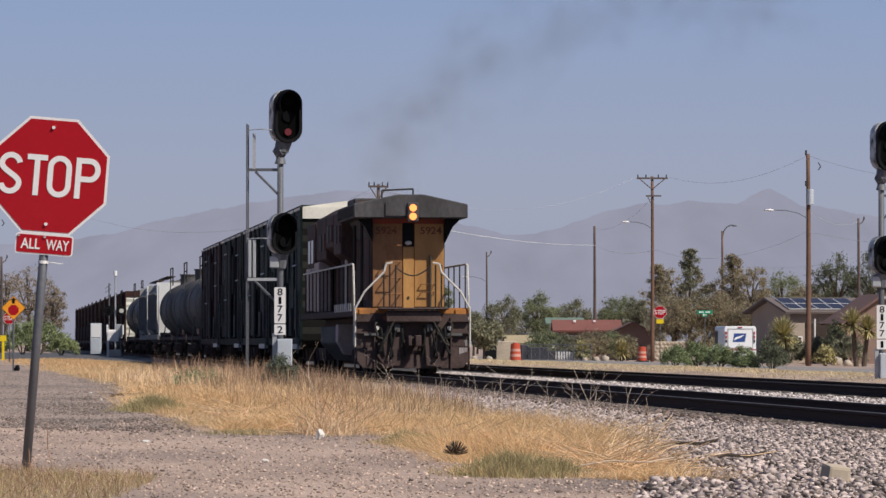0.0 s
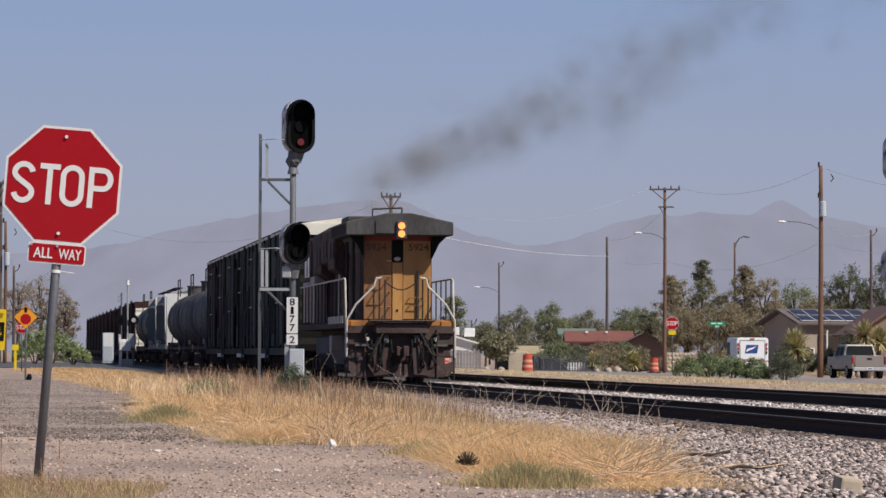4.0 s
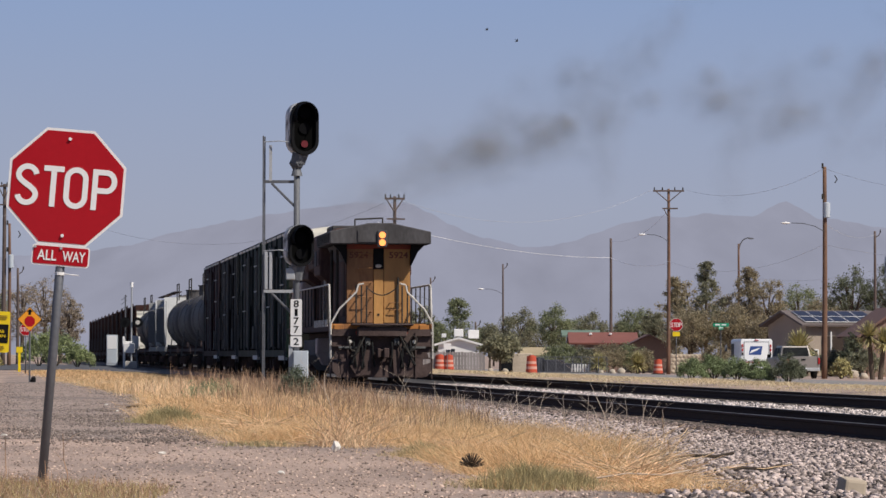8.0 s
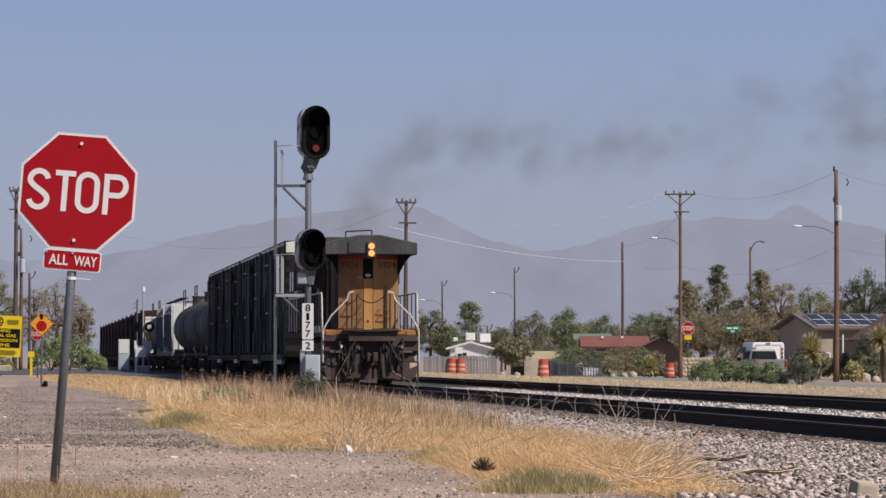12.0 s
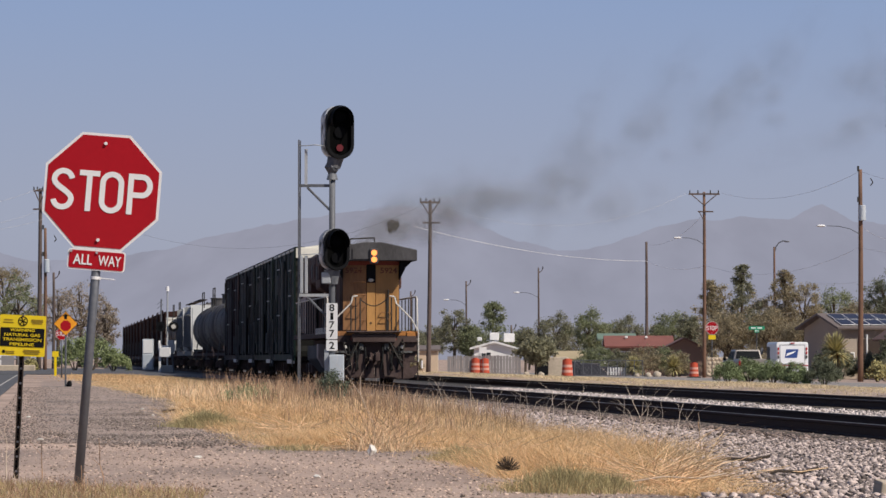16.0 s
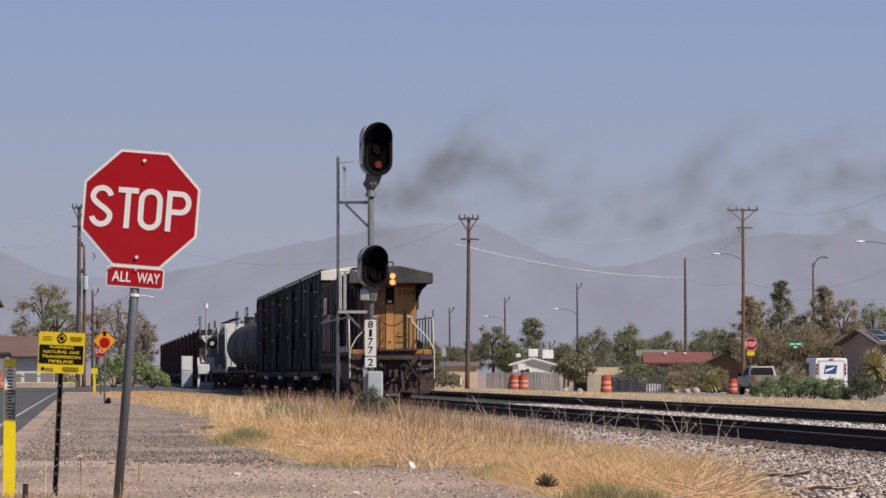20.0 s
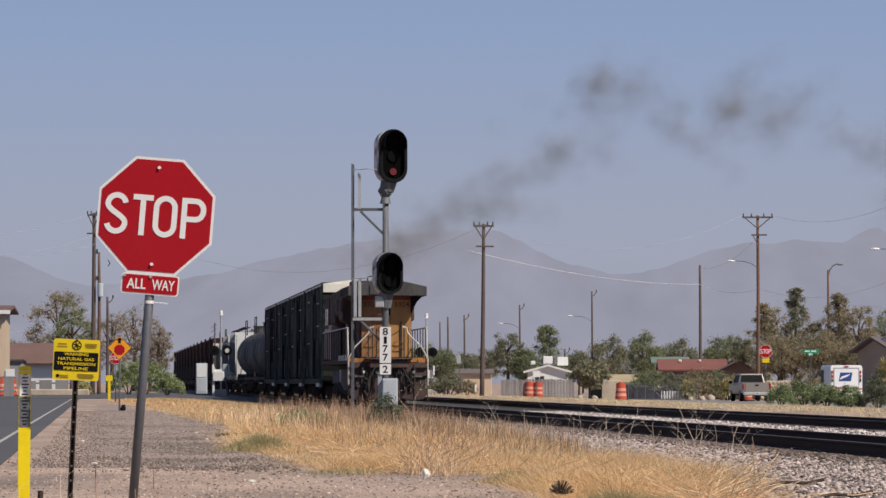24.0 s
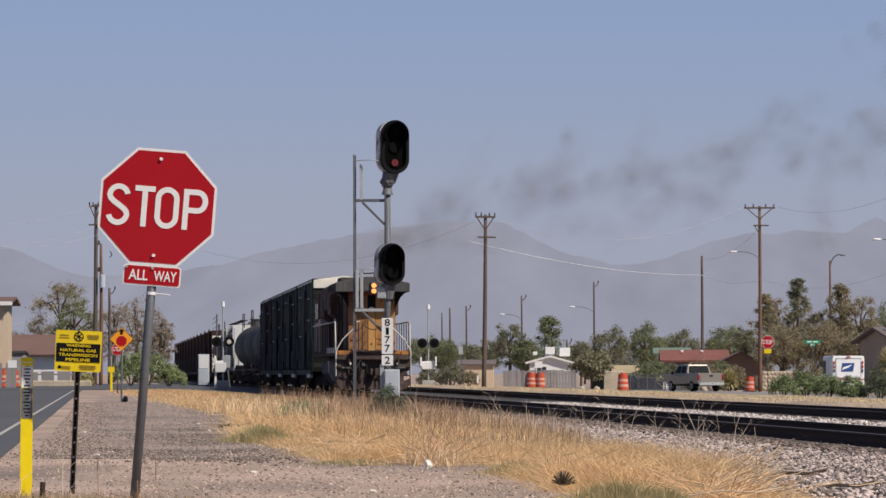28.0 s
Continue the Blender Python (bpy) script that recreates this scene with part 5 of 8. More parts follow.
face("black_panel", plate(0.306, 0.13, 0.006), -0.003, 0.003, M_BLACK, g, pose(0.0, 0, zc - 0.012), "black middle panel")
for i, (txt, w) in enumerate((("WARNING", 0.17), ("NATURAL GAS", 0.25), ("TRANSMISSION", 0.27), ("PIPELINE", 0.17))):
    letters("lettering", txt, w, 0.021, M_YELLOW, pose(0.0, -0.006, zc + 0.038 - i * 0.033), g, "yellow warning words", 0.015)
bm = bmesh.new()
bar(bm, (0.0, -0.003, zc + 0.1), (0.0, 0.0, zc + 0.1), 0.034, n=24)
part("emblem_ring", bm, M_BLACK, g, "round black emblem")
bm = bmesh.new()
bar(bm, (0.0, -0.005, zc + 0.1), (0.0, -0.002, zc + 0.1), 0.026, n=24)
part("emblem_disc", bm, M_YELLOW, g)
for k in (-45, 20, 70):
    bm = bmesh.new()
    box(bm, (0, -0.006, zc + 0.1), (0.05, 0.002, 0.008), pose(0, 0, 0, 0, k))
    part("emblem_bar", bm, M_BLACK, g)
for x, z, w in ((-0.1, 0.108, 0.06), (-0.1, 0.09, 0.07), (0.1, 0.112, 0.08), (0.1, 0.1, 0.085), (0.1, 0.088, 0.07), (-0.08, -0.112, 0.06), (-0.08, -0.125, 0.06), (0.07, -0.1, 0.11), (0.07, -0.112, 0.12), (0.07, -0.124, 0.1)):
    bm = bmesh.new()
    box(bm, (x, -0.002, zc + z), (w, 0.003, 0.006))
    part("print_bar", bm, mat("faded_print", (0.3, 0.2, 0.02), 0.6, 0, 0.1, 3, 20, 0), g)
bm = bmesh.new()
bar(bm, (-0.125, -0.003, zc - 0.115), (-0.125, 0.0, zc - 0.115), 0.012, n=12)
part("emblem_dot", bm, M_BLACK, g)
for z in (0.125,):
    bm = bmesh.new()
    bar(bm, (0, -0.012, zc + z + 0.01), (0, 0, zc + z + 0.01), 0.008, n=8)
    part("bolt", bm, M_RUST_SHADE, g)

# yellow marker post
g = thing("marker_post", pose(-3.487, 29.72, 0.0) @ pose(0, 0, 0, 0, 0.5, 12), "flat yellow plastic marker post with a printed label", "marker post")
bm = bmesh.new()
prism(bm, plate(0.08, 1.05, 0.012), 0.0, 0.02)
p = part("post", bm, M_YELLOW_POST, g)
p.location.z = 0.42
face("label", plate(0.072, 0.17, 0.004), -0.003, 0.003, M_WHITE_SIGN, g, pose(0.0, 0, 0.83), "pale printed label")
face("lower_label", plate(0.072, 0.2, 0.004), -0.003, 0.003, M_STEEL, g, pose(0.0, 0, 0.64), "grey printed label")
for i in range(16):
    bm = bmesh.new()
    box(bm, (0.0, -0.005, 0.56 + i * 0.022), (0.024 + 0.03 * ((i * 7) % 5) / 5, 0.002, 0.008))
    part("print_bar", bm, M_BLACK, g)
bm = bmesh.new()
box(bm, (0, -0.006, 0.9), (0.074, 0.003, 0.02))
part("band", bm, M_YELLOW_POST, g)
g = thing("rusty_stake", at_ground(-3.28, 28.8), "short rusty steel stake in the grass", "stake")
bm = bmesh.new()
bar(bm, (0, 0, -0.1), (0.01, 0, 0.14), 0.018, n=8)
part("stake", bm, M_RUST_SHADE, g)

# stop-ahead diamond and what stands behind it
g = thing("stop_ahead_sign", pose(-12.47, 130.0, 0.07), "orange diamond stop-ahead sign on a thin steel post", "road sign")
bm = bmesh.new()
bar(bm, (0, 0.03, -0.2), (0, 0.03, 2.0), 0.028, n=8)
part("post", bm, M_STEEL, g)
r = 0.355
face("diamond_border", [(0, r), (-r, 0), (0, -r), (r, 0)], -0.004, 0.006, M_BLACK, g, pose(0, 0, 1.76))
r = 0.34
face("diamond", [(0, r), (-r, 0), (0, -r), (r, 0)], -0.008, 0.004, M_ORANGE, g, pose(0, 0, 1.76), "orange diamond face")
face("red_disc", octagon(0.15), -0.012, 0.004, M_RED_SIGN, g, pose(0, 0, 1.7), "red octagon symbol")
face("arrow", [(0, 0.3), (-0.1, 0.22), (-0.04, 0.22), (-0.04, 0.13), (0.04, 0.13), (0.04, 0.22), (0.1, 0.22)], -0.012, 0.004, M_BLACK, g, pose(0, 0, 1.76), "black arrow symbol")
bm = bmesh.new()
lump(bm, (0.12, -0.1, 0.0), (0.08, 0.08, 0.12), 2, 0.4, 4)
part("sandbag", bm, M_BLACK, g, "dark sandbag at the foot")
stop_sign(pose(*(-17.91, 185.0, -0.02)), 0, "small stop sign behind the diamond sign at the junction", "", 0.5, 1.85)
g = thing("marker_post", pose(*(-20.13, 205.0, -0.04)), "yellow plastic marker post at the junction", "marker post")
bm = bmesh.new()
box(bm, (0, 0, 0.45), (0.11, 0.06, 1.0))
part("post", bm, M_YELLOW_POST, g)
face("cap_sign", plate(0.3, 0.26), -0.04, 0.02, M_YELLOW, g, pose(0, 0, 1.05), "yellow sign on top")

# level crossing
crossing_signal(pose(*(-23.27, 318.0, -0.04)), "grey level crossing signal mast with round lamps beside the track")
crossing_signal(pose(*(-8.99, 330.0, -0.08)), "level crossing signal with black round lamps and white gate gear", False)
g = thing("relay_cabinet", pose(*(-24.95, 322.0, -0.01)), "white weathered railway relay cabinet with two doors", "equipment cabinet")
bm = bmesh.new()
box(bm, (0, 0, 1.1), (0.78, 0.6, 2.2))
bevel(bm, 0.02)
b = part("body", bm, M_CABINET, g)
for z in (1.66, 0.62):
    bm = bmesh.new()
    box(bm, (0, -0.31, z), (0.68, 0.03, 0.95))
    bevel(bm, 0.01)
    part("door", bm, M_WHITE_SIGN if z > 1 else M_CABINET, b)
g = thing("meter_post", pose(*(-22.45, 300.0, -0.14)), "white wooden post with a pale meter box", "utility post")
bm = bmesh.new()
box(bm, (0, 0, 0.95), (0.14, 0.14, 2.0))
part("post", bm, M_WALL_WHITE, g)
bm = bmesh.new()
box(bm, (0.34, -0.1, 1.35), (0.75, 0.3, 0.65))
bevel(bm, 0.03)
part("meter_box", bm, M_WALL_WHITE, g)
g = thing("case_on_post", pose(*(-22.58, 315.0, -0.11)), "grey signal case leaning on a steel post", "equipment cabinet")
bm = bmesh.new()
bar(bm, (0, 0, -0.1), (-0.25, 0, 2.2), 0.06, n=8)
part("post", bm, M_STEEL, g)
bm = bmesh.new()
box(bm, (-0.2, 0, 1.75), (0.45, 0.3, 0.9))
bevel(bm, 0.03)
part("case", bm, M_ALU, g)
g = thing("antenna_mast", pose(*(-24.31, 326.0, -0.07)), "thin radio antenna mast at the crossing", "antenna")
bm = bmesh.new()
bar(bm, (0, 0, -0.1), (0, 0, 5.2), 0.05, n=8)
part("mast", bm, M_STEEL, g)
for z in (4.4, 4.8, 5.1):
    bm = bmesh.new()
    bar(bm, (-0.3, 0, z - 0.3), (0.12, 0, z), 0.02, n=5)
    part("element", bm, M_STEEL, g)


# ---- poles and wires ----
def utility_pole(x, y, top, kind, label, lean=0.0, arm=2.2, r=0.16):
    z0 = ground_z(x, y)
    h = top - z0
    g = thing("utility_pole", pose(x, y, z0, 0, lean), label, "utility pole", "wooden poles of the power line")
    dark = kind in ("dark", "thin", "plain", "cross_dark")
    bm = bmesh.new()
    ks = [i / 8 for i in range(9)]
    stem(bm, [(0.03 * math.sin(3 * a), 0, -0.4 + (h + 0.4) * a) for a in ks], [r * (1 - 0.35 * a) for a in ks], 10)
    part("pole", bm, M_POLE_DARK if dark else M_POLE, g, "", True)
    if kind in ("cross", "cross_dark"):
        bm = bmesh.new()
        box(bm, (0, -r * 0.8, h - 0.15), (arm, 0.1, 0.12))
        part("crossarm", bm, M_POLE_DARK, g)
        for s in (-1, 1):
            bm = bmesh.new()
            bar(bm, (s * arm * 0.4, -r, h - 0.2), (s * 0.05, -r, h - 0.9), 0.035, n=6)
            part("brace", bm, M_POLE_DARK, g)
        for q in (-0.46, -0.2, 0.2, 0.46):
            bm = bmesh.new()
            bar(bm, (q * arm, -r * 0.8, h - 0.1), (q * arm, -r * 0.8, h + 0.12), 0.05, 0.035, n=8)
            part("insulator", bm, M_HANDRAIL_D, g)
        bm = bmesh.new()
        box(bm, (0.1, -r, h - 1.4), (1.1, 0.09, 0.1))
        part("lower_arm", bm, M_POLE_DARK, g)
    if kind == "dark":
        bm = bmesh.new()
        pipe(bm, [(0, 0, h - 0.5), (0.3, 0, h - 0.3), (0.42, 0, h - 0.05)], 0.035)
        part("bracket", bm, M_POLE_DARK, g)
        bm = bmesh.new()
        bar(bm, (0.42, 0, h - 0.1), (0.42, 0, h + 0.12), 0.06, 0.04, n=8)
        part("insulator", bm, M_HANDRAIL_D, g)
    if kind == "cross":
        bm = bmesh.new()
        bar(bm, (-0.35, -r, h - 1.4), (0, -r, h - 2.1), 0.03, n=6)
        part("lower_brace", bm, M_POLE_DARK, g)
    if kind == "transformer":
        bm = bmesh.new()
        bar(bm, (0.12, -0.2, h - 3.0), (0.12, -0.2, h - 2.1), 0.2, n=16)
        bevel(bm, 0.03)
        part("transformer", bm, M_CABINET, g, "pale grey transformer can")
        for z in (h - 1.9, h - 0.1):
            bm = bmesh.new()
            bar(bm, (-0.12, -0.1, z), (-0.12, -0.1, z + 0.3), 0.06, n=8)
            part("insulator", bm, M_HANDRAIL_D, g)
        bm = bmesh.new()
        pipe(bm, [(0.6, 0, h - 0.5), (0.75, 0, h - 0.75), (0.6, 0, h - 0.95)], 0.03)
        part("cutout", bm, M_HANDRAIL_D, g)
    if kind == "curl":
        bm = bmesh.new()
        pipe(bm, [(0, 0, h - 0.6), (0.15, 0, h), (0.4, 0, h + 0.35), (0.75, 0, h + 0.5), (0.95, 0, h + 0.48)], 0.05)
        part("lamp_arm", bm, M_STEEL, g)
        bm = bmesh.new()
        ball(bm, (1.05, 0, h + 0.44), (0.26, 0.12, 0.07))
        part("lamp_head", bm, M_STEEL, g)
    return g


def lamp_arm(x, y, z, reach, label="pale street lamp head on a curved arm"):
    """A lamp on an arm that springs from the pole at x, reaching sideways."""
    g = thing("street_lamp", pose(x, y, z), label, "street lamp", "street lamps on the poles")
    bm = bmesh.new()
    pipe(bm, [(0, -0.1, -0.5), (reach * 0.3, -0.1, -0.18), (reach * 0.65, -0.1, -0.02), (reach, -0.1, 0.0)], 0.022)
    part("arm", bm, M_STEEL, g)
    bm = bmesh.new()
    s = 1 if reach > 0 else -1
    ball(bm, (reach + s * 0.35, -0.1, 0.0), (0.3, 0.14, 0.075))
    part("lamp_head", bm, M_WHITE_SIGN, g, "sunlit white lamp head", True)


def wire(p, q, sag, thick=0.009, material=None, label="thin sagging overhead wire between poles"):
    cu = bpy.data.curves.new("overhead_wire", "CURVE")
    cu.dimensions, cu.bevel_depth, cu.bevel_resolution = "3D", thick, 1
    sp = cu.splines.new("POLY")
    n = 16
    sp.points.add(n)
    p, q = Vector(p), Vector(q)
    for i in range(n + 1):
        t = i / n
        c = p.lerp(q, t) - Vector((0, 0, sag * 4 * t * (1 - t)))
        sp.points[i].co = (*c, 1)
    cu.materials.append(material or M_WIRE)
    tmp = bpy.data.objects.new("overhead_wire", cu)
    scene.collection.objects.link(tmp)
    me = bpy.data.meshes.new_from_object(tmp.evaluated_get(bpy.context.evaluated_depsgraph_get()))
    bpy.data.objects.remove(tmp)
    tagged(new("overhead_wire", me), label, "wire", "overhead wires")


for x, y, top, w, kind, label in (
    (14.85, 318.0, 12.64, 0.28, "cross", "reddish wooden utility pole with a braced crossarm"),
    (21.36, 262.0, 11.88, 0.33, "transformer", "thick reddish wooden pole with a transformer"),
    (12.51, 370.0, 10.46, 0.28, "plain", "weathered wooden pole behind the houses"),
    (23.19, 372.0, 10.09, 0.23, "curl", "orange-brown wooden pole with a curled lamp bracket"),
    (4.08, 420.0, 9.32, 0.21, "dark", "dark wooden pole behind the trees"),
    (30.61, 330.0, 10.00, 0.25, "dark", "dark wooden pole beside the house"),
    (-2.70, 420.0, 8.05, 0.21, "dark", "dark wooden pole behind the fence"),
    (-9.66, 430.0, 7.08, 0.22, "plain", "thin wooden pole near the crossing"),
    (-8.08, 430.0, 7.24, 0.22, "dark", "thin dark wooden pole near the crossing"),
    (-12.60, 520.0, 7.80, 0.20, "thin", "far thin wooden pole beyond the crossing"),
    (1.46, 400.0, 3.77, 0.15, "dark", "short dark pole beside the white house"),
    (-30.17, 300.0, 9.55, 0.26, "transformer", "wooden pole with hardware beside the road"),
    (-32.56, 330.0, 7.13, 0.25, "dark", "short dark wooden pole behind the sign"),
):
    utility_pole(x, y, top, kind, label, r=max(0.11, w * 0.52))
utility_pole(-4.09, 275.0, 10.55, "cross_dark", "dark wooden utility pole with a short crossarm", 0.6, 1.25, 0.15)
utility_pole(-30.59, 300.0, 12.2, "cross_dark", "tall brown wooden pole with a crossarm by the road", 0.4, 0.9, 0.17)

for p, r in (((14.85, 318.0, 9.39), -1.55), ((21.36, 262.0, 8.58), -1.95), ((4.08, 420.0, 6.99), -1.7), ((-2.70, 420.0, 6.30), -1.5)):
    lamp_arm(*p, r)

for p, q, s in (
    ((13.64, 318.0, 12.56), ((-4.09, 275.0, 10.49)), 1.9), ((16.13, 318.0, 12.56), (21.29, 262.0, 11.75), 0.9), ((21.42, 262.0, 11.75), (32.39, 230.0, 9.72), 1.0),
    ((14.77, 318.0, 7.50), (21.29, 262.0, 7.32), 1.1), ((21.36, 262.0, 7.32), (33.80, 240.0, 6.17), 0.6),
    ((14.77, 318.0, 11.03), (12.51, 370.0, 10.22), 0.7), ((21.36, 262.0, 8.58), (30.61, 330.0, 9.75), 0.5), ((30.61, 330.0, 6.92), (46.47, 330.0, 6.50), 0.5), ((30.61, 330.0, 7.13), (23.24, 372.0, 7.46), 0.6),
    ((-4.09, 275.0, 10.38), (-30.59, 300.0, 12.20), 3.4), ((-30.59, 300.0, 12.20), (-39.50, 260.0, 10.88), 1.4), ((-30.25, 300.0, 10.15), (-39.50, 260.0, 9.57), 1.2), ((-30.51, 300.0, 10.72), (-39.50, 260.0, 9.17), 1.2),
    ((-32.65, 330.0, 6.50), (-45.58, 300.0, 4.10), 1.2), ((-30.25, 300.0, 8.64), (-32.56, 330.0, 7.00), 0.3),
):
    wire(p, q, s)
for p, q, s in (((14.77, 318.0, 7.34), (12.51, 370.0, 8.87), 0.4), ((12.51, 370.0, 8.87), (-5.00, 275.0, 8.93), 0.55)):
    wire(p, q, s, 0.015, M_WIRE_GLINT, "thick overhead cable, whitened for its sun glint")


# ---- houses, walls and fences beyond the tracks ----
def windows_on(parent, rows):
    for x, y, z, w, h in rows:
        bm = bmesh.new()
        box(bm, (x, y, z), (w + 0.16, 0.06, h + 0.16))
        win = part("window", bm, M_TRIM, parent)
        for s in (-1, 1):
            bm = bmesh.new()
            box(bm, (x + s * w / 4, y - 0.035, z), (w / 2 - 0.04, 0.03, h))
            part("pane", bm, M_WINDOW, win)


def house(x, y, z, w, d, wall_h, roof_h, wall, roof, label, ridge="x", turn=0.0, over=0.5, wins=(), trim=None):
    """A gabled house: ridge along its own x or y; its front is at local y = 0."""
    g = thing("house", pose(x, y, z, 0, 0, turn), label, "house")
    bm = bmesh.new()
    box(bm, (0, d / 2, wall_h / 2), (w, d, wall_h))
    if ridge == "y":
        prism(bm, [(-w / 2, wall_h), (0, wall_h + roof_h), (w / 2, wall_h)], 0.0, d)
    else:
        for s in (-1, 1):
            a = [bm.verts.new((s * w / 2, 0, wall_h)), bm.verts.new((s * w / 2, d / 2, wall_h + roof_h)), bm.verts.new((s * w / 2, d, wall_h))]
            bm.faces.new(a)
    part("wall", bm, wall, g)
    t = 0.14
    for s in (-1, 1):
        bm = bmesh.new()
        if ridge == "y":
            k = (w / 2 + over)
            ang = math.atan2(roof_h, w / 2)
            ln = k / math.cos(ang)
            box(bm, (s * k / 2, d / 2, wall_h + roof_h - k / 2 * math.tan(ang) + t / 2), (ln, d + 2 * over, t), pose(0, 0, 0, 0, s * math.degrees(ang)))
        else:
            k = d / 2 + over
            ang = math.atan2(roof_h, d / 2)
            ln = k / math.cos(ang)
            box(bm, (0, d / 2 + s * k / 2, wall_h + roof_h - k / 2 * math.tan(ang) + t / 2), (w + 2 * over, ln, t), pose(0, 0, 0, -s * math.degrees(ang)))
        part("roof_slope", bm, roof, g)
    if trim:
        bm = bmesh.new()
        box(bm, (0, -over - 0.02, wall_h - 0.02), (w + 2 * over, 0.05, 0.22))
        part("fascia", bm, trim, g, "pale fascia board")
    windows_on(g, wins)
    return g


def vents(g, rows, material):
    for x, y, z, w in rows:
        bm = bmesh.new()
        box(bm, (x, y, z), (w, w, w * 0.8))
        bevel(bm, 0.04)
        part("roof_vent", bm, material, g)


gz = -0.53
h1 = house(11.56, 358.0, gz, 4.6, 7, 2.3, 0.75, M_WALL_BROWN, M_ROOF_RED, "low brown house under a dull red roof", wins=((-1.2, -0.02, 1.4, 1.0, 0.9),))
vents(h1, ((-1.0, 2.2, 3.05, 0.25), (0.6, 2.2, 3.05, 0.22)), M_WALL_WHITE)
house(14.75, 348.0, gz, 3.6, 7, 1.95, 0.9, M_WALL_BROWN, M_ROOF_BROWN, "small brown gabled house behind shrubs", "y", 0, 0.35)
house(10.63, 390.0, gz, 2.4, 5, 3.0, 0.4, M_WALL_WHITE, mat("pale_green_roof", (0.16, 0.22, 0.17), 0.8, 0, 0.15, 1, 12, 0.1), "small shed with a pale green roof", "x")
house(5.92, 345.0, gz, 2.0, 4, 1.25, 0.55, M_WALL_TAN, mat("straw_roof", (0.4, 0.32, 0.2), 0.9, 0, 0.2, 1, 12, 0.2), "small tan shed with a straw-coloured roof", "x", 0, 0.2)
# wall tan is darkened for the shade under the porch
h4 = house(25.7, 298.0, gz, 5.6, 7, 3.4, 0.85, mat("tan_shade_stucco", (0.38, 0.31, 0.25), 0.9, 0, 0.12, 0.6, 14, 0.2), M_ROOF_GREY, "tan house with grey roof carrying dark solar panels", "x", 17, 0.5, ((-2.4, -0.02, 1.3, 0.8, 0.8),))
ang = math.degrees(math.atan2(0.85, 3.5))
for r in range(2):
    for c in range(5):
        bm = bmesh.new()
        box(bm, (0, 0, 0), (0.98, 1.5, 0.05))
        bevel(bm, 0.008)
        p = part("solar_panel", bm, M_TRIM, h4, "dark blue solar panel in a pale frame")
        p.matrix_basis = pose(-2.4 + c * 1.04 + 0.12 * r, 0.6 + r * 1.52, 3.4 + (0.6 + r * 1.52) * 0.243 + 0.22, ang)
        bm = bmesh.new()
        box(bm, (0, 0, 0.028), (0.93, 1.45, 0.008))
        part("cell_sheet", bm, M_SOLAR, p)
# flat dark panel on the wall: the carport's shade is put into its colour
bm = bmesh.new()
box(bm, (0.5, -0.03, 1.35), (4.4, 0.06, 2.6))
part("carport_shade_panel", bm, M_RUST_SHADE, h4, "flat dark panel holding the carport shade")
for x in (-1.2, 0.5, 2.7):
    bm = bmesh.new()
    bar(bm, (x, -0.4, 0), (x, -0.4, 2.95), 0.07)
    part("porch_post", bm, M_TRIM, h4)
house(27.98, 285.0, gz, 4.6, 8, 2.75, 1.6, M_WALL_BROWN, M_ROOF_BROWN, "brown house with a steep brown gable roof", "y", 4, 0.4)
h6 = house(-0.04, 330.0, -0.2, 3.0, 7, 1.75, 0.42, M_WALL_WHITE, M_TRIM, "low white house behind the grey fence", "y", 0, 0.3, ((-0.6, -0.03, 1.2, 0.7, 0.5),))
vents(h6, ((-1.1, 3, 2.45, 0.35), (0.0, 2.4, 2.65, 0.7), (1.1, 2.6, 2.55, 0.8)), M_WALL_WHITE)
house(-5.70, 345.0, -0.2, 2.6, 4, 1.6, 0.3, M_WALL_TAN, M_ROOF_GREY, "small tan shed beside the dark pole", "x", 0, 0.2)
# across the road on the near side
house(-33.5, 255.0, 0.0, 4.6, 9, 4.85, 0.3, M_WALL_TAN, M_ROOF_BROWN, "two-storey tan house with a white eave", "x", 4, 0.5, ((0.6, -0.03, 3.2, 0.9, 0.9), (0.6, -0.03, 1.2, 0.9, 0.9)), M_TRIM)
house(-38.10, 330.0, 0.0, 3.6, 7, 2.3, 1.3, M_WALL_WHITE, M_ROOF_BROWN, "low house with a broad brown roof", "x", 0, 0.6)
house(-36.68, 300.0, 0.0, 2.4, 3, 2.1, 0.12, M_FENCE, M_HANDRAIL_D, "low shed with a dark flat roof", "x", 0, 0.1)

w1 = thing("stone_wall", pose(17.01, 332.0, gz), "tan rubble stone garden wall with a dry vine", "wall")
bm = bmesh.new()
box(bm, (0, 0, 0.72), (2.7, 0.3, 1.44))
bevel(bm, 0.03)
part("wall_core", bm, M_STONEWALL, w1)
for i in range(9):
    for j in range(5):
        bm = bmesh.new()
        lump(bm, (-1.2 + i * 0.3 + 0.1 * (j % 2) + random.uniform(-0.04, 0.04), -0.15, 0.16 + j * 0.28), (0.15, 0.06, 0.13), 1, 0.5, i * 7 + j)
        part("stone", bm, M_STONEWALL, w1)


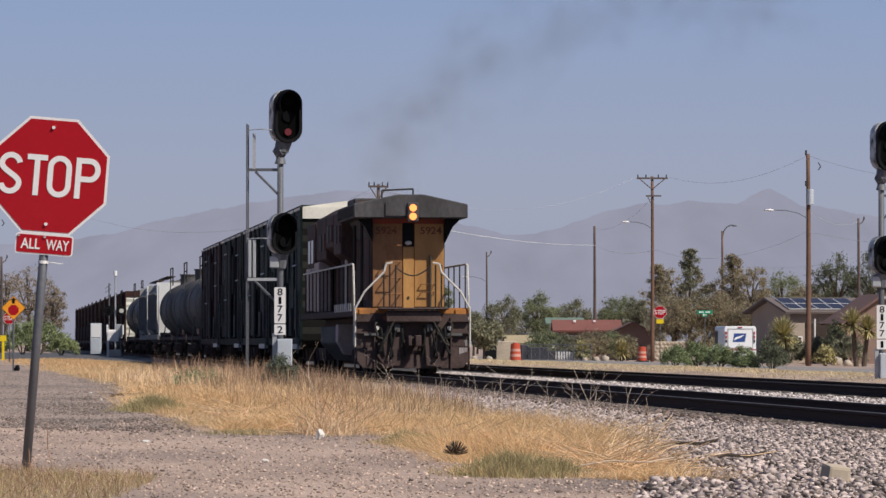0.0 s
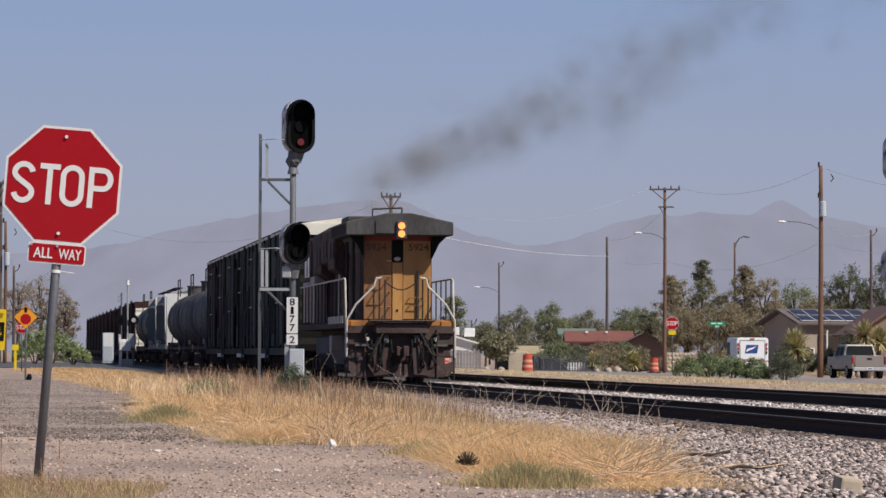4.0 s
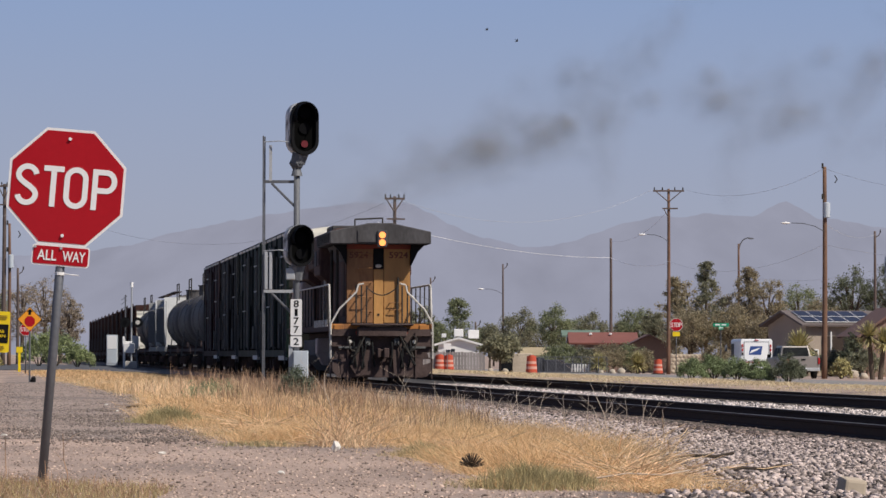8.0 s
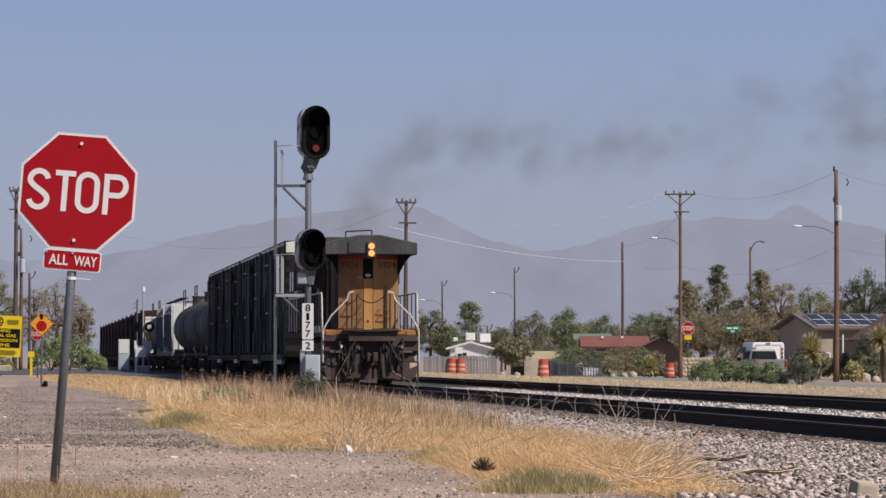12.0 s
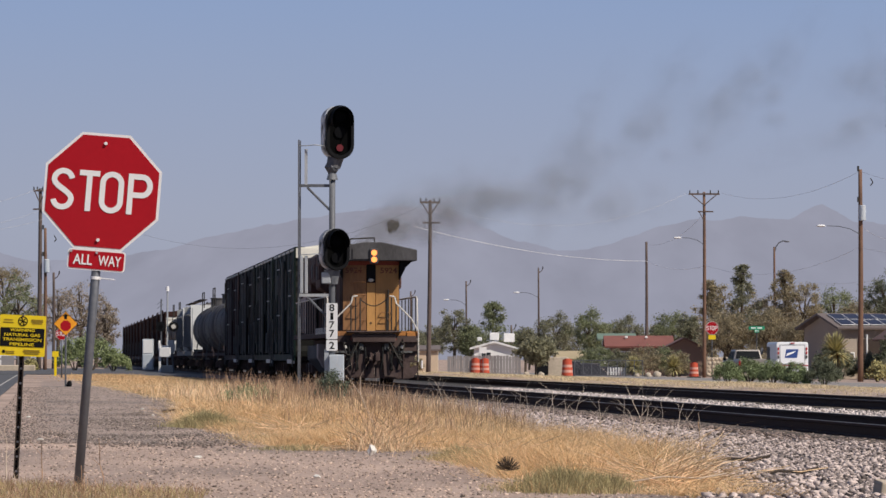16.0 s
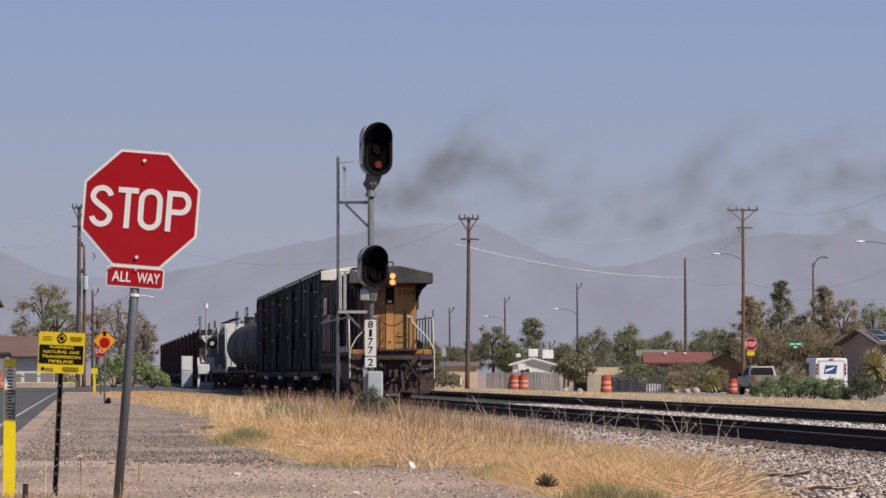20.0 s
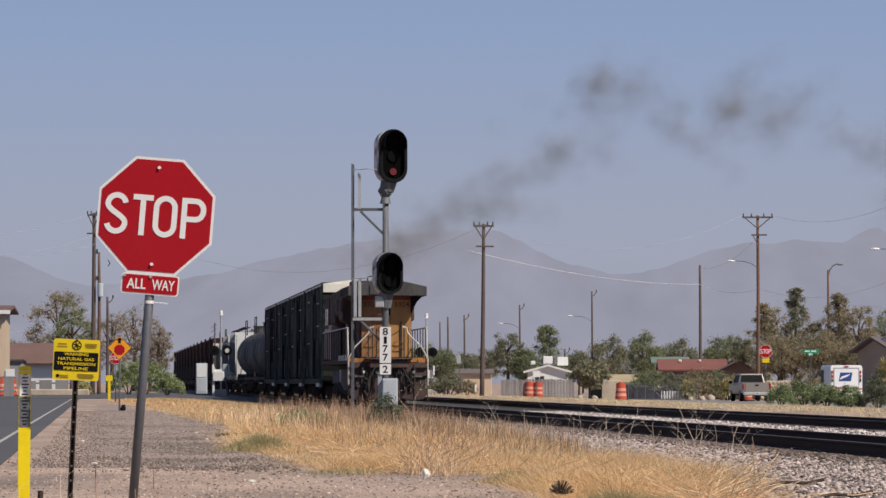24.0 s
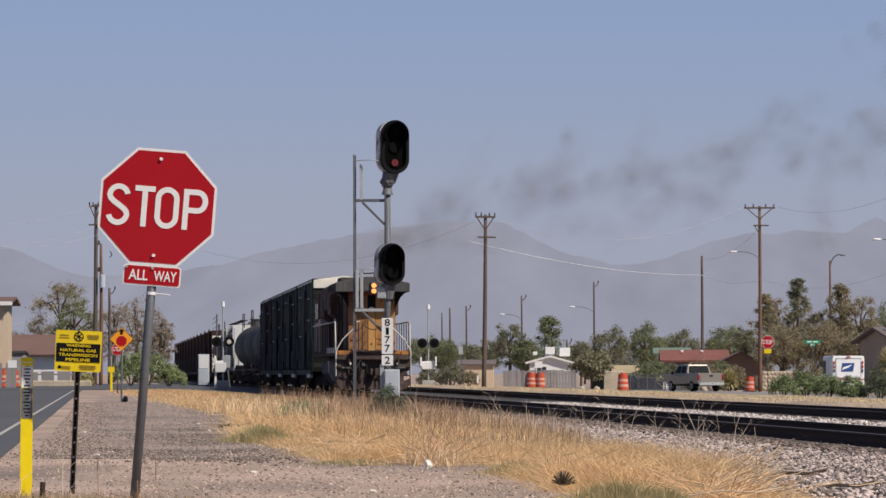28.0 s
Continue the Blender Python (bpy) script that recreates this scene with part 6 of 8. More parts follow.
def board_fence(x0, y0, x1, y1, z, h, label, material, step=0.2):
    g = thing("fence", pose(x0, y0, z), label, "fence")
    n = int(math.hypot(x1 - x0, y1 - y0) / step)
    me = None
    dx, dy = (x1 - x0) / n, (y1 - y0) / n
    for i in range(n):
        if me is None:
            bm = bmesh.new()
            box(bm, (0, 0, 0), (step * 0.94, 0.04, h))
            me = bpy.data.meshes.new("board")
            bm.to_mesh(me)
            bm.free()
            me.materials.append(material)
        piece("board", me, pose(dx * (i + 0.5), dy * (i + 0.5), h / 2 + random.uniform(-0.05, 0.05), 0, random.uniform(-0.8, 0.8), math.degrees(math.atan2(dy, dx))), g)
    bm = bmesh.new()
    for k in (0.25, 0.8):
        bar(bm, (0, 0.05, h * k), (x1 - x0, y1 - y0 + 0.05, h * k), 0.05, n=6)
    part("rail", bm, material, g)


board_fence(-3.18, 300.0, 1.74, 300.0, -0.22, 1.2, "weathered grey board fence", M_FENCE)
board_fence(-35.36, 300.0, -31.04, 300.0, 0.0, 0.95, "low grey panel fence beside the road", M_FENCE, 0.9)
board_fence(-31.36, 250.0, -29.78, 250.0, 0.0, 1.4, "grey metal panel fence", M_FENCE, 0.6)
lw = thing("low_wall", pose(-31.06, 280.0, 0.0), "low pale stone kerb wall", "wall")
bm = bmesh.new()
box(bm, (0, 0, 0.18), (4.6, 0.4, 0.4))
bevel(bm, 0.05)
part("wall_core", bm, M_STONEWALL, lw)

# chain-link yard: posts, top rail, dark bins and a row of pale slats
yard = thing("chain_link_fence", pose(5.80, 326.0, -0.5), "chain-link yard fence with thin steel posts", "fence")
for i in range(9):
    bm = bmesh.new()
    bar(bm, (i * 0.62, 0, 0), (i * 0.62, 0, 1.2), 0.03, n=6)
    part("post", bm, M_STEEL, yard)
for z in (0.08, 1.18):
    bm = bmesh.new()
    bar(bm, (0, 0, z), (4.96, 0, z), 0.025, n=6)
    part("rail", bm, M_STEEL, yard)
bm = bmesh.new()
for i in range(17):
    for s in (-1, 1):
        x = i * 0.3
        bar(bm, (min(4.96, max(0, x)), 0, 0.1), (min(4.96, max(0, x + s * 0.9)), 0, 1.15), 0.005, n=3, caps=False)
tagged(part("mesh_wire", bm, M_STEEL, yard), kind="stuff")
g = thing("picket_panel", pose(8.3, 328, -0.5), "short white picket panel in the yard", "fence")
for i in range(7):
    bm = bmesh.new()
    box(bm, (i * 0.194, 0, 0.36), (0.11, 0.04, 0.6), pose(0, 0, 0, 0, random.uniform(-6, 6)))
    bevel(bm, 0.01)
    part("picket", bm, M_WALL_WHITE, g)
bm = bmesh.new()
box(bm, (0.58, 0.03, 0.3), (1.3, 0.03, 0.06))
part("rail", bm, M_WALL_WHITE, g)
g = thing("block_shelter", pose(4.00, 320.0, -0.48), "rounded grey block shelter with a dark doorway", "shelter")
bm = bmesh.new()
prism(bm, [(-1.15, 0), (-1.15, 1.1), (-0.9, 1.38), (1.15, 1.42), (1.3, 1.3), (1.3, 0)], 0, 1.2)
bevel(bm, 0.05)
part("shell", bm, M_STONEWALL, g)
bm = bmesh.new()
box(bm, (-0.6, -0.02, 0.6), (0.85, 0.06, 1.15))
part("doorway", bm, M_BLACK, g, "dark doorway")
for x, w, hh in ((5.83, 1.1, 1.15), (7.01, 1.6, 1.0), (8.5, 1.5, 0.75)):
    g = thing("waste_bin", pose(x, 334, -0.53), "dark wheeled bin behind the wire fence", "bin")
    bm = bmesh.new()
    box(bm, (0, 0, hh / 2), (w, 0.7, hh))
    bevel(bm, 0.05)
    part("body", bm, mat("dark_plastic", (0.035, 0.035, 0.045), 0.6, 0, 0.2, 2, 12, 0.05), g)


# ---- road furniture and vehicles ----
def barrel(x, y, label="orange and white striped traffic barrel on a rubber base"):
    g = thing("traffic_barrel", at_ground(x, y), label, "traffic barrel", "traffic barrels")
    z = 0.08
    for i, (h, mt) in enumerate(((0.2, M_BARREL_O), (0.15, M_BARREL_W), (0.15, M_BARREL_O), (0.15, M_BARREL_W), (0.3, M_BARREL_O))):
        bm = bmesh.new()
        r = 0.34 - i * 0.014
        bar(bm, (0, 0, z), (0, 0, z + h), r, r - 0.016, n=20)
        part("band", bm, mt, g)
        z += h
    bm = bmesh.new()
    bar(bm, (0, 0, z), (0, 0, z + 0.05), 0.15, n=12)
    part("handle", bm, M_BARREL_O, g)
    bm = bmesh.new()
    bar(bm, (0, 0, 0), (0, 0, 0.08), 0.52, 0.46, n=16)
    part("base", bm, M_RUBBER, g)


for x, y in ((4.17, 258.0), (14.04, 316.0), (-1.29, 300.0), (-0.68, 300.0), (-31.21, 255.0), (-30.63, 255.0)):
    barrel(x, y)
for p, lab in (((-0.78, 296.0, 0.24), "white sheet sign above the barrels"), ((-30.10, 250.0, 0.24), "white sheet sign beside the road barrels")):
    g = thing("work_sign", pose(*p), lab, "sign")
    bm = bmesh.new()
    bar(bm, (0, 0, -0.5), (0, 0, 1.2), 0.025, n=6)
    part("post", bm, M_STEEL, g)
    face("board", plate(0.5, 0.42), -0.03, 0.01, M_WHITE_SIGN, g, pose(0, 0, 1.12))
stop_sign(pose(*(15.12, 312.0, -0.26)), 0, "distant stop sign with a yellow plaque by a wooden pole", "yellow", 0.88, 3.2)
g = thing("street_name_sign", pose(*(17.53, 300.0, 0.12)), "green street name blades on a post", "street sign")
bm = bmesh.new()
bar(bm, (0, 0, 0), (0, 0, 2.6), 0.03, n=8)
part("post", bm, M_STEEL, g)
for i, (z, t) in enumerate(((2.75, 0), (2.55, 70))):
    f_ = face("blade", plate(1.05, 0.24), -0.01, 0.02, M_GREEN_SIGN, g, pose(0, 0, z, 0, 0, t), "green name blade")
    for k in (-0.22, 0.2):
        bm = bmesh.new()
        box(bm, (k, -0.014, 0), (0.32, 0.006, 0.09))
        part("print_bar", bm, M_WHITE_SIGN, f_)
g = thing("small_road_sign", pose(*(-6.18, 320.0, -0.05)) @ pose(0, 0, 0, 0, -5), "small grey sign on a leaning post", "road sign")
bm = bmesh.new()
bar(bm, (0, 0, -0.1), (0, 0, 2.8), 0.035, n=6)
part("post", bm, M_STEEL, g)
face("board", plate(0.32, 0.6), -0.05, 0.01, M_ALU, g, pose(0, 0, 2.5))
g = thing("white_post", pose(*(-5.21, 320.0, 0.11)), "short white plastic marker post", "marker post")
bm = bmesh.new()
bar(bm, (0, 0, 0), (0, 0, 0.55), 0.07, n=8)
part("post", bm, M_WHITE_SIGN, g)


def wheel(parent, x, y, r, w=0.24):
    bm = bmesh.new()
    bar(bm, (-w / 2, 0, 0), (w / 2, 0, 0), r, n=24)
    bevel(bm, 0.03)
    t = part("wheel", bm, M_RUBBER, parent, "black rubber tyre")
    t.location = (x, y, r)
    bm = bmesh.new()
    s = 1 if x > 0 else -1
    bar(bm, (s * (w / 2 - 0.02), 0, 0), (s * (w / 2 + 0.015), 0, 0), r * 0.58, n=14)
    rim = part("rim", bm, M_ALU, t)
    for k in range(5):
        bm = bmesh.new()
        box(bm, (s * (w / 2 + 0.02), 0.28 * r * math.cos(k * 1.2566), 0.28 * r * math.sin(k * 1.2566)), (0.02, 0.07, 0.07))
        part("spoke_gap", bm, M_BLACK, t)
    return t


def mail_van(m):
    """A boxy white delivery van; its rear is at local y = 0 and faces -y."""
    g = thing("delivery_van", m, "boxy white postal delivery van with a blue emblem", "van")
    bm = bmesh.new()
    prism(bm, [(-0.98, 0.35), (-0.98, 2.05), (-0.9, 2.16), (0.9, 2.16), (0.98, 2.05), (0.98, 0.35)], 0, 3.2)
    bevel(bm, 0.03)
    part("cargo_body", bm, M_MAIL_WHITE, g)
    bm = bmesh.new()
    prism(bm, [(-0.95, 0.4), (-0.95, 1.1), (0.95, 1.1), (0.95, 0.4)], 3.2, 4.4)
    bevel(bm, 0.08, 2)
    part("bonnet", bm, M_MAIL_WHITE, g)
    bm = bmesh.new()
    box(bm, (0, 3.22, 1.6), (1.7, 0.04, 0.8))
    part("windscreen", bm, M_GLASS_DARK, g)
    bm = bmesh.new()
    box(bm, (-0.99, 2.6, 1.5), (0.03, 0.85, 0.8))
    part("side_window", bm, M_GLASS_DARK, g)
    bm = bmesh.new()
    box(bm, (0.0, -0.012, 1.45), (1.5, 0.02, 1.05))
    bevel(bm, 0.008)
    d = part("roller_door", bm, M_MAIL_WHITE, g)
    for z in (0.94, 2.0):
        bm = bmesh.new()
        box(bm, (0, -0.026, z), (1.56, 0.016, 0.025))
        part("door_edge", bm, M_STEEL, d)
    for x in (-0.76, 0.76):
        bm = bmesh.new()
        box(bm, (x, -0.026, 1.45), (0.02, 0.016, 1.06))
        part("door_edge", bm, M_STEEL, d)
    face("emblem", [(-0.42, -0.24), (-0.33, 0.24), (0.42, 0.24), (0.33, -0.24)], -0.034, 0.008, M_BLUE, d, pose(-0.05, 0, 1.52), "blue slanted emblem")
    face("emblem_sweep", [(-0.36, -0.16), (-0.26, 0.02), (0.3, 0.16), (0.08, 0.0), (-0.1, -0.06)], -0.042, 0.006, M_MAIL_WHITE, d, pose(-0.05, 0, 1.52))
    bm = bmesh.new()
    box(bm, (0, -0.02, 0.86), (1.96, 0.02, 0.04))
    part("stripe", bm, M_RED_SIGN, g, "thin red stripe")
    for s in (-1, 1):
        for k, z in enumerate((1.78, 1.55, 1.33)):
            bm = bmesh.new()
            box(bm, (s * 0.87, -0.03, z), (0.09, 0.05, 0.16))
            bevel(bm, 0.01)
            part("tail_light", bm, M_RED_LAMP if k < 2 else M_HANDRAIL_D, g)
        for y in (0.75, 3.6):
            wheel(g, s * 0.86, y, 0.34, 0.2)
        bm = bmesh.new()
        pipe(bm, [(s * 0.98, 3.1, 1.6), (s * 1.25, 3.25, 1.75)], 0.02)
        box(bm, (s * 1.28, 3.25, 1.65), (0.16, 0.08, 0.36))
        part("mirror", bm, M_STEEL, g)
    bm = bmesh.new()
    box(bm, (0, -0.08, 0.45), (1.9, 0.16, 0.16))
    bevel(bm, 0.02)
    part("bumper", bm, M_STEEL, g)
    bm = bmesh.new()
    box(bm, (0.0, -0.03, 2.1), (0.24, 0.05, 0.06))
    part("top_light", bm, M_RED_LAMP, g)
    return g


mail_van(pose(*(18.05, 272.0, 21.64)[:2], -0.53, 0, 0, 7) @ Matrix.Diagonal((1, 1, 1.09, 1)))


def pickup(m):
    """A crew pickup: rear at local y = 0 facing -y."""
    g = thing("pickup_truck", m, "dusty silver-beige pickup truck driving slowly", "pickup truck")
    w = 0.98
    bm = bmesh.new()
    prism(bm, [(-w, 0.55), (-w, 1.15), (-w + 0.06, 1.28), (-w + 0.14, 1.28), (-w + 0.14, 0.8), (w - 0.14, 0.8), (w - 0.14, 1.28), (w - 0.06, 1.28), (w, 1.15), (w, 0.55)], 0.08, 2.0)
    bevel(bm, 0.015)
    part("cargo_bed", bm, M_TRUCK, g)
    bm = bmesh.new()
    box(bm, (0, 0.06, 0.93), (1.62, 0.09, 0.66))
    bevel(bm, 0.03)
    tg = part("tailgate", bm, M_TRUCK, g)
    bm = bmesh.new()
    box(bm, (0, 0.0, 1.08), (0.24, 0.03, 0.09))
    part("handle", bm, M_BLACK, tg)
    bm = bmesh.new()
    a = [(-w, 0.5), (-w, 1.2), (w, 1.2), (w, 0.5)]
    prism(bm, a, 2.0, 5.6)
    bevel(bm, 0.09, 2)
    part("body", bm, M_TRUCK, g)
    bm = bmesh.new()
    lo = [bm.verts.new(p) for p in ((-0.93, 2.05, 1.18), (0.93, 2.05, 1.18), (0.93, 4.5, 1.18), (-0.93, 4.5, 1.18))]
    hi = [bm.verts.new(p) for p in ((-0.76, 2.25, 1.86), (0.76, 2.25, 1.86), (0.76, 3.75, 1.86), (-0.76, 3.75, 1.86))]
    bm.faces.new(lo)
    bm.faces.new(hi)
    for i in range(4):
        bm.faces.new((lo[i], lo[(i + 1) % 4], hi[(i + 1) % 4], hi[i]))
    bmesh.ops.recalc_face_normals(bm, faces=bm.faces[:])
    bevel(bm, 0.06, 2)
    part("cab", bm, M_TRUCK, g)
    bm = bmesh.new()
    v = [bm.verts.new(p) for p in ((-0.78, 2.035, 1.3), (0.78, 2.035, 1.3), (0.69, 2.165, 1.77), (-0.69, 2.165, 1.77))]
    bm.faces.new(v)
    bmesh.ops.solidify(bm, geom=bm.faces[:], thickness=0.02)
    part("rear_window", bm, M_GLASS_DARK, g, "dark tinted rear window")
    for s in (-1, 1):
        for y0, y1, t0, t1 in ((2.25, 3.05, 2.35, 3.05), (3.15, 4.2, 3.15, 3.72)):
            bm = bmesh.new()
            v = [bm.verts.new(p) for p in ((s * 0.92, y0, 1.26), (s * 0.92, y1, 1.26), (s * 0.815, t1, 1.75), (s * 0.815, t0, 1.75))]
            bm.faces.new(v)
            bmesh.ops.solidify(bm, geom=bm.faces[:], thickness=0.03)
            part("side_window", bm, M_GLASS_DARK, g)
        bm = bmesh.new()
        box(bm, (s * 0.91, 0.05, 1.0), (0.11, 0.1, 0.36))
        bevel(bm, 0.02)
        part("tail_light", bm, M_RED_LAMP, g, "red tail light")
        bm = bmesh.new()
        box(bm, (s * 1.12, 4.1, 1.28), (0.22, 0.1, 0.2))
        bevel(bm, 0.03)
        part("door_mirror", bm, M_BLACK, g)
        bm = bmesh.new()
        box(bm, (s * (w + 0.01), 3.1, 1.05), (0.02, 0.18, 0.04))
        part("door_handle", bm, M_BLACK, g)
    bm = bmesh.new()
    box(bm, (0, -0.06, 0.52), (1.86, 0.16, 0.2))
    bevel(bm, 0.03)
    bp = part("rear_bumper", bm, M_ALU, g, "pale chrome rear bumper")
    bm = bmesh.new()
    box(bm, (0, -0.145, 0.54), (0.32, 0.012, 0.14))
    part("licence_plate", bm, M_WHITE_SIGN, bp, "white plate with a plain dark bar")
    bm = bmesh.new()
    box(bm, (0, -0.155, 0.54), (0.24, 0.006, 0.06))
    part("print_bar", bm, M_BLUE, bp)
    bm = bmesh.new()
    box(bm, (0, 2.8, 0.48), (1.5, 5.2, 0.18))
    part("chassis", bm, M_BLACK, g)
    return g, [wheel(g, s * 0.86, y, 0.38, 0.26) for s in (-1, 1) for y in (1.15, 4.7)]


PICKUP, PICKUP_WHEELS = pickup(pose(30, 235, -0.5))


def bird(m):
    g = thing("bird", m, "small dark bird in flight", "bird", "birds in flight")
    bm = bmesh.new()
    ball(bm, (0, 0, 0), (0.04, 0.11, 0.035), 2)
    part("body", bm, M_BIRD, g, "", True)
    wings = []
    for s in (-1, 1):
        bm = bmesh.new()
        a = [bm.verts.new(p) for p in ((0, 0.06, 0), (s * 0.11, 0.07, 0.0), (s * 0.25, -0.03, 0), (s * 0.1, -0.03, 0), (0, -0.05, 0))]
        bm.faces.new(a)
        bmesh.ops.solidify(bm, geom=bm.faces[:], thickness=0.015)
        wings.append((part("wing", bm, M_BIRD, g), s))
    bm = bmesh.new()
    prism(bm, [(-0.02, -0.005), (-0.02, 0.005), (0.02, 0.005), (0.02, -0.005)], -0.2, -0.08)
    part("tail", bm, M_BIRD, g)
    return g, wings


BIRDS = [bird(pose(-40, 300, 60)) for i in range(2)]


# ---- trees and shrubs ----
def leaf_cloud(centres, radii, per, size, rng, flat=0.8):
    """Leaves as small four-cornered blades spread over clumps."""
    c = np.repeat(centres, per, 0)
    r = np.repeat(radii, per)[:, None]
    d = rng.normal(size=c.shape)
    d /= np.linalg.norm(d, axis=1)[:, None]
    p = c + d * r * np.abs(rng.normal(size=(len(c), 1))).clip(0, 1.6) * 0.75 * (1, 1, flat)
    u = rng.normal(size=c.shape)
    u /= np.linalg.norm(u, axis=1)[:, None]
    w = np.cross(u, rng.normal(size=c.shape))
    w /= np.linalg.norm(w, axis=1)[:, None]
    s = size * rng.uniform(0.6, 1.4, (len(c), 1))
    v = np.stack([p - u * s, p + w * s * 0.45, p + u * s, p - w * s * 0.45], 1).reshape(-1, 3)
    f = np.arange(len(v)).reshape(-1, 4)
    return v, f


def tree(x, y, top, w, leaf, style, label, seed, clumps=60, per=45, size=0.16, name="tree", base=None):
    rng = np.random.RandomState(seed)
    z0 = ground_z(x, y) if base is None else base
    h = top - z0
    g = thing(name, pose(x, y, z0), label, "tree" if name == "tree" else "shrub")
    bm = bmesh.new()
    cs, rs = [], []
    r0 = max(0.05, h * 0.022)
    if style == "pine":
        bar(bm, (0, 0, -0.2), (0, 0, h * 0.9), r0, r0 * 0.3, 8)
        for i in range(clumps):
            t = rng.rand() ** 0.75
            rad = (w / 2) * (1 - t) ** 0.55 * (0.75 + 0.25 * math.sin(9 * t + seed)) + 0.25
            a = rng.rand() * 6.283
            k = rad * rng.uniform(0.15, 1.1)
            cs.append((k * math.cos(a), k * math.sin(a), h * (0.22 + 0.76 * t)))
            rs.append(w * 0.11 * (1.2 - t) + 0.16)
    elif style == "shrub":
        for i in range(clumps):
            a, k = rng.rand() * 6.283, math.sqrt(rng.rand())
            e = math.sqrt(max(0, 1 - k * k))
            cs.append((w / 2 * k * math.cos(a) * 0.9, w / 2 * k * math.sin(a) * 0.9, h * (0.12 + 0.78 * e * rng.uniform(0.35, 1))))
            rs.append(w * 0.1 + 0.05)
        for i in range(7):
            a = i * 0.9
            bar(bm, (0.04 * math.cos(a), 0.04 * math.sin(a), -0.05), (w * 0.3 * math.cos(a), w * 0.3 * math.sin(a), h * 0.6), 0.03, 0.012, 6)
    else:
        low = 0.3 if style == "round" else 0.22
        bar(bm, (0, 0, -0.2), (0.05, 0, h * 0.4), r0 * 1.3, r0, 8)
        for i in range(clumps):
            d = rng.normal(size=3)
            d /= np.linalg.norm(d)
            k = rng.uniform(0.35, 1) ** 0.5
            if style == "sparse" and rng.rand() < 0.2:
                k *= 1.15
            lob = 1 + 0.28 * noise.noise(Vector((d[0] * 1.7 + seed, d[1] * 1.7, d[2] * 1.7)))
            cs.append((d[0] * w / 2 * k * lob * 0.85, d[1] * w / 2 * k * 0.85, h * (low + (1 - low) * 0.5) + d[2] * h * (1 - low) * 0.46 * k * lob))
            rs.append(w * (0.1 if style == "round" else 0.075) + 0.1)
    cs, rs = np.array(cs), np.array(rs)
    if style != "shrub":
        for c in cs[::max(1, len(cs) // 14)]:
            s = Vector((0, 0, h * (0.3 + 0.35 * rng.rand()) if style != "pine" else max(0.3, c[2] - 0.4)))
            m = s.lerp(Vector(c), 0.55) + Vector((0, 0, 0.08 * h * (style != "pine")))
            bar(bm, s, m, r0 * 0.5, r0 * 0.3, 6, False)
            bar(bm, m, c, r0 * 0.3, r0 * 0.08, 6, False)
    part("trunk", bm, M_BARK, g)
    v, f = leaf_cloud(cs, rs, per, size, rng, 0.85)
    v[:, 2] = np.maximum(v[:, 2], 0.02)
    c = new("crown", mesh_np("crown", v, f, leaf))
    c.parent = g
    return g


def yucca(x, y, z, r, label, heads=1, stem=0.4):
    g = thing("yucca", pose(x, y, z), label, "yucca")
    rng = np.random.RandomState(int(abs(x) * 10))
    for k in range(heads):
        ox = (k - (heads - 1) / 2) * r * 0.9
        sh = stem * (1 - 0.15 * k)
        bm = bmesh.new()
        bar(bm, (ox * 0.5, 0, -0.1), (ox, 0, sh + 0.1), r * 0.16, r * 0.13, 8)
        part("stem", bm, M_BARK, g)
        v, f = [], []
        for i in range(260):
            a, e = rng.rand() * 6.283, rng.uniform(-0.7, 1.5)
            d = np.array([math.cos(a) * math.cos(e), math.sin(a) * math.cos(e), math.sin(e)])
            s = np.array([-math.sin(a), math.cos(a), 0]) * r * 0.05
            L = r * rng.uniform(0.8, 1.1)
            b = np.array([ox, 0, sh]) + d * r * 0.1
            n = len(v)
            v += [b - s, b + s, b + d * L * 0.6 + s * 0.8, b + d * L + (0, 0, -0.05 * r), b + d * L * 0.6 - s * 0.8]
            f += [(n, n + 1, n + 2), (n, n + 2, n + 4), (n + 4, n + 2, n + 3)]
        o = new("leaf_rosette", mesh_np("leaf_rosette", v, f, M_YUCCA))
        o.parent = g


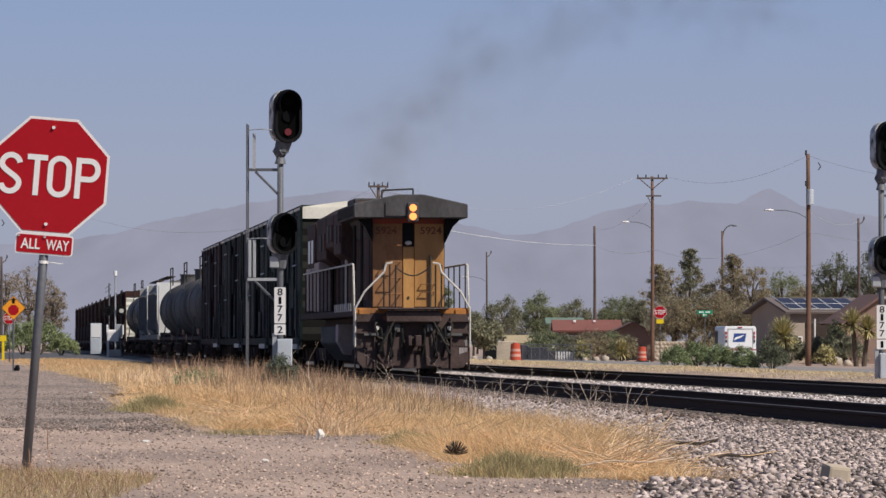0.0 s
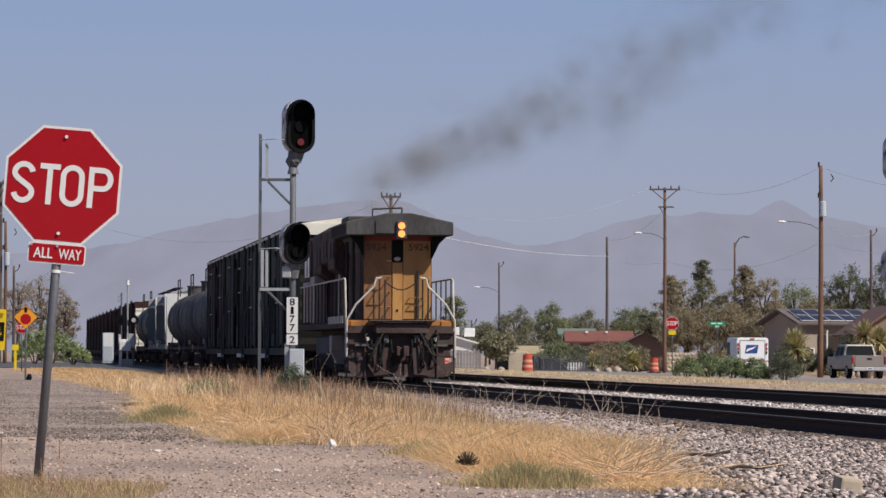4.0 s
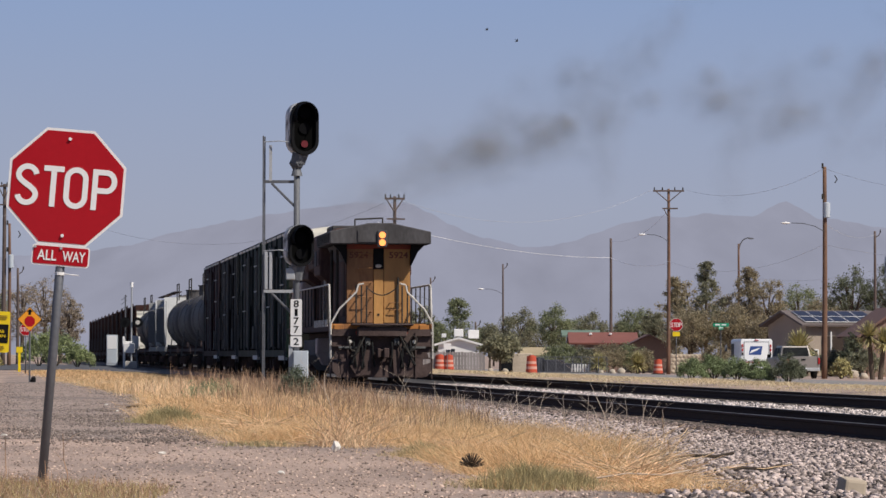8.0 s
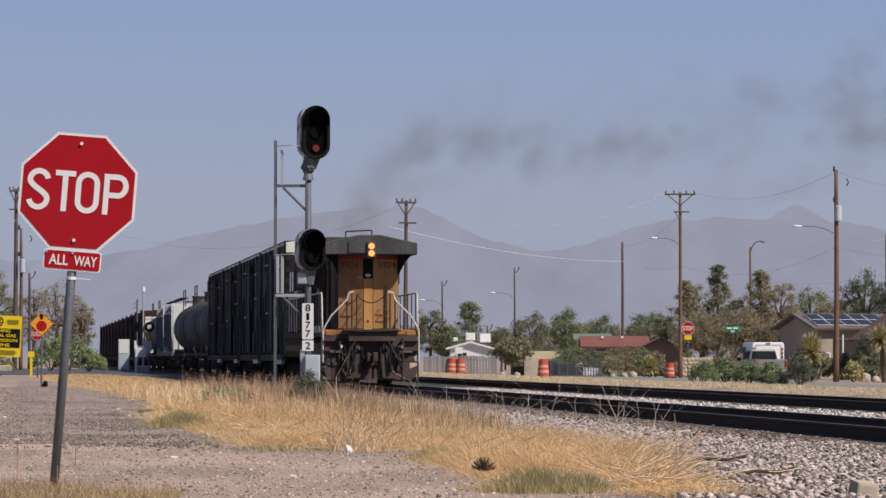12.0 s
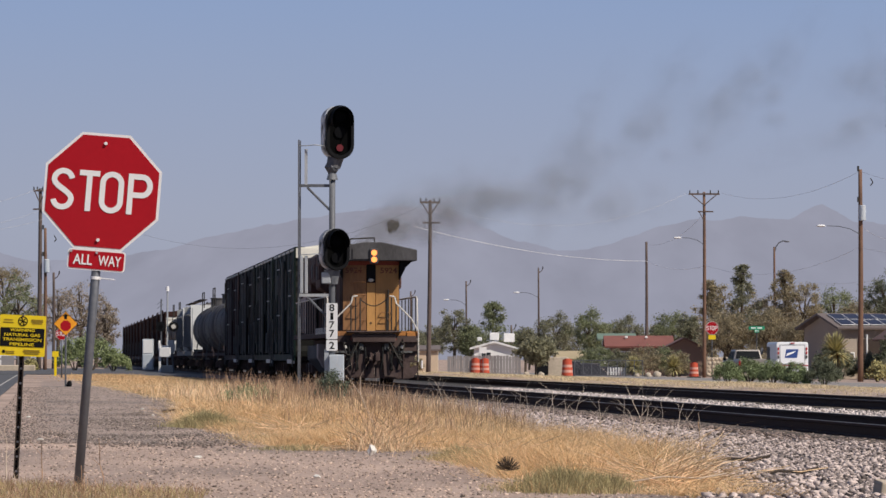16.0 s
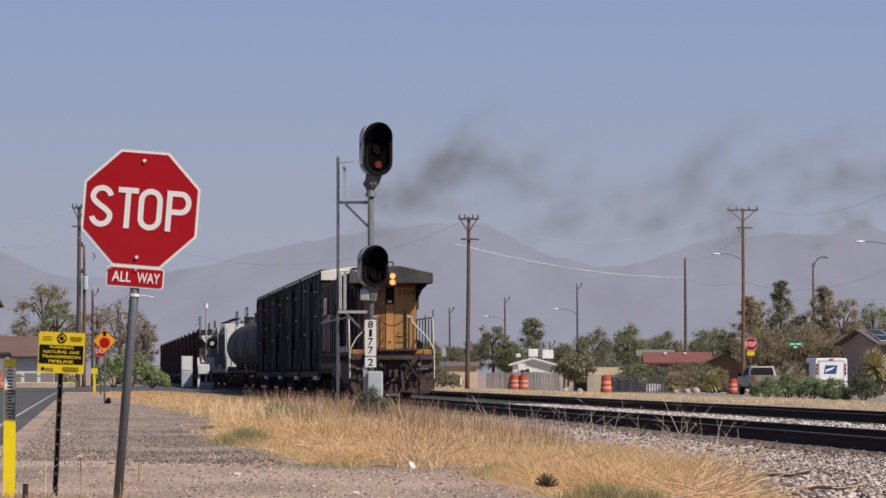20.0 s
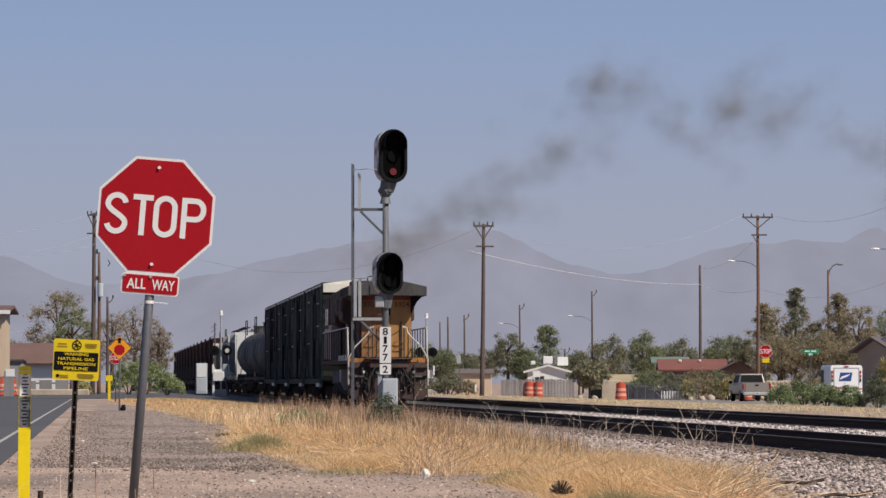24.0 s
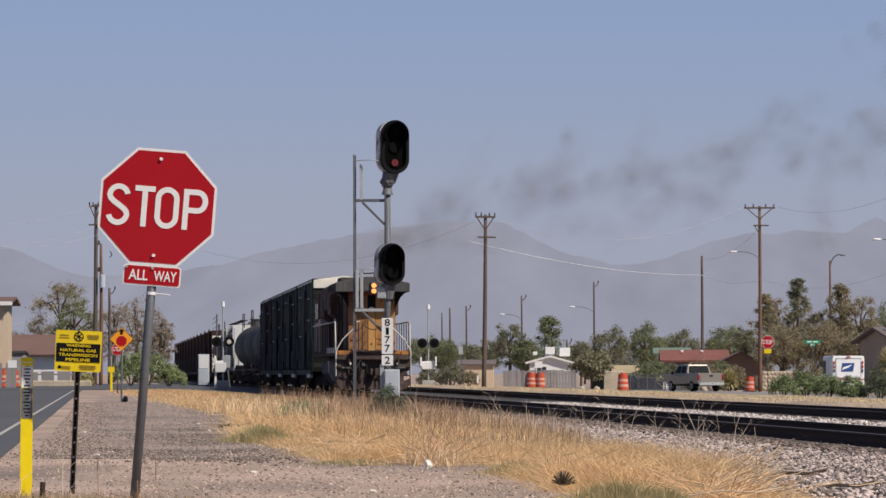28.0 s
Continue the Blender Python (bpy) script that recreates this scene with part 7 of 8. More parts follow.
N = "dark green tree behind the houses, paled for haze"
for i, (x, y, top, w, leaf, style, lab) in enumerate((
    (4.00, 520.0, 3.86, 5.91, M_LEAF_DARK, "round", N), (9.58, 520.0, 4.51, 6.56, M_LEAF_DARK, "round", N), (16.14, 520.0, 4.51, 6.56, M_LEAF_DARK, "round", N), (21.20, 500.0, 4.69, 5.68, M_LEAF_DARK, "round", N), (24.59, 480.0, 5.44, 5.45, M_LEAF_OLIVE, "round", N), (30.65, 480.0, 6.05, 6.06, M_LEAF_OLIVE, "round", N), (36.71, 480.0, 6.65, 5.45, M_LEAF_DARK, "round", N), (38.39, 450.0, 6.86, 5.68, M_LEAF_DARK, "round", N), (43.50, 450.0, 6.86, 5.68, M_LEAF_DARK, "round", N),
    (5.62, 420.0, 5.19, 3.39, M_LEAF_DARK, "round", N), (3.00, 440.0, 3.89, 2.44, M_LEAF_DARK, "round", N), (8.59, 410.0, 5.34, 3.41, M_LEAF_GREEN, "round", "broad green tree with an uneven crown"),
    (12.40, 420.0, 4.81, 3.07, M_LEAF_DARK, "round", N), (11.41, 450.0, 4.59, 2.84, M_LEAF_GREEN, "round", N), (16.75, 420.0, 5.40, 3.71, M_LEAF_GREEN, "round", N), (16.16, 440.0, 4.62, 2.22, M_LEAF_DARK, "round", N),
    (17.36, 400.0, 4.93, 2.02, M_LEAF_DARK, "round", N),
    (16.63, 345.0, 6.93, 2.26, M_LEAF_OLIVE, "pine", "tall brownish pine with thin foliage"), (19.02, 345.0, 8.15, 2.53, M_LEAF_DARK, "pine", "tall dark pine with dense needles"),
    (18.02, 350.0, 6.49, 2.65, M_LEAF_OLIVE, "sparse", "dry brownish tree behind the street"), (20.58, 350.0, 5.96, 2.91, M_LEAF_OLIVE, "sparse", "dry brownish tree behind the street"),
    (22.53, 348.0, 7.82, 2.20, M_LEAF_OLIVE, "pine", "tall brownish pine with thin foliage"), (23.77, 345.0, 6.67, 2.70, M_LEAF_OLIVE, "sparse", "dry olive tree behind the van"),
    (20.85, 340.0, 4.53, 3.43, M_LEAF_OLIVE, "round", "dense olive tree behind the van"), (17.63, 340.0, 4.32, 3.86, M_LEAF_OLIVE, "round", "dense olive tree beside the pole"), (23.08, 335.0, 3.84, 2.96, M_LEAF_OLIVE, "round", "dense olive tree behind the van"),
    (30.34, 400.0, 7.50, 4.04, M_LEAF_GREEN, "round", "pale green tree behind the solar roof"), (31.55, 390.0, 5.81, 2.95, M_LEAF_OLIVE, "round", "olive tree behind the solar roof"),
    (32.40, 370.0, 8.31, 3.95, M_LEAF_DEEP, "round", "tall dark green tree behind the house"), (35.53, 370.0, 8.50, 4.2, M_LEAF_DEEP, "round", "tall dark green tree behind the house"), (38.10, 370.0, 8.12, 4.40, M_LEAF_DEEP, "round", "tall dark green tree behind the house"),
    (-3.54, 390.0, 5.42, 2.66, M_LEAF_DARK, "sparse", "dark feathery tree behind the fence"), (-0.15, 400.0, 5.89, 3.13, M_LEAF_GREEN, "pine", "spreading pine behind the white house"), (-2.07, 390.0, 3.84, 2.46, M_LEAF_GREEN, "round", "pale green tree behind the fence"),
    (-9.29, 400.0, 3.92, 3.03, M_LEAF_GREEN, "round", N), (-7.63, 420.0, 3.70, 2.65, M_LEAF_DARK, "round", N), (-13.00, 460.0, 4.67, 3.48, M_LEAF_GREEN, "round", N), (-5.91, 430.0, 3.88, 2.39, M_LEAF_DARK, "round", N),
    (-40.57, 370.0, 8.78, 5.14, M_LEAF_OLIVE, "sparse", "grey-green leafy tree behind the road"), (-38.34, 360.0, 7.47, 3.63, M_LEAF_GREEN, "sparse", "grey-green leafy tree behind the poles"),
    (-50.03, 420.0, 4.87, 2.65, M_LEAF_DARK, "round", N), (-37.05, 400.0, 7.70, 5.05, M_LEAF_BARE, "sparse", "half-bare brownish tree by the crossing"), (-38.58, 395.0, 7.22, 3.49, M_LEAF_BARE, "sparse", "half-bare taupe tree behind the poles"), (-35.46, 398.0, 6.67, 3.52, M_LEAF_BARE, "sparse", "half-bare taupe tree by the crossing"), (-33.91, 390.0, 6.06, 2.17, M_LEAF_BARE, "sparse", "half-bare brownish tree by the crossing"),
)):
    big = style in ("round", "pine")
    w *= 1.5 if style == "pine" else 1.2
    tree(x, y, top, w, leaf, style, lab, 11 + i, 84 if leaf is not M_LEAF_BARE else 80, 120 if leaf is not M_LEAF_BARE else 70, 0.08 if big else 0.075)

for i, (x, y, top, w, leaf, lab) in enumerate((
    (2.59, 285.0, 2.24, 2.73, M_LEAF_GREY, "round olive shrub tree with bare stems"),
)):
    tree(x, y, top, w, leaf, "round", lab, 90, 70, 60, 0.13)
for i, (x, y, top, w, leaf, lab) in enumerate((
    (11.21, 334.0, 2.02, 3.54, M_LEAF_OLIVE, "broad olive shrub in the front yard"), (12.94, 335.0, 2.19, 3.13, M_LEAF_GREEN, "olive shrub in the front yard"), (9.58, 336.0, 1.77, 2.37, M_LEAF_DARK, "dark shrub behind the wire fence"), (16.58, 336.0, 1.52, 2.12, M_LEAF_OLIVE, "olive shrub beside the stone wall"), (8.19, 340.0, 1.96, 2.57, M_LEAF_GREEN, "green shrub behind the wire fence"), (13.66, 332.0, 1.43, 2.09, M_LEAF_OLIVE, "olive shrub beside the yucca"), (7.08, 338.0, 1.86, 2.56, M_LEAF_GREEN, "green shrub beside the red-roofed house"),
    (10.16, 330.0, 1.09, 1.50, M_LEAF_DARK, "dark shrub in the front yard"), (18.70, 325.0, 2.11, 2.46, M_LEAF_OLIVE, "olive hedge beside the van"), (21.49, 330.0, 1.71, 2.08, M_LEAF_DARK, "dark hedge behind the van"),
    (22.03, 292.0, 2.0, 3.0, M_LEAF_DEEP, "dark round shrub under the yucca"), (24.96, 285.0, 2.5, 2.0, M_LEAF_DEEP, "dark trimmed shrub at the house"), (22.35, 262.0, 0.71, 1.32, M_YUCCA, "dry straw-coloured garden shrub"), (25.30, 280.0, 1.41, 2.47, M_LEAF_DARK, "dark shrub beside the tall yucca"),
    (24.3, 293.0, 1.25, 2.6, M_LEAF_DARK, "dark shrub before the carport"), (22.9, 296.0, 1.7, 2.0, M_LEAF_OLIVE, "olive shrub beside the carport"), (25.9, 291.0, 0.95, 1.9, M_LEAF_GREY, "dusty grey shrub before the carport"),
    (-7.25, 330.0, 1.51, 2.50, M_LEAF_DARK, "dark scrub by the level crossing"), (-9.23, 345.0, 1.45, 2.18, M_LEAF_DARK, "dark scrub by the level crossing"), (-5.91, 325.0, 1.09, 1.48, M_LEAF_OLIVE, "pale scrub beside the pole"),
    (-26.13, 290.0, 2.63, 4.2, M_LEAF_BUSH, "large green bush beside the railway"), (-26.76, 285.0, 2.42, 2.7, M_LEAF_BUSH, "green bush behind the road sign"), (-24.31, 285.0, 1.6, 2.2, M_LEAF_BUSH, "green bush beside the railway"),
    (-30.15, 290.0, 0.88, 1.10, M_YUCCA, "dry bush at the foot of the poles"),
)):
    tree(x, y, top, w, leaf, "shrub", lab, 120 + i, 50, 100, 0.08, "shrub")
for i, (x, y, top, w, leaf, lab) in enumerate((
    (11.67, 225.0, 0.78, 1.59, M_WEED, "leafy green weeds"), (12.86, 226.0, 1.01, 1.83, M_WEED, "leafy green weeds"), (13.88, 224.0, 0.84, 1.70, M_WEED, "leafy green weeds"), (14.94, 223.0, 0.73, 1.52, M_WEED, "leafy green weeds"),
    (16.30, 222.0, 1.04, 1.85, M_LEAF_DEEP, "round dark green tumbleweed bush"),
)):
    tree(x, y, top, w, leaf, "shrub", lab + " beside the far street", 160 + i, 60, 150, 0.045, "shrub")
yucca(21.9, 288.0, -0.5, 1.3, "large yucca with pale spiky leaves", 1, 1.75)
yucca(10.18, 328.0, -0.53, 0.85, "small yucca in the yard", 1, 0.75)
yucca(13.08, 328.0, -0.53, 0.95, "pale spiky yucca in the yard", 1, 0.7)
yucca(23.75, 255.0, -0.5, 0.95, "tall twin-stemmed yucca beside the drive", 2, 2.4)
for i, (x, y, r) in enumerate(((11.05, 322.0, 0.25), (11.66, 322.0, 0.3), (23.54, 268.0, 0.4), (23.67, 262.0, 0.25), (10.26, 324.0, 0.2), (2.05, 290.0, 0.2), (3.02, 292.0, 0.2))):
    g = thing("boulder", at_ground(x, y), "pale tan garden boulder", "boulder", "garden boulders")
    bm = bmesh.new()
    lump(bm, (0, 0, r * 0.5), (r, r * 0.8, r * 0.9), 2, 0.4, i)
    part("stone", bm, M_ROCK, g, "", True)


M_WHITE_STONE = mat("white_stone", (0.72, 0.68, 0.62), 0.9, 0, 0.15, 8, 40, 0.3, (0.45, 0.4, 0.34), 0.5)


# ---- grass, weeds and loose stones on the near side ----
def blades(pts, height, width, lean, rng):
    """Bent blades of five corners each, standing on pts."""
    n = len(pts)
    a = rng.rand(n) * 6.283
    side = np.stack([np.cos(a), np.sin(a), np.zeros(n)], 1) * width[:, None]
    b = rng.rand(n) * 6.283
    bend = np.stack([np.cos(b), np.sin(b), np.zeros(n)], 1) * (lean * height * rng.rand(n))[:, None]
    up = np.array([0, 0, 1.0])
    p0, p1 = pts - side, pts + side
    mid = pts + bend * 0.35 + up * (height * 0.58)[:, None]
    tip = pts + bend + up * (height * rng.uniform(0.8, 1, n))[:, None]
    v = np.stack([p0, p1, mid - side * 0.7, mid + side * 0.7, tip], 1)
    f = np.array([(0, 1, 3), (0, 3, 2), (2, 3, 4)])[None] + 5 * np.arange(n)[:, None, None]
    return v.reshape(-1, 3), f.reshape(-1, 3)


def on_ground(a, d):
    x = AWAY.x * a + ACROSS.x * d
    y = AWAY.y * a + ACROSS.y * d
    return np.stack([x, y, np.array([ground_z(p, q) for p, q in zip(x, y)])], 1)


def grass_patch(name, a, d, height, width, per, spread, lean, material, seed, label):
    """Tufts: blades that fan out from their root, and each tuft leans its own way."""
    rng = np.random.RandomState(seed)
    n = len(a)
    root = np.repeat(on_ground(a, d) - (0, 0, 0.01), per, 0)
    hh = np.repeat(height, per) * rng.uniform(0.35, 1.1, n * per)
    off = rng.normal(size=(n * per, 2)) * spread * np.repeat(rng.uniform(0.5, 1.4, n), per)[:, None]
    tilt = np.repeat(rng.normal(size=(n, 2)) * 0.25, per, 0)
    pts = root + np.concatenate([off, np.zeros((n * per, 1))], 1)
    ang = rng.rand(n * per) * 6.283
    ww = width * rng.uniform(0.6, 1.4, n * per)
    side = np.stack([np.cos(ang), np.sin(ang), np.zeros(n * per)], 1) * ww[:, None]
    out = off / max(spread, 1e-6) * 0.35 + tilt + rng.normal(size=(n * per, 2)) * 0.22
    bend = np.concatenate([out, np.zeros((n * per, 1))], 1) * (lean * hh)[:, None]
    up = np.array([0, 0, 1.0])
    mid = pts + bend * 0.38 + up * (hh * 0.6)[:, None]
    tip = pts + bend + up * (hh * rng.uniform(0.7, 1, n * per))[:, None]
    v = np.stack([pts - side, pts + side, mid - side * 0.75, mid + side * 0.75, tip], 1)
    f = np.array([(0, 1, 3), (0, 3, 2), (2, 3, 4)])[None] + 5 * np.arange(n * per)[:, None, None]
    return tagged(new(name, mesh_np(name, v.reshape(-1, 3), f.reshape(-1, 3), material)), label, "grass", kind="stuff")


NEAR_EDGE = ([26.8, 27.5, 28.1, 31.7, 35, 36.5, 38, 40.1, 41, 44.7, 51.7, 56, 70, 84, 101, 136, 215], [4.6, 3.5, 3.0, 3.3, 3.45, 3.3, 2.9, 2.47, 2.25, 2.05, 1.9, 1.75, 2.2, 2.5, 2.28, 1.45, 0.6])
FAR_EDGE = ([26.8, 28, 31.5, 36, 45.4, 59, 80, 150, 215], [4.6, 4.3, 4.8, 5.2, 5.8, 6.5, 6.9, 7.6, 8.2])


def verge(count, a0, a1, seed, power=1.0):
    """Places on the verge between the dirt and the ballast, thinner at its ragged rims."""
    rng = np.random.RandomState(seed)
    a = a0 + (a1 - a0) * rng.rand(count) ** power
    lo, hi = np.interp(a, *NEAR_EDGE), np.interp(a, *FAR_EDGE)
    rag = np.array([noise.noise(Vector((p * 0.9, seed * 0.1, 0))) for p in a])
    lo, hi = lo + 0.2 * rag, hi + 0.4 * rag
    d = lo + (hi - lo) * rng.rand(count)
    t = np.array([noise.noise(Vector((p * 0.22, q * 0.9, 2.0))) + 0.6 * noise.noise(Vector((p * 0.9, q * 2.6, 7.0))) for p, q in zip(a, d)])
    keep = t > -0.32 + 0.3 * rng.rand(count)
    x, y = AWAY.x * a + ACROSS.x * d, AWAY.y * a + ACROSS.y * d
    keep &= ~((a > 76) & (a < 90) & (np.abs(x / y + 0.0362) < 0.0026))      # room round the green plant
    return a[keep], d[keep], t[keep], rng


for mt, cnt, seed, hk, lab in ((M_GRASS, 2500, 3, 1.0, "dry golden grass tufts beside the ballast"), (M_GRASS_PALE, 2300, 13, 0.8, "bleached pale grass tufts beside the ballast"), (M_GRASS_OLIVE, 1100, 23, 0.55, "olive-tinged grass tufts beside the ballast")):
    a, d, t, rng = verge(cnt, 26.8, 62, seed)
    grass_patch("dry_grass", a, d, hk * (0.06 + 0.33 * t + 0.08 * rng.rand(len(a))).clip(0.025, 0.38), 0.0019, 34, 0.1, 3.0, mt, seed, lab)
for mt, cnt, seed, hk, lab in ((M_GRASS, 2000, 4, 1.0, "tall dry golden grass along the railway verge"), (M_GRASS_PALE, 1700, 14, 0.9, "bleached tall grass along the railway verge"), (M_GRASS_OLIVE, 1000, 24, 0.6, "olive-tinged grass along the railway verge")):
    a, d, t, rng = verge(cnt, 58, 150, seed)
    grass_patch("dry_grass_far", a, d, hk * np.interp(a, [58, 70, 100, 118, 150], [0.75, 0.65, 0.7, 0.4, 0.3]) * (0.16 + 0.42 * t + 0.12 * rng.rand(len(a))).clip(0.05, 0.75), 0.0042, 28, 0.17, 2.3, mt, seed, lab)
a, d, t, rng = verge(1500, 145, 215, 5)
grass_patch("dry_grass_distant", a, d, (0.1 + 0.1 * t).clip(0.04, 0.25), 0.01, 18, 0.3, 1.2, M_GRASS, 5, "dry golden grass near the level crossing")
# thin brown stalks that stand above the grass near the track
rng = np.random.RandomState(61)
k = 5200
a = 48 + 62 * rng.rand(k)
hi = np.interp(a, *FAR_EDGE)
d = hi - 0.2 - 3.2 * rng.rand(k) ** 1.4
t = np.array([noise.noise(Vector((p * 0.3, q * 0.8, 9.0))) for p, q in zip(a, d)])
a, d = a[t > -0.1], d[t > -0.1]
v, f = blades(on_ground(a, d), np.interp(a, [48, 70, 110], [0.3, 0.5, 0.7]) * rng.uniform(0.5, 1.1, len(a)), 0.0016 + a * 0.000045, 0.5, rng)
tagged(new("brown_stalks", mesh_np("brown_stalks", v, f, M_GRASS_BROWN)), "thin reddish-brown stalks above the dry grass", "grass", kind="stuff")
# flattened straw litter
a, d, t, rng = verge(60000, 26.8, 80, 45)
v, f = blades(on_ground(a, d), rng.uniform(0.015, 0.06, len(a)), 0.0014 + a * 0.00004, 7.0, rng)
tagged(new("straw_litter", mesh_np("straw_litter", v, f, M_STRAW)), "flattened straw litter on the ground", "grass", kind="stuff")

# tall straw clumps: middles along and across the line, spread, height
v_all, f_all, n_all = [], [], 0
rng = np.random.RandomState(8)
for a0, d0, sp, hh, cnt, ln in ((40.5, 3.05, 0.3, 0.26, 260, 2.2), (43, 3.3, 0.5, 0.28, 220, 2.4), (46.5, 3.6, 0.5, 0.28, 200, 2.2), (36, 4.1, 0.5, 0.24, 300, 2.4), (52, 4.6, 0.7, 0.3, 260, 2.0), (33, 3.9, 0.5, 0.22, 500, 2.0),
                             (62, 3.6, 0.8, 0.4, 400, 0.9), (78, 3.4, 0.9, 0.45, 450, 0.8), (90, 3.2, 1.0, 0.5, 500, 0.8), (98, 5.0, 1.2, 0.5, 500, 0.8), (84, 6.6, 1.2, 0.45, 500, 0.8), (72, 6.4, 1.0, 0.4, 450, 0.9)):
    aa, dd = a0 + sp * 1.5 * rng.normal(size=cnt), d0 + sp * 0.5 * rng.normal(size=cnt)
    v, f = blades(on_ground(aa, dd) - (0, 0, 0.01), hh * rng.uniform(0.4, 1.05, cnt), rng.uniform(0.6, 1.3, cnt) * (0.0014 + a0 * 0.00005), ln, rng)
    v_all.append(v)
    f_all.append(f + n_all)
    n_all += len(v)
tagged(new("straw_clumps", mesh_np("straw_clumps", np.concatenate(v_all), np.concatenate(f_all), M_STRAW)), "pale bent straw clumps in the dry verge grass", "grass", kind="stuff")


def straw_fan(a, d, count, reach, up, r, seed, label, material=None):
    """Long broken straws that lie and lean outwards from one root."""
    rng = np.random.RandomState(seed)
    p = line(a, d)
    g = thing("straw_fan", at_ground(p.x, p.y), label, "straw clump", "fallen straw clumps")
    bm = bmesh.new()
    for i in range(count):
        w = rng.rand() * 6.283
        L, e = reach * rng.uniform(0.35, 1.05), up * rng.rand() ** 1.5
        b = Vector((rng.normal() * 0.12, rng.normal() * 0.25, 0))
        q = [b]
        for k in (0.35, 0.7, 1.0):
            q.append(b + Vector((math.cos(w) * L * k, math.sin(w) * L * k, 0.02 + L * e * (k - 0.35 * k * k))))
        for p0, p1 in zip(q, q[1:]):
            bar(bm, p0, p1, r, r * 0.8, 4, False)
    tagged(part("straw", bm, material or M_STRAW, g), kind="stuff")


straw_fan(28.6, 3.95, 230, 0.48, 0.8, 0.0025, 1, "pale fan of fallen broken straw at the ballast")
straw_fan(29.6, 4.3, 150, 0.5, 0.5, 0.0025, 2, "pale fan of fallen broken straw at the ballast")
straw_fan(32.3, 4.75, 34, 0.34, 2.2, 0.003, 3, "pale upright broken straw at the ballast")
straw_fan(31.0, 4.2, 90, 0.5, 1.2, 0.0026, 4, "pale leaning straw in the dry grass")
straw_fan(40.8, 2.98, 130, 0.4, 2.0, 0.0028, 5, "tall reddish straw leaning over the dirt edge", M_RED_STRAW)
straw_fan(43.5, 3.5, 90, 0.42, 1.7, 0.003, 15, "tall reddish straw in the dry grass", M_RED_STRAW)
straw_fan(36.0, 3.7, 90, 0.4, 1.0, 0.0026, 16, "reddish straw beside the dry grass edge", M_RED_STRAW)
straw_fan(50, 2.7, 60, 0.6, 0.6, 0.004, 6, "pale fallen straw at the dirt edge")
straw_fan(60, 3.0, 60, 0.7, 0.6, 0.004, 7, "pale fallen straw in the dry grass")
for a_, d_, L in ((41.0, 2.45, 0.42), (41.6, 2.75, 0.5)):
    p = line(a_, d_)
    g = thing("straw_arc", at_ground(p.x, p.y), "long white bent straw arched over the ground", "straw", "arched straws")
    bm = bmesh.new()
    pipe(bm, [(0, 0, 0), (L * 0.22, 0, 0.05), (L * 0.5, 0.02, 0.085), (L * 0.8, 0.03, 0.085), (L, 0.05, 0.06)], 0.006)
    part("straw", bm, M_GRASS_PALE, g)

# short grass round the stop sign
rng = np.random.RandomState(12)
k = 16000
xx = rng.uniform(-4.6, -1.75, k)
yy = 22.5 + 6.4 * rng.rand(k) ** 0.8 + (-xx - 2) * 0.5
keep = (yy < 28.6 + 1.2 * (-xx - 2.6)) & (yy + xx * 1.6 < 25.3 + 0.4 * rng.rand(k))
pts = np.stack([xx, yy, np.array([ground_z(p, q) for p, q in zip(xx, yy)]) - 0.01], 1)[keep]
half = len(pts) * 2 // 3
for pp, mt, hh, lab in ((pts[:half], M_GRASS_OLIVE, 0.1, "short dry golden grass round the sign posts"), (pts[half:], M_GRASS_BROWN, 0.14, "dead brown grass round the sign posts")):
    v, f = blades(pp, rng.uniform(0.03, hh, len(pp)), rng.uniform(0.0012, 0.003, len(pp)), 1.4, rng)
    tagged(new("short_grass", mesh_np("short_grass", v, f, mt)), lab, "grass", kind="stuff")

# low grey-green plants in the verge: along, across, spread, height, count
v_all, f_all, n_all = [], [], 0
for a0, d0, sp, hh, cnt in ((28.1, 3.25, 0.36, 0.2, 2600), (28.0, 3.5, 0.25, 0.16, 1200), (53.8, 1.9, 0.42, 0.26, 3000), (41, 2.3, 0.5, 0.07, 800), (36.8, 3.4, 0.28, 0.16, 900), (35.4, 3.5, 0.3, 0.15, 900), (79, 3.8, 0.5, 0.2, 700), (70, 4.3, 1.0, 0.18, 1200), (46, 2.3, 0.6, 0.08, 500)):
    aa, dd = a0 + sp * 0.9 * rng.normal(size=cnt), d0 + sp * 0.5 * rng.normal(size=cnt)
    fall = np.exp(-((aa - a0) / sp) ** 2 * 0.5 - ((dd - d0) / (sp * 0.6)) ** 2 * 0.5)
    v, f = blades(on_ground(aa, dd) - (0, 0, 0.005), hh * (0.3 + 0.8 * fall) * rng.uniform(0.5, 1.05, cnt), rng.uniform(0.7, 1.3, cnt) * (0.0012 + a0 * 0.00004), 0.9, rng)
    v_all.append(v)
    f_all.append(f + n_all)
    n_all += len(v)
tagged(new("green_plants", mesh_np("green_plants", np.concatenate(v_all), np.concatenate(f_all), M_GREY_GREEN)), "low grey-green tufts in the dry grass", "plants", kind="stuff")
tree(-3.19, 88.0, 0.66, 0.72, mat("dark_plant_leaf", (0.12, 0.14, 0.09), 0.75, 0, 0.2, 3, 20, 0, island=0.5), "shrub", "dark green plant with pale flowers in the dry grass", 301, 60, 110, 0.022, "shrub")
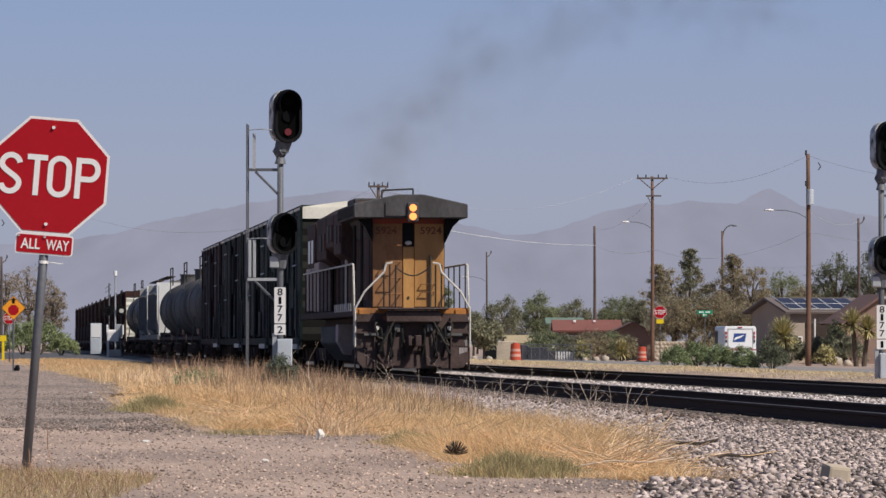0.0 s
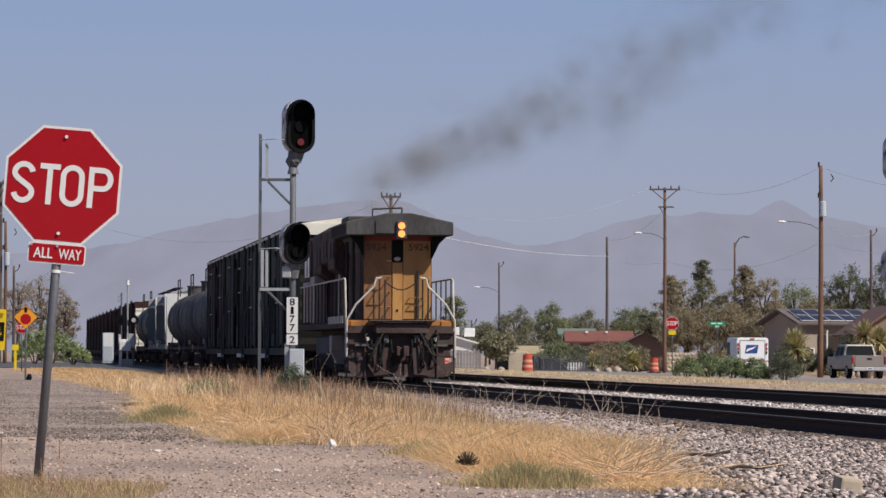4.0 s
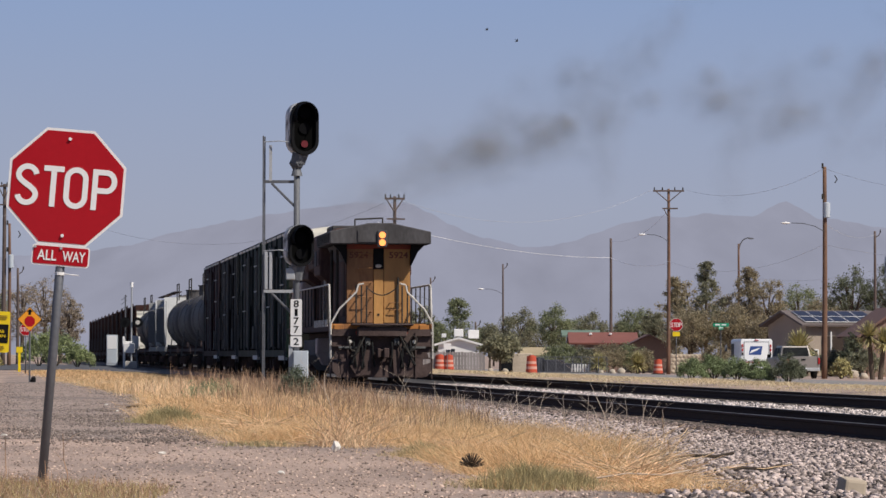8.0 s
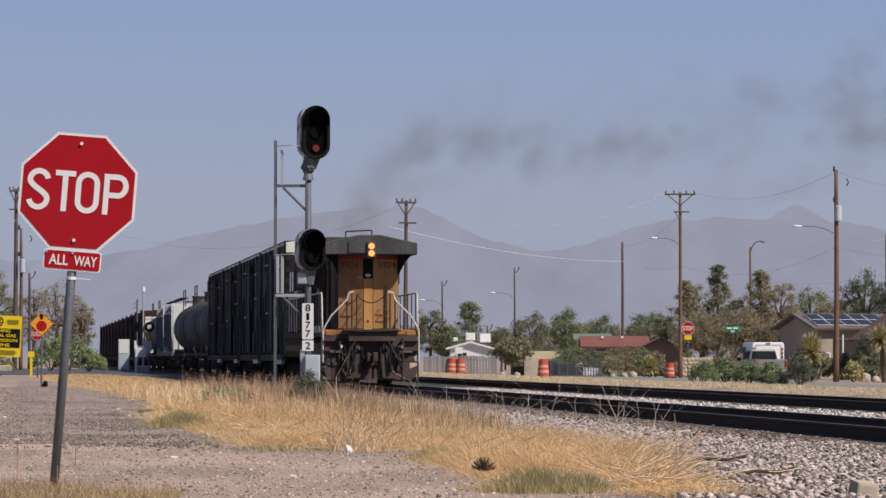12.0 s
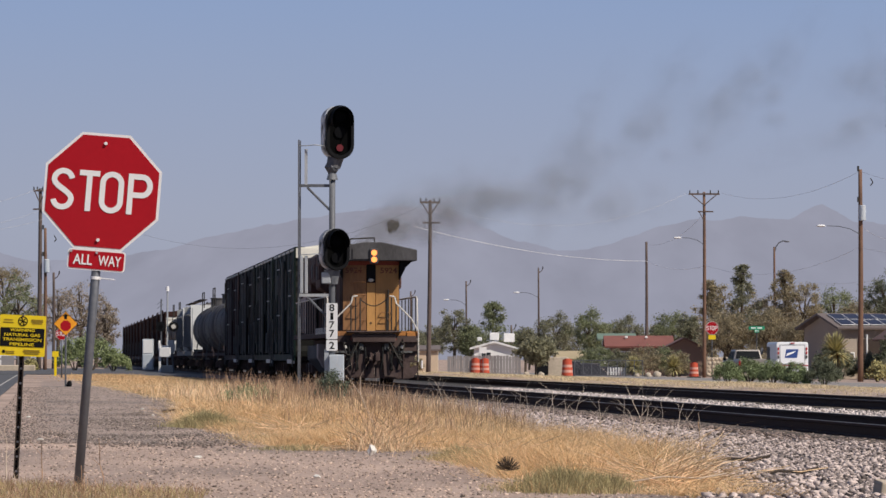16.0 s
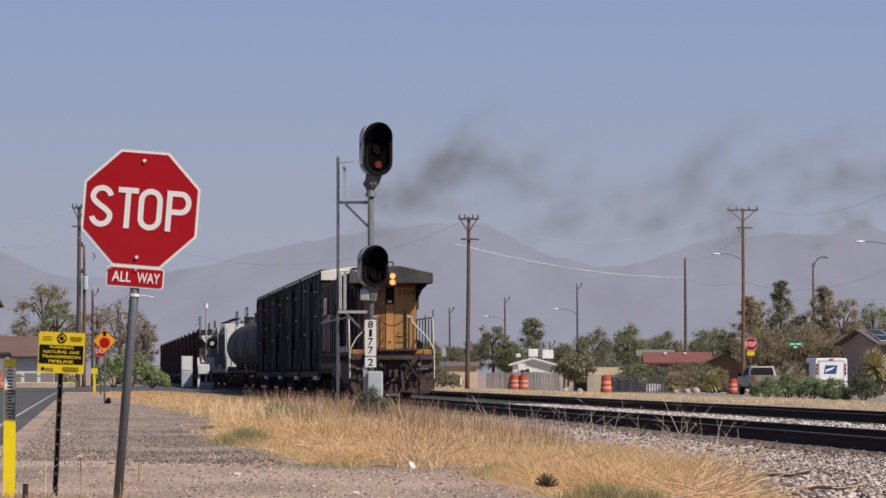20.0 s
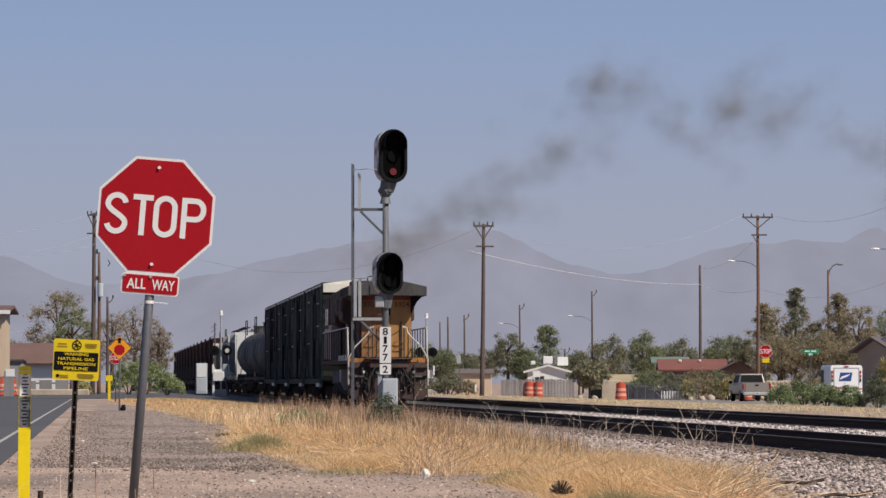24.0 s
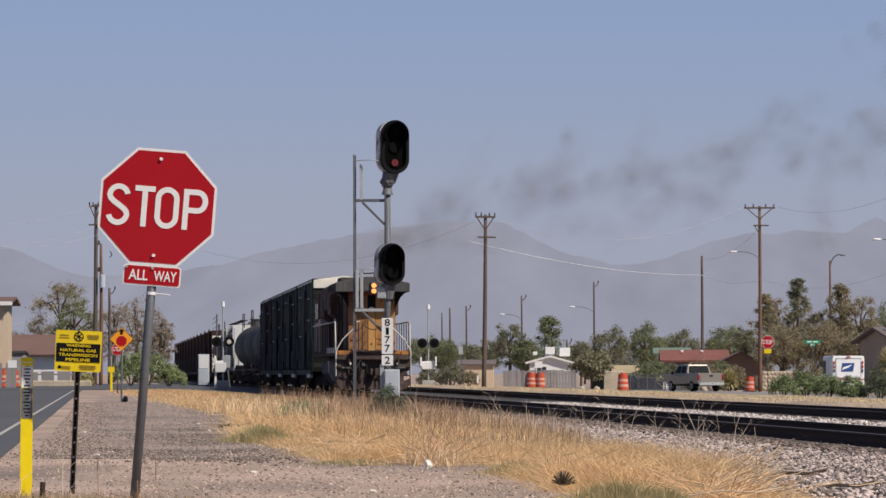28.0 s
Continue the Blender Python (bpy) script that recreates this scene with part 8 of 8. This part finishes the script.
tree(-4.35, 79.0, 0.36, 1.1, M_WEED, "shrub", "small green weed in the dry grass", 302, 50, 80, 0.02, "shrub")

# grass beyond the tracks
rng = np.random.RandomState(21)
k = 15000
a = 60 + 270 * rng.rand(k)
d = 20 + 12.5 * rng.rand(k)
t = np.array([noise.noise(Vector((p * 0.05, q * 0.4, 4.0))) for p, q in zip(a, d)])
keep = t > 0.2 - 0.5 * (a < 250) - 0.2 * rng.rand(k)
a, d, t = a[keep], d[keep], t[keep]
grass_patch("far_verge_grass", a, d, (0.07 + 0.16 * t).clip(0.04, 0.22), 0.01, 10, 0.4, 1.6, M_GRASS_FAR, 22, "dry pale grass between the tracks and the street")


def dead_weed(a, d, h, seed, dark=False):
    """A bare stalk with crooked, thinning side twigs."""
    rng = np.random.RandomState(seed)
    p = line(a, d)
    g = thing("dead_weed", at_ground(p.x, p.y), "bare branching dry weed stalk at the ballast edge", "weed", "dry weed stalks")
    bm = bmesh.new()
    r = 0.0035 + a * 0.00003

    def twig(q, way, L, r, depth):
        n = 4
        for i in range(n):
            e = q + way * (L / n)
            bar(bm, q, e, r, r * 0.85, 4, False)
            way = (way + Vector((rng.normal() * 0.16, rng.normal() * 0.16, 0.06))).normalized()
            q, r = e, r * 0.85
            if depth and i > 0 - depth // 3 and rng.rand() < 0.75:
                s = rng.choice((-1, 1))
                out = (way + Vector((s * rng.uniform(0.5, 1.4), rng.normal() * 0.6, rng.uniform(-0.2, 0.4)))).normalized()
                twig(q, out, L * rng.uniform(0.25, 0.6), r * 0.65, depth - 1)

    twig(Vector((0, 0, -0.02)), Vector((rng.normal() * 0.14, rng.normal() * 0.1, 1)).normalized(), h, r, 2)
    part("stalk", bm, M_GRASS_BROWN if dark else M_TWIG, g)


WEEDS = [(47, 6.3, 0.75), (50, 6.9, 0.55), (44, 6.2, 0.6), (55, 7.1, 0.6), (58, 7.2, 0.5), (40, 5.9, 0.5), (62, 7.3, 0.55), (66, 7.5, 0.6), (49, 6.5, 0.45), (53, 6.6, 0.4), (70, 7.6, 0.6), (43, 5.7, 0.55), (74, 7.8, 0.5), (59, 6.9, 0.5), (38, 5.4, 0.42), (46, 3.4, 0.7), (79, 7.9, 0.6), (84, 8.0, 0.6), (90, 8.0, 0.7), (64, 7.2, 0.45)]
rng = np.random.RandomState(52)
for i in range(22):
    a = 42 + 42 * rng.rand()
    WEEDS.append((a, float(np.interp(a, *FAR_EDGE)) + rng.uniform(-0.7, 0.3), rng.uniform(0.25, 0.5)))
for i, (a, d, h) in enumerate(WEEDS):
    dead_weed(a, d, h, 40 + i)
for i, (x, y, h) in enumerate(((-2.55, 27.6, 0.2), (-2.9, 27.2, 0.16), (-2.5, 28.6, 0.36), (-3.35, 28.0, 0.2), (-2.75, 26.9, 0.14), (-3.2, 29.4, 0.4), (-3.0, 29.6, 0.3))):
    a = x * AWAY.x + y * AWAY.y
    dead_weed(a, x * ACROSS.x + y * ACROSS.y, h, 70 + i, i % 2 == 0)

# things lying about
for i, (x, y, L, r, turn, m_, lab) in enumerate(((2.07, 38.0, 0.55, 0.014, 12, M_TWIG_DARK, "dark broken stick on the ballast"), (2.17, 33.0, 0.5, 0.012, 25, M_TWIG_DARK, "dark thin stick on the ballast"), (2.11, 33.0, 0.7, 0.0035, 6, M_STRAW, "pale dry stalk on the ballast"), (1.17, 28.4, 0.6, 0.005, 3, M_TWIG, "pale dry stalk at the edge of the grass"), (-4.80, 68.0, 0.5, 0.022, 5, M_RUST_SHADE, "dark debris at the edge of the dirt"))):
    g = thing("stick", pose(x, y, ground_z(x, y) + (0.07 if y < 60 else 0.02), 0, 0, turn), lab, "stick", "sticks on the ground")
    bm = bmesh.new()
    pipe(bm, [(-L / 2, 0, 0), (-L / 6, 0.02, 0.03), (L / 5, -0.01, 0.02), (L / 2, 0.02, 0.05)], r)
    part("stick", bm, m_, g)
g = thing("concrete_block", at_ground(2.43, 27.8, 20), "broken tan masonry block on the ballast", "block")
bm = bmesh.new()
box(bm, (0, 0, 0.07), (0.15, 0.14, 0.17), pose(0, 0, 0, 8, 6))
bevel(bm, 0.02, 2)
part("block", bm, M_STONEWALL, g)
g = thing("pale_rock", at_ground(-1.05, 38.3), "white rock at the foot of the dry grass", "rock")
bm = bmesh.new()
lump(bm, (0, 0, 0.05), (0.035, 0.03, 0.045), 2, 0.5, 3)
part("stone", bm, M_WHITE_STONE, g)
g = thing("root_clump", at_ground(0.09, 31.5), "dark dead root clump in the grass edge", "root clump")
rng = np.random.RandomState(5)
bm = bmesh.new()
for i in range(90):
    d_ = rng.normal(size=3)
    d_ /= np.linalg.norm(d_)
    bar(bm, (0, 0, 0.05), (d_[0] * 0.09, d_[1] * 0.08, 0.06 + abs(d_[2]) * 0.09), 0.004, 0.002, 4, False)
part("root_ball", bm, M_TWIG_DARK, g)

# pale litter on the dirt
for i, (x, y) in enumerate(((-4.88, 64.0), (-6.46, 62.0), (-4.57, 45.0), (-5.39, 75.0), (-5.67, 72.0), (-2.45, 37.0), (-1.23, 31.0))):
    g = thing("pale_stone", at_ground(x, y), "small white stone on the dirt", "stone", "pale stones on the dirt")
    bm = bmesh.new()
    lump(bm, (0, 0, 0.02), (0.024 + 0.006 * (i % 3), 0.02, 0.014), 2, 0.4, i)
    part("stone", bm, M_WHITE_STONE, g)

# loose stones
rng = np.random.RandomState(31)
k = 62000
a = 21 + 34 * rng.rand(k)
hi = np.full(k, 9.9)
lo = np.interp(a, [21, 25, 28, 31.5, 36, 45, 59], [3.0, 3.6, 4.2, 4.5, 4.8, 5.3, 6.0])
d = lo + (hi - lo) * rng.rand(k)
keep = d < a * 0.2 + 1.2
p = on_ground(a[keep], d[keep])
p[:, 2] += np.interp(d[keep], [3.5, 5.0], [0.0, 0.02]) + 0.05 * rng.rand(len(p)) * np.interp(d[keep], [3.5, 5.0], [0.2, 1])
scatter_stones("ballast_stones", p, 0.014, 0.043, M_STONE, 32, "loose grey and brown crushed ballast stones")
k = 22000
a = 50 + 60 * rng.rand(k)
d = 6.2 + 3.8 * rng.rand(k)
p = on_ground(a, d)
p[:, 2] += 0.03
scatter_stones("ballast_stones_mid", p, 0.03, 0.06, M_STONE, 33, "crushed ballast stones along the near rail")
k = 15000
a = 45 + 110 * rng.rand(k) ** 1.3
d = 12.6 + 3.4 * rng.rand(k)
p = on_ground(a, d)
p[:, 2] += 0.03 + 0.03 * rng.rand(k)
scatter_stones("ballast_stones_between", p, 0.03, 0.055, M_STONE_PALE, 34, "pale crushed stones between the two tracks")
k = 40000
x = rng.uniform(-6.5, 1.8, k)
y = 22 + 50 * rng.rand(k) ** 2.0
p = np.stack([x, y, np.array([ground_z(u, w) for u, w in zip(x, y)]) + 0.002], 1)
p = p[(p[:, 0] > -0.13 * p[:, 1] - 0.5)]
scatter_stones("pebbles", p, 0.003, 0.015, M_GRAVEL, 35, "small pebbles and grit on the dirt")
k = 3500
y = 25 + 32 * rng.rand(k) ** 1.3
x = rng.uniform(-0.1, 0.07, k) * y
p = np.stack([x, y, np.array([ground_z(u, w) for u, w in zip(x, y)]) + 0.002], 1)
scatter_stones("coarse_pebbles", p, 0.008, 0.022, M_GRAVEL, 36, "coarser pale and brown pebbles on the dirt")
k = 15000
a = 44 + 85 * rng.rand(k) ** 1.5
d = rng.uniform(-0.7, 2.4, k)
p = on_ground(a, d) + (0, 0, 0.006)
scatter_stones("shoulder_grit", p, 0.008, 0.022, M_GRIT, 37, "grey grit on the compacted shoulder")
# dark soil crumbs along the rim of the shoulder and the grass
k = 9000
u = rng.rand(k)
a = 43.5 + 34 * u ** 1.4 + 1.1 * rng.normal(size=k)
d = np.interp(a, *NEAR_EDGE) - 0.25 - np.abs(rng.normal(size=k)) * np.interp(a, [44, 52, 78], [1.5, 0.7, 0.4])
t = np.array([noise.noise(Vector((p_ * 0.35, q * 1.1, 4.4))) for p_, q in zip(a, d)])
keep = t > -0.12 + 0.25 * rng.rand(k)
p = on_ground(a[keep], d[keep]) + (0, 0, 0.006)
scatter_stones("dark_soil", p, 0.01, 0.028, M_SOIL, 38, "dark crumbled soil between the dirt and the grass")
k = 9000
a = 28 + 82 * rng.rand(k) ** 1.2
d = NEAR_TRACK - 0.85 - 0.42 * np.abs(rng.normal(size=k))
p = on_ground(a, d) + (0, 0, 0.05)
scatter_stones("rusty_ballast", p, 0.025, 0.055, M_RUSTY_STONE, 39, "rust-stained ballast stones beside the near rail")


# ---- exhaust smoke: thin rigid puffs that drift off ----
def smoke_material(thick):
    """Thin wispy soot that grows thinner from each billow's middle to its rim."""
    m = bpy.data.materials.new("diesel_smoke")
    m.use_nodes = True
    nt = m.node_tree
    n, l = nt.nodes, nt.links
    n.remove(n["Principled BSDF"])
    dif = n.new("ShaderNodeBsdfDiffuse")
    dif.inputs[0].default_value = (0.185, 0.172, 0.16, 1)
    clear = n.new("ShaderNodeBsdfTransparent")
    tc, no, gr = n.new("ShaderNodeTexCoord"), n.new("ShaderNodeTexNoise"), n.new("ShaderNodeTexGradient")
    no.inputs["Scale"].default_value, no.inputs["Detail"].default_value, no.inputs["Roughness"].default_value = 1.15, 4, 0.6
    info, away, shift = n.new("ShaderNodeObjectInfo"), n.new("ShaderNodeMath"), n.new("ShaderNodeVectorMath")
    away.operation = "MULTIPLY"
    away.inputs[1].default_value = 60.0
    l.new(info.outputs["Random"], away.inputs[0])
    l.new(tc.outputs["Object"], shift.inputs[0])
    l.new(away.outputs[0], shift.inputs[1])
    l.new(shift.outputs[0], no.inputs["Vector"])
    l.new(tc.outputs["UV"], gr.inputs[0])
    gr.gradient_type = "SPHERICAL"
    soft = n.new("ShaderNodeMapRange")
    soft.interpolation_type = "SMOOTHSTEP"
    soft.inputs[1].default_value, soft.inputs[2].default_value = 0.0, 0.85
    l.new(gr.outputs[1], soft.inputs[0])
    mr = n.new("ShaderNodeMapRange")
    mr.inputs[1].default_value, mr.inputs[2].default_value = 0.36, 0.66
    mr.inputs[3].default_value, mr.inputs[4].default_value = thick * 0.3, thick
    l.new(no.outputs["Fac"], mr.inputs[0])
    mu = n.new("ShaderNodeMath")
    mu.operation = "MULTIPLY"
    l.new(mr.outputs[0], mu.inputs[0])
    l.new(soft.outputs[0], mu.inputs[1])
    mx = n.new("ShaderNodeMixShader")
    l.new(mu.outputs[0], mx.inputs[0])
    l.new(clear.outputs[0], mx.inputs[1])
    l.new(dif.outputs[0], mx.inputs[2])
    l.new(mx.outputs[0], n["Material Output"].inputs[0])
    return m


def puff_mesh(seed, lobes, wide, high, reach, lift, material):
    """A puff of several hollow billows, each open on its far side."""
    rng = np.random.RandomState(seed)
    bm = bmesh.new()
    uv = bm.loops.layers.uv.new("billow")
    for k in range(lobes):
        c = Vector((np.clip(rng.normal() * 0.5, -1, 1) * reach, rng.uniform(-0.2, 0.2), np.clip(rng.normal() * 0.5, -1, 1) * lift))
        size = rng.uniform(0.75, 1.1)
        before = set(bm.faces)
        vs = ball(bm, (0, 0, 0), (1, 1, 1), 2)
        bmesh.ops.delete(bm, geom=[v for v in vs if v.co.y > 0.02], context="VERTS")
        fresh = [f for f in bm.faces if f not in before]
        for f in fresh:
            f.smooth = True
            for lp in f.loops:
                lp[uv].uv = (lp.vert.co.x, lp.vert.co.z)
        for v in {v for f in fresh for v in f.verts}:
            q = v.co.copy()
            f = size * (1 + 0.16 * noise.noise(q * 1.4 + Vector((seed * 5.1 + k, 0, 0))))
            v.co = c + Vector((q.x * f * wide, q.y * f * 0.45, q.z * f * high))
    me = bpy.data.meshes.new("smoke_puff")
    bm.to_mesh(me)
    bm.free()
    me.materials.append(material)
    return me


PUFFS = []
# how thick the smoke of each moment is: seconds, share
SOOT = [(-9, 0.4), (-3, 0.5), (-1, 0.8), (0, 1.0), (1, 1.2), (3, 1.5), (5, 1.4), (6.2, 1.05), (7, 0.7), (8.5, 0.75), (9.5, 0.95), (11, 0.75), (12.2, 1.2), (14, 1.2), (16, 1.1), (17.3, 0.8), (17.7, 1.7), (19, 1.7), (20, 1.3), (21, 1.4), (22.5, 1.3), (24, 1.2), (25, 0.8), (28, 0.65)]


def make_smoke():
    rng = np.random.RandomState(77)
    kinds = [[], []]
    for thick in (0.03, 0.048, 0.07, 0.095):
        small, large = smoke_material(thick * 1.15), smoke_material(thick * 0.88)
        kinds[0].append([puff_mesh(i, 4, 0.55, 0.5, 0.4, 0.35, small) for i in range(3)])
        kinds[1].append([puff_mesh(9 + i, 11, 1.25, 0.8, 2.6, 0.45, large) for i in range(3)])
    n = 0
    born = -6.6
    while born < 28:
        soot = float(np.interp(born, [r[0] for r in SOOT], [r[1] for r in SOOT])) * rng.uniform(0.9, 1.1)
        level = 0 if soot < 0.75 else 1 if soot < 1.1 else 2 if soot < 1.5 else 3
        broad = n % 2
        ob = new("smoke_puff", kinds[broad][level][rng.randint(3)])
        tagged(ob, "thin dark puff of diesel exhaust smoke drifting", "smoke", "puffs of exhaust smoke")
        ob.visible_shadow = False
        roll = np.array([math.sin(born * 4.1) + 0.6 * math.sin(born * 9.7 + 1), 0.0, math.sin(born * 5.3 + 2) + 0.6 * math.sin(born * 11.3)])
        PUFFS.append((ob, born, roll * 0.4 + rng.normal(size=3) * (0.8 if broad else 0.6), rng.uniform(-1, 1, 3), broad))
        born += 0.117
        n += 1


make_smoke()


# ---- what moves ----
def travelled(t):
    """Metres that the train has rolled away since the start."""
    return 1.7567 * t + 0.017779 * t * t + 0.00044455 * t ** 3 - 0.000012143 * t ** 4


def stack_at(t):
    return line(A0 + 11.4 + travelled(max(0, t)) + (1.75 * t if t < 0 else 0), NEAR_TRACK, 3.3)


def motions():
    stops = [i * 2.0 for i in range(15)]
    fine = [i * 0.25 for i in range(113)]
    for n, (ob, at, sets, r) in enumerate(TRAIN):
        walk(ob, [(t, on_line(A0 + at + travelled(t), NEAR_TRACK)) for t in stops])
        if n < 5:
            for w in sets:
                base = w.location.copy()
                walk(w, [(t, pose(*base, -math.degrees(travelled(t) / r))) for t in fine])
    # smoke: rises fast out of the stack, then drifts right with the breeze
    for ob, born, jit, spin, broad in PUFFS:
        gust = 1 + 0.06 * math.sin(born * 0.9) + 0.03 * math.sin(born * 2.3 + 1)
        rise = float(np.interp(born, [r[0] for r in LIFT], [r[1] for r in LIFT]))
        jet = float(np.interp(born, [11.5, 13, 16.5, 17.5], [1.5, 0.7, 0.7, 1.5]))
        rows = []
        moments = {float(i) for i in range(29)} | {round(born + k, 2) for k in (0.0, 0.2, 0.45, 0.8, 1.3, 1.9, 2.6) if 0 <= born + k <= 28}
        for t in sorted(moments):
            age = t - born
            if age <= 0:
                p = stack_at(t)
                s = 0.0
            else:
                s = age
                out = 1 - math.exp(-age / 0.15)
                up = 1.3 * out + jet * (1 - math.exp(-age / 0.45)) + rise * (1 - math.exp(-age / 1.8)) + 0.3 * age
                side = gust * (1.6 * (age - 0.5 * (1 - math.exp(-age / 0.6))) + 0.17 * min(age, 6) ** 2 + 2.0 * max(0, age - 6))
                sp = (1.15 if born < 23.5 else 1.7) * out * (0.05 + (0.15 if broad else 0.13) * age + 0.012 * min(age, 8) ** 2)
                p = stack_at(born) + Vector((side + jit[0] * sp * 1.2, 0.4 * age + jit[1] * sp, up + jit[2] * sp * 0.8))
            rows.append((t, Matrix.Translation(p) @ pose(0, 0, 0, 0, (-30 + 45 * spin[1]) * (1 - math.exp(-s / 1.2)) + spin[0] * 5 * s, (95 * math.exp(-s / 0.4) if broad else 0) + spin[2] * s)))
        walk(ob, rows)
    # the pickup creeps along the far street and turns left at its end
    drive = PICKUP_ROWS
    road = [(t, Vector((x, y, ground_z(x, y) + 0.045)), h) for t, x, y, h in drive]
    walk(PICKUP, [(t, Matrix.Translation(p) @ pose(0, 0, 0, 0, 0, h)) for t, p, h in road])
    for w in PICKUP_WHEELS:
        base = w.location.copy()
        rows = []
        for i in range(113):
            t = i * 0.25
            for (t0, p0, h0), (t1, p1, h1) in zip(road, road[1:]):
                if t0 <= t <= t1:
                    k = (t - t0) / (t1 - t0)
                    gone = sum((b[1] - a[1]).length for a, b in zip(road, road[1:]) if b[0] <= t0) + k * (p1 - p0).length
            rows.append((t, pose(*base, -math.degrees(gone / 0.38))))
        walk(w, rows)
    # two birds cross the sky
    for n, (ob, wings) in enumerate(BIRDS):
        path = BIRD_ROWS[n]
        walk(ob, [(t, pose(x, y, z, 8, 0, -65)) for t, x, y, z in path])
        for w, s in wings:
            rows = []
            for i in range(281):
                rows.append((i * 0.1, pose(0, 0, 0, 0, s * (-10 - 38 * math.sin(i * 1.9 + n)), 0)))
            walk(w, rows)


# how far the smoke of each moment climbs: seconds, metres
LIFT = [(-10, 3.0), (-1, 3.9), (0.4, 2.8), (1.1, 2.2), (1.7, 1.2), (3, 1.4), (4.3, 1.7), (5.5, 0.9), (7, 0.6), (8.5, 0.8), (10, 2.2), (10.6, 2.7), (11.4, 1.6), (12.2, 0.5), (13.5, 0.1), (16.5, 0.2), (17.2, 1.5), (18, 4.2), (18.9, 3.8), (19.7, 6.2), (20.3, 4.2), (20.9, 2.7), (21.6, 1.6), (23, 1.2), (23.5, 1.0), (24.3, 1.8), (25.2, 1.3), (28, 0.8)]
PICKUP_ROWS = [
    (0, 25.86, 232.0, 9),
    (1.5, 24.52, 236.0, 9),
    (3, 23.24, 240.0, 9),
    (5.5, 21.32, 247.0, 9),
    (7.5, 19.89, 253.0, 8),
    (9.5, 18.76, 260.0, 8),
    (11.5, 18.02, 266.0, 8),
    (12.5, 17.75, 268.0, 8),
    (15, 16.52, 277.0, 8),
    (17, 15.99, 283.0, 7),
    (18.5, 15.64, 288.0, 8),
    (20, 15.27, 292.0, 8),
    (21.5, 14.90, 296.0, 7),
    (23.5, 14.20, 300.0, 7),
    (25, 13.49, 303.0, 8),
    (26, 12.83, 305.0, 11),
    (27, 11.98, 307.0, 16),
    (28, 11.07, 309.0, 22),
]
BIRD_ROWS = [
    [(0, -143.31, 300, 36.19), (7.6, -1.85, 300, 24.05), (7.8, 1.17, 300, 23.18), (8.0, 3.82, 300, 21.85), (8.2, 7.42, 300, 21.17), (8.4, 11.21, 300, 19.77), (8.6, 15.18, 300, 20.53), (8.8, 20.48, 300, 18.44), (28, 377.85, 300, 36.37)],
    [(0, -175.06, 315, 38.56), (7.8, 0.64, 315, 24.81), (8.0, 1.91, 315, 23.70), (8.2, 4.81, 315, 23.10), (8.4, 10.18, 315, 22.70), (8.6, 13.75, 315, 20.52), (8.8, 22.30, 315, 17.46), (9.0, 27.67, 315, 18.53), (28, 455.63, 315, 38.42)],
]
motions()
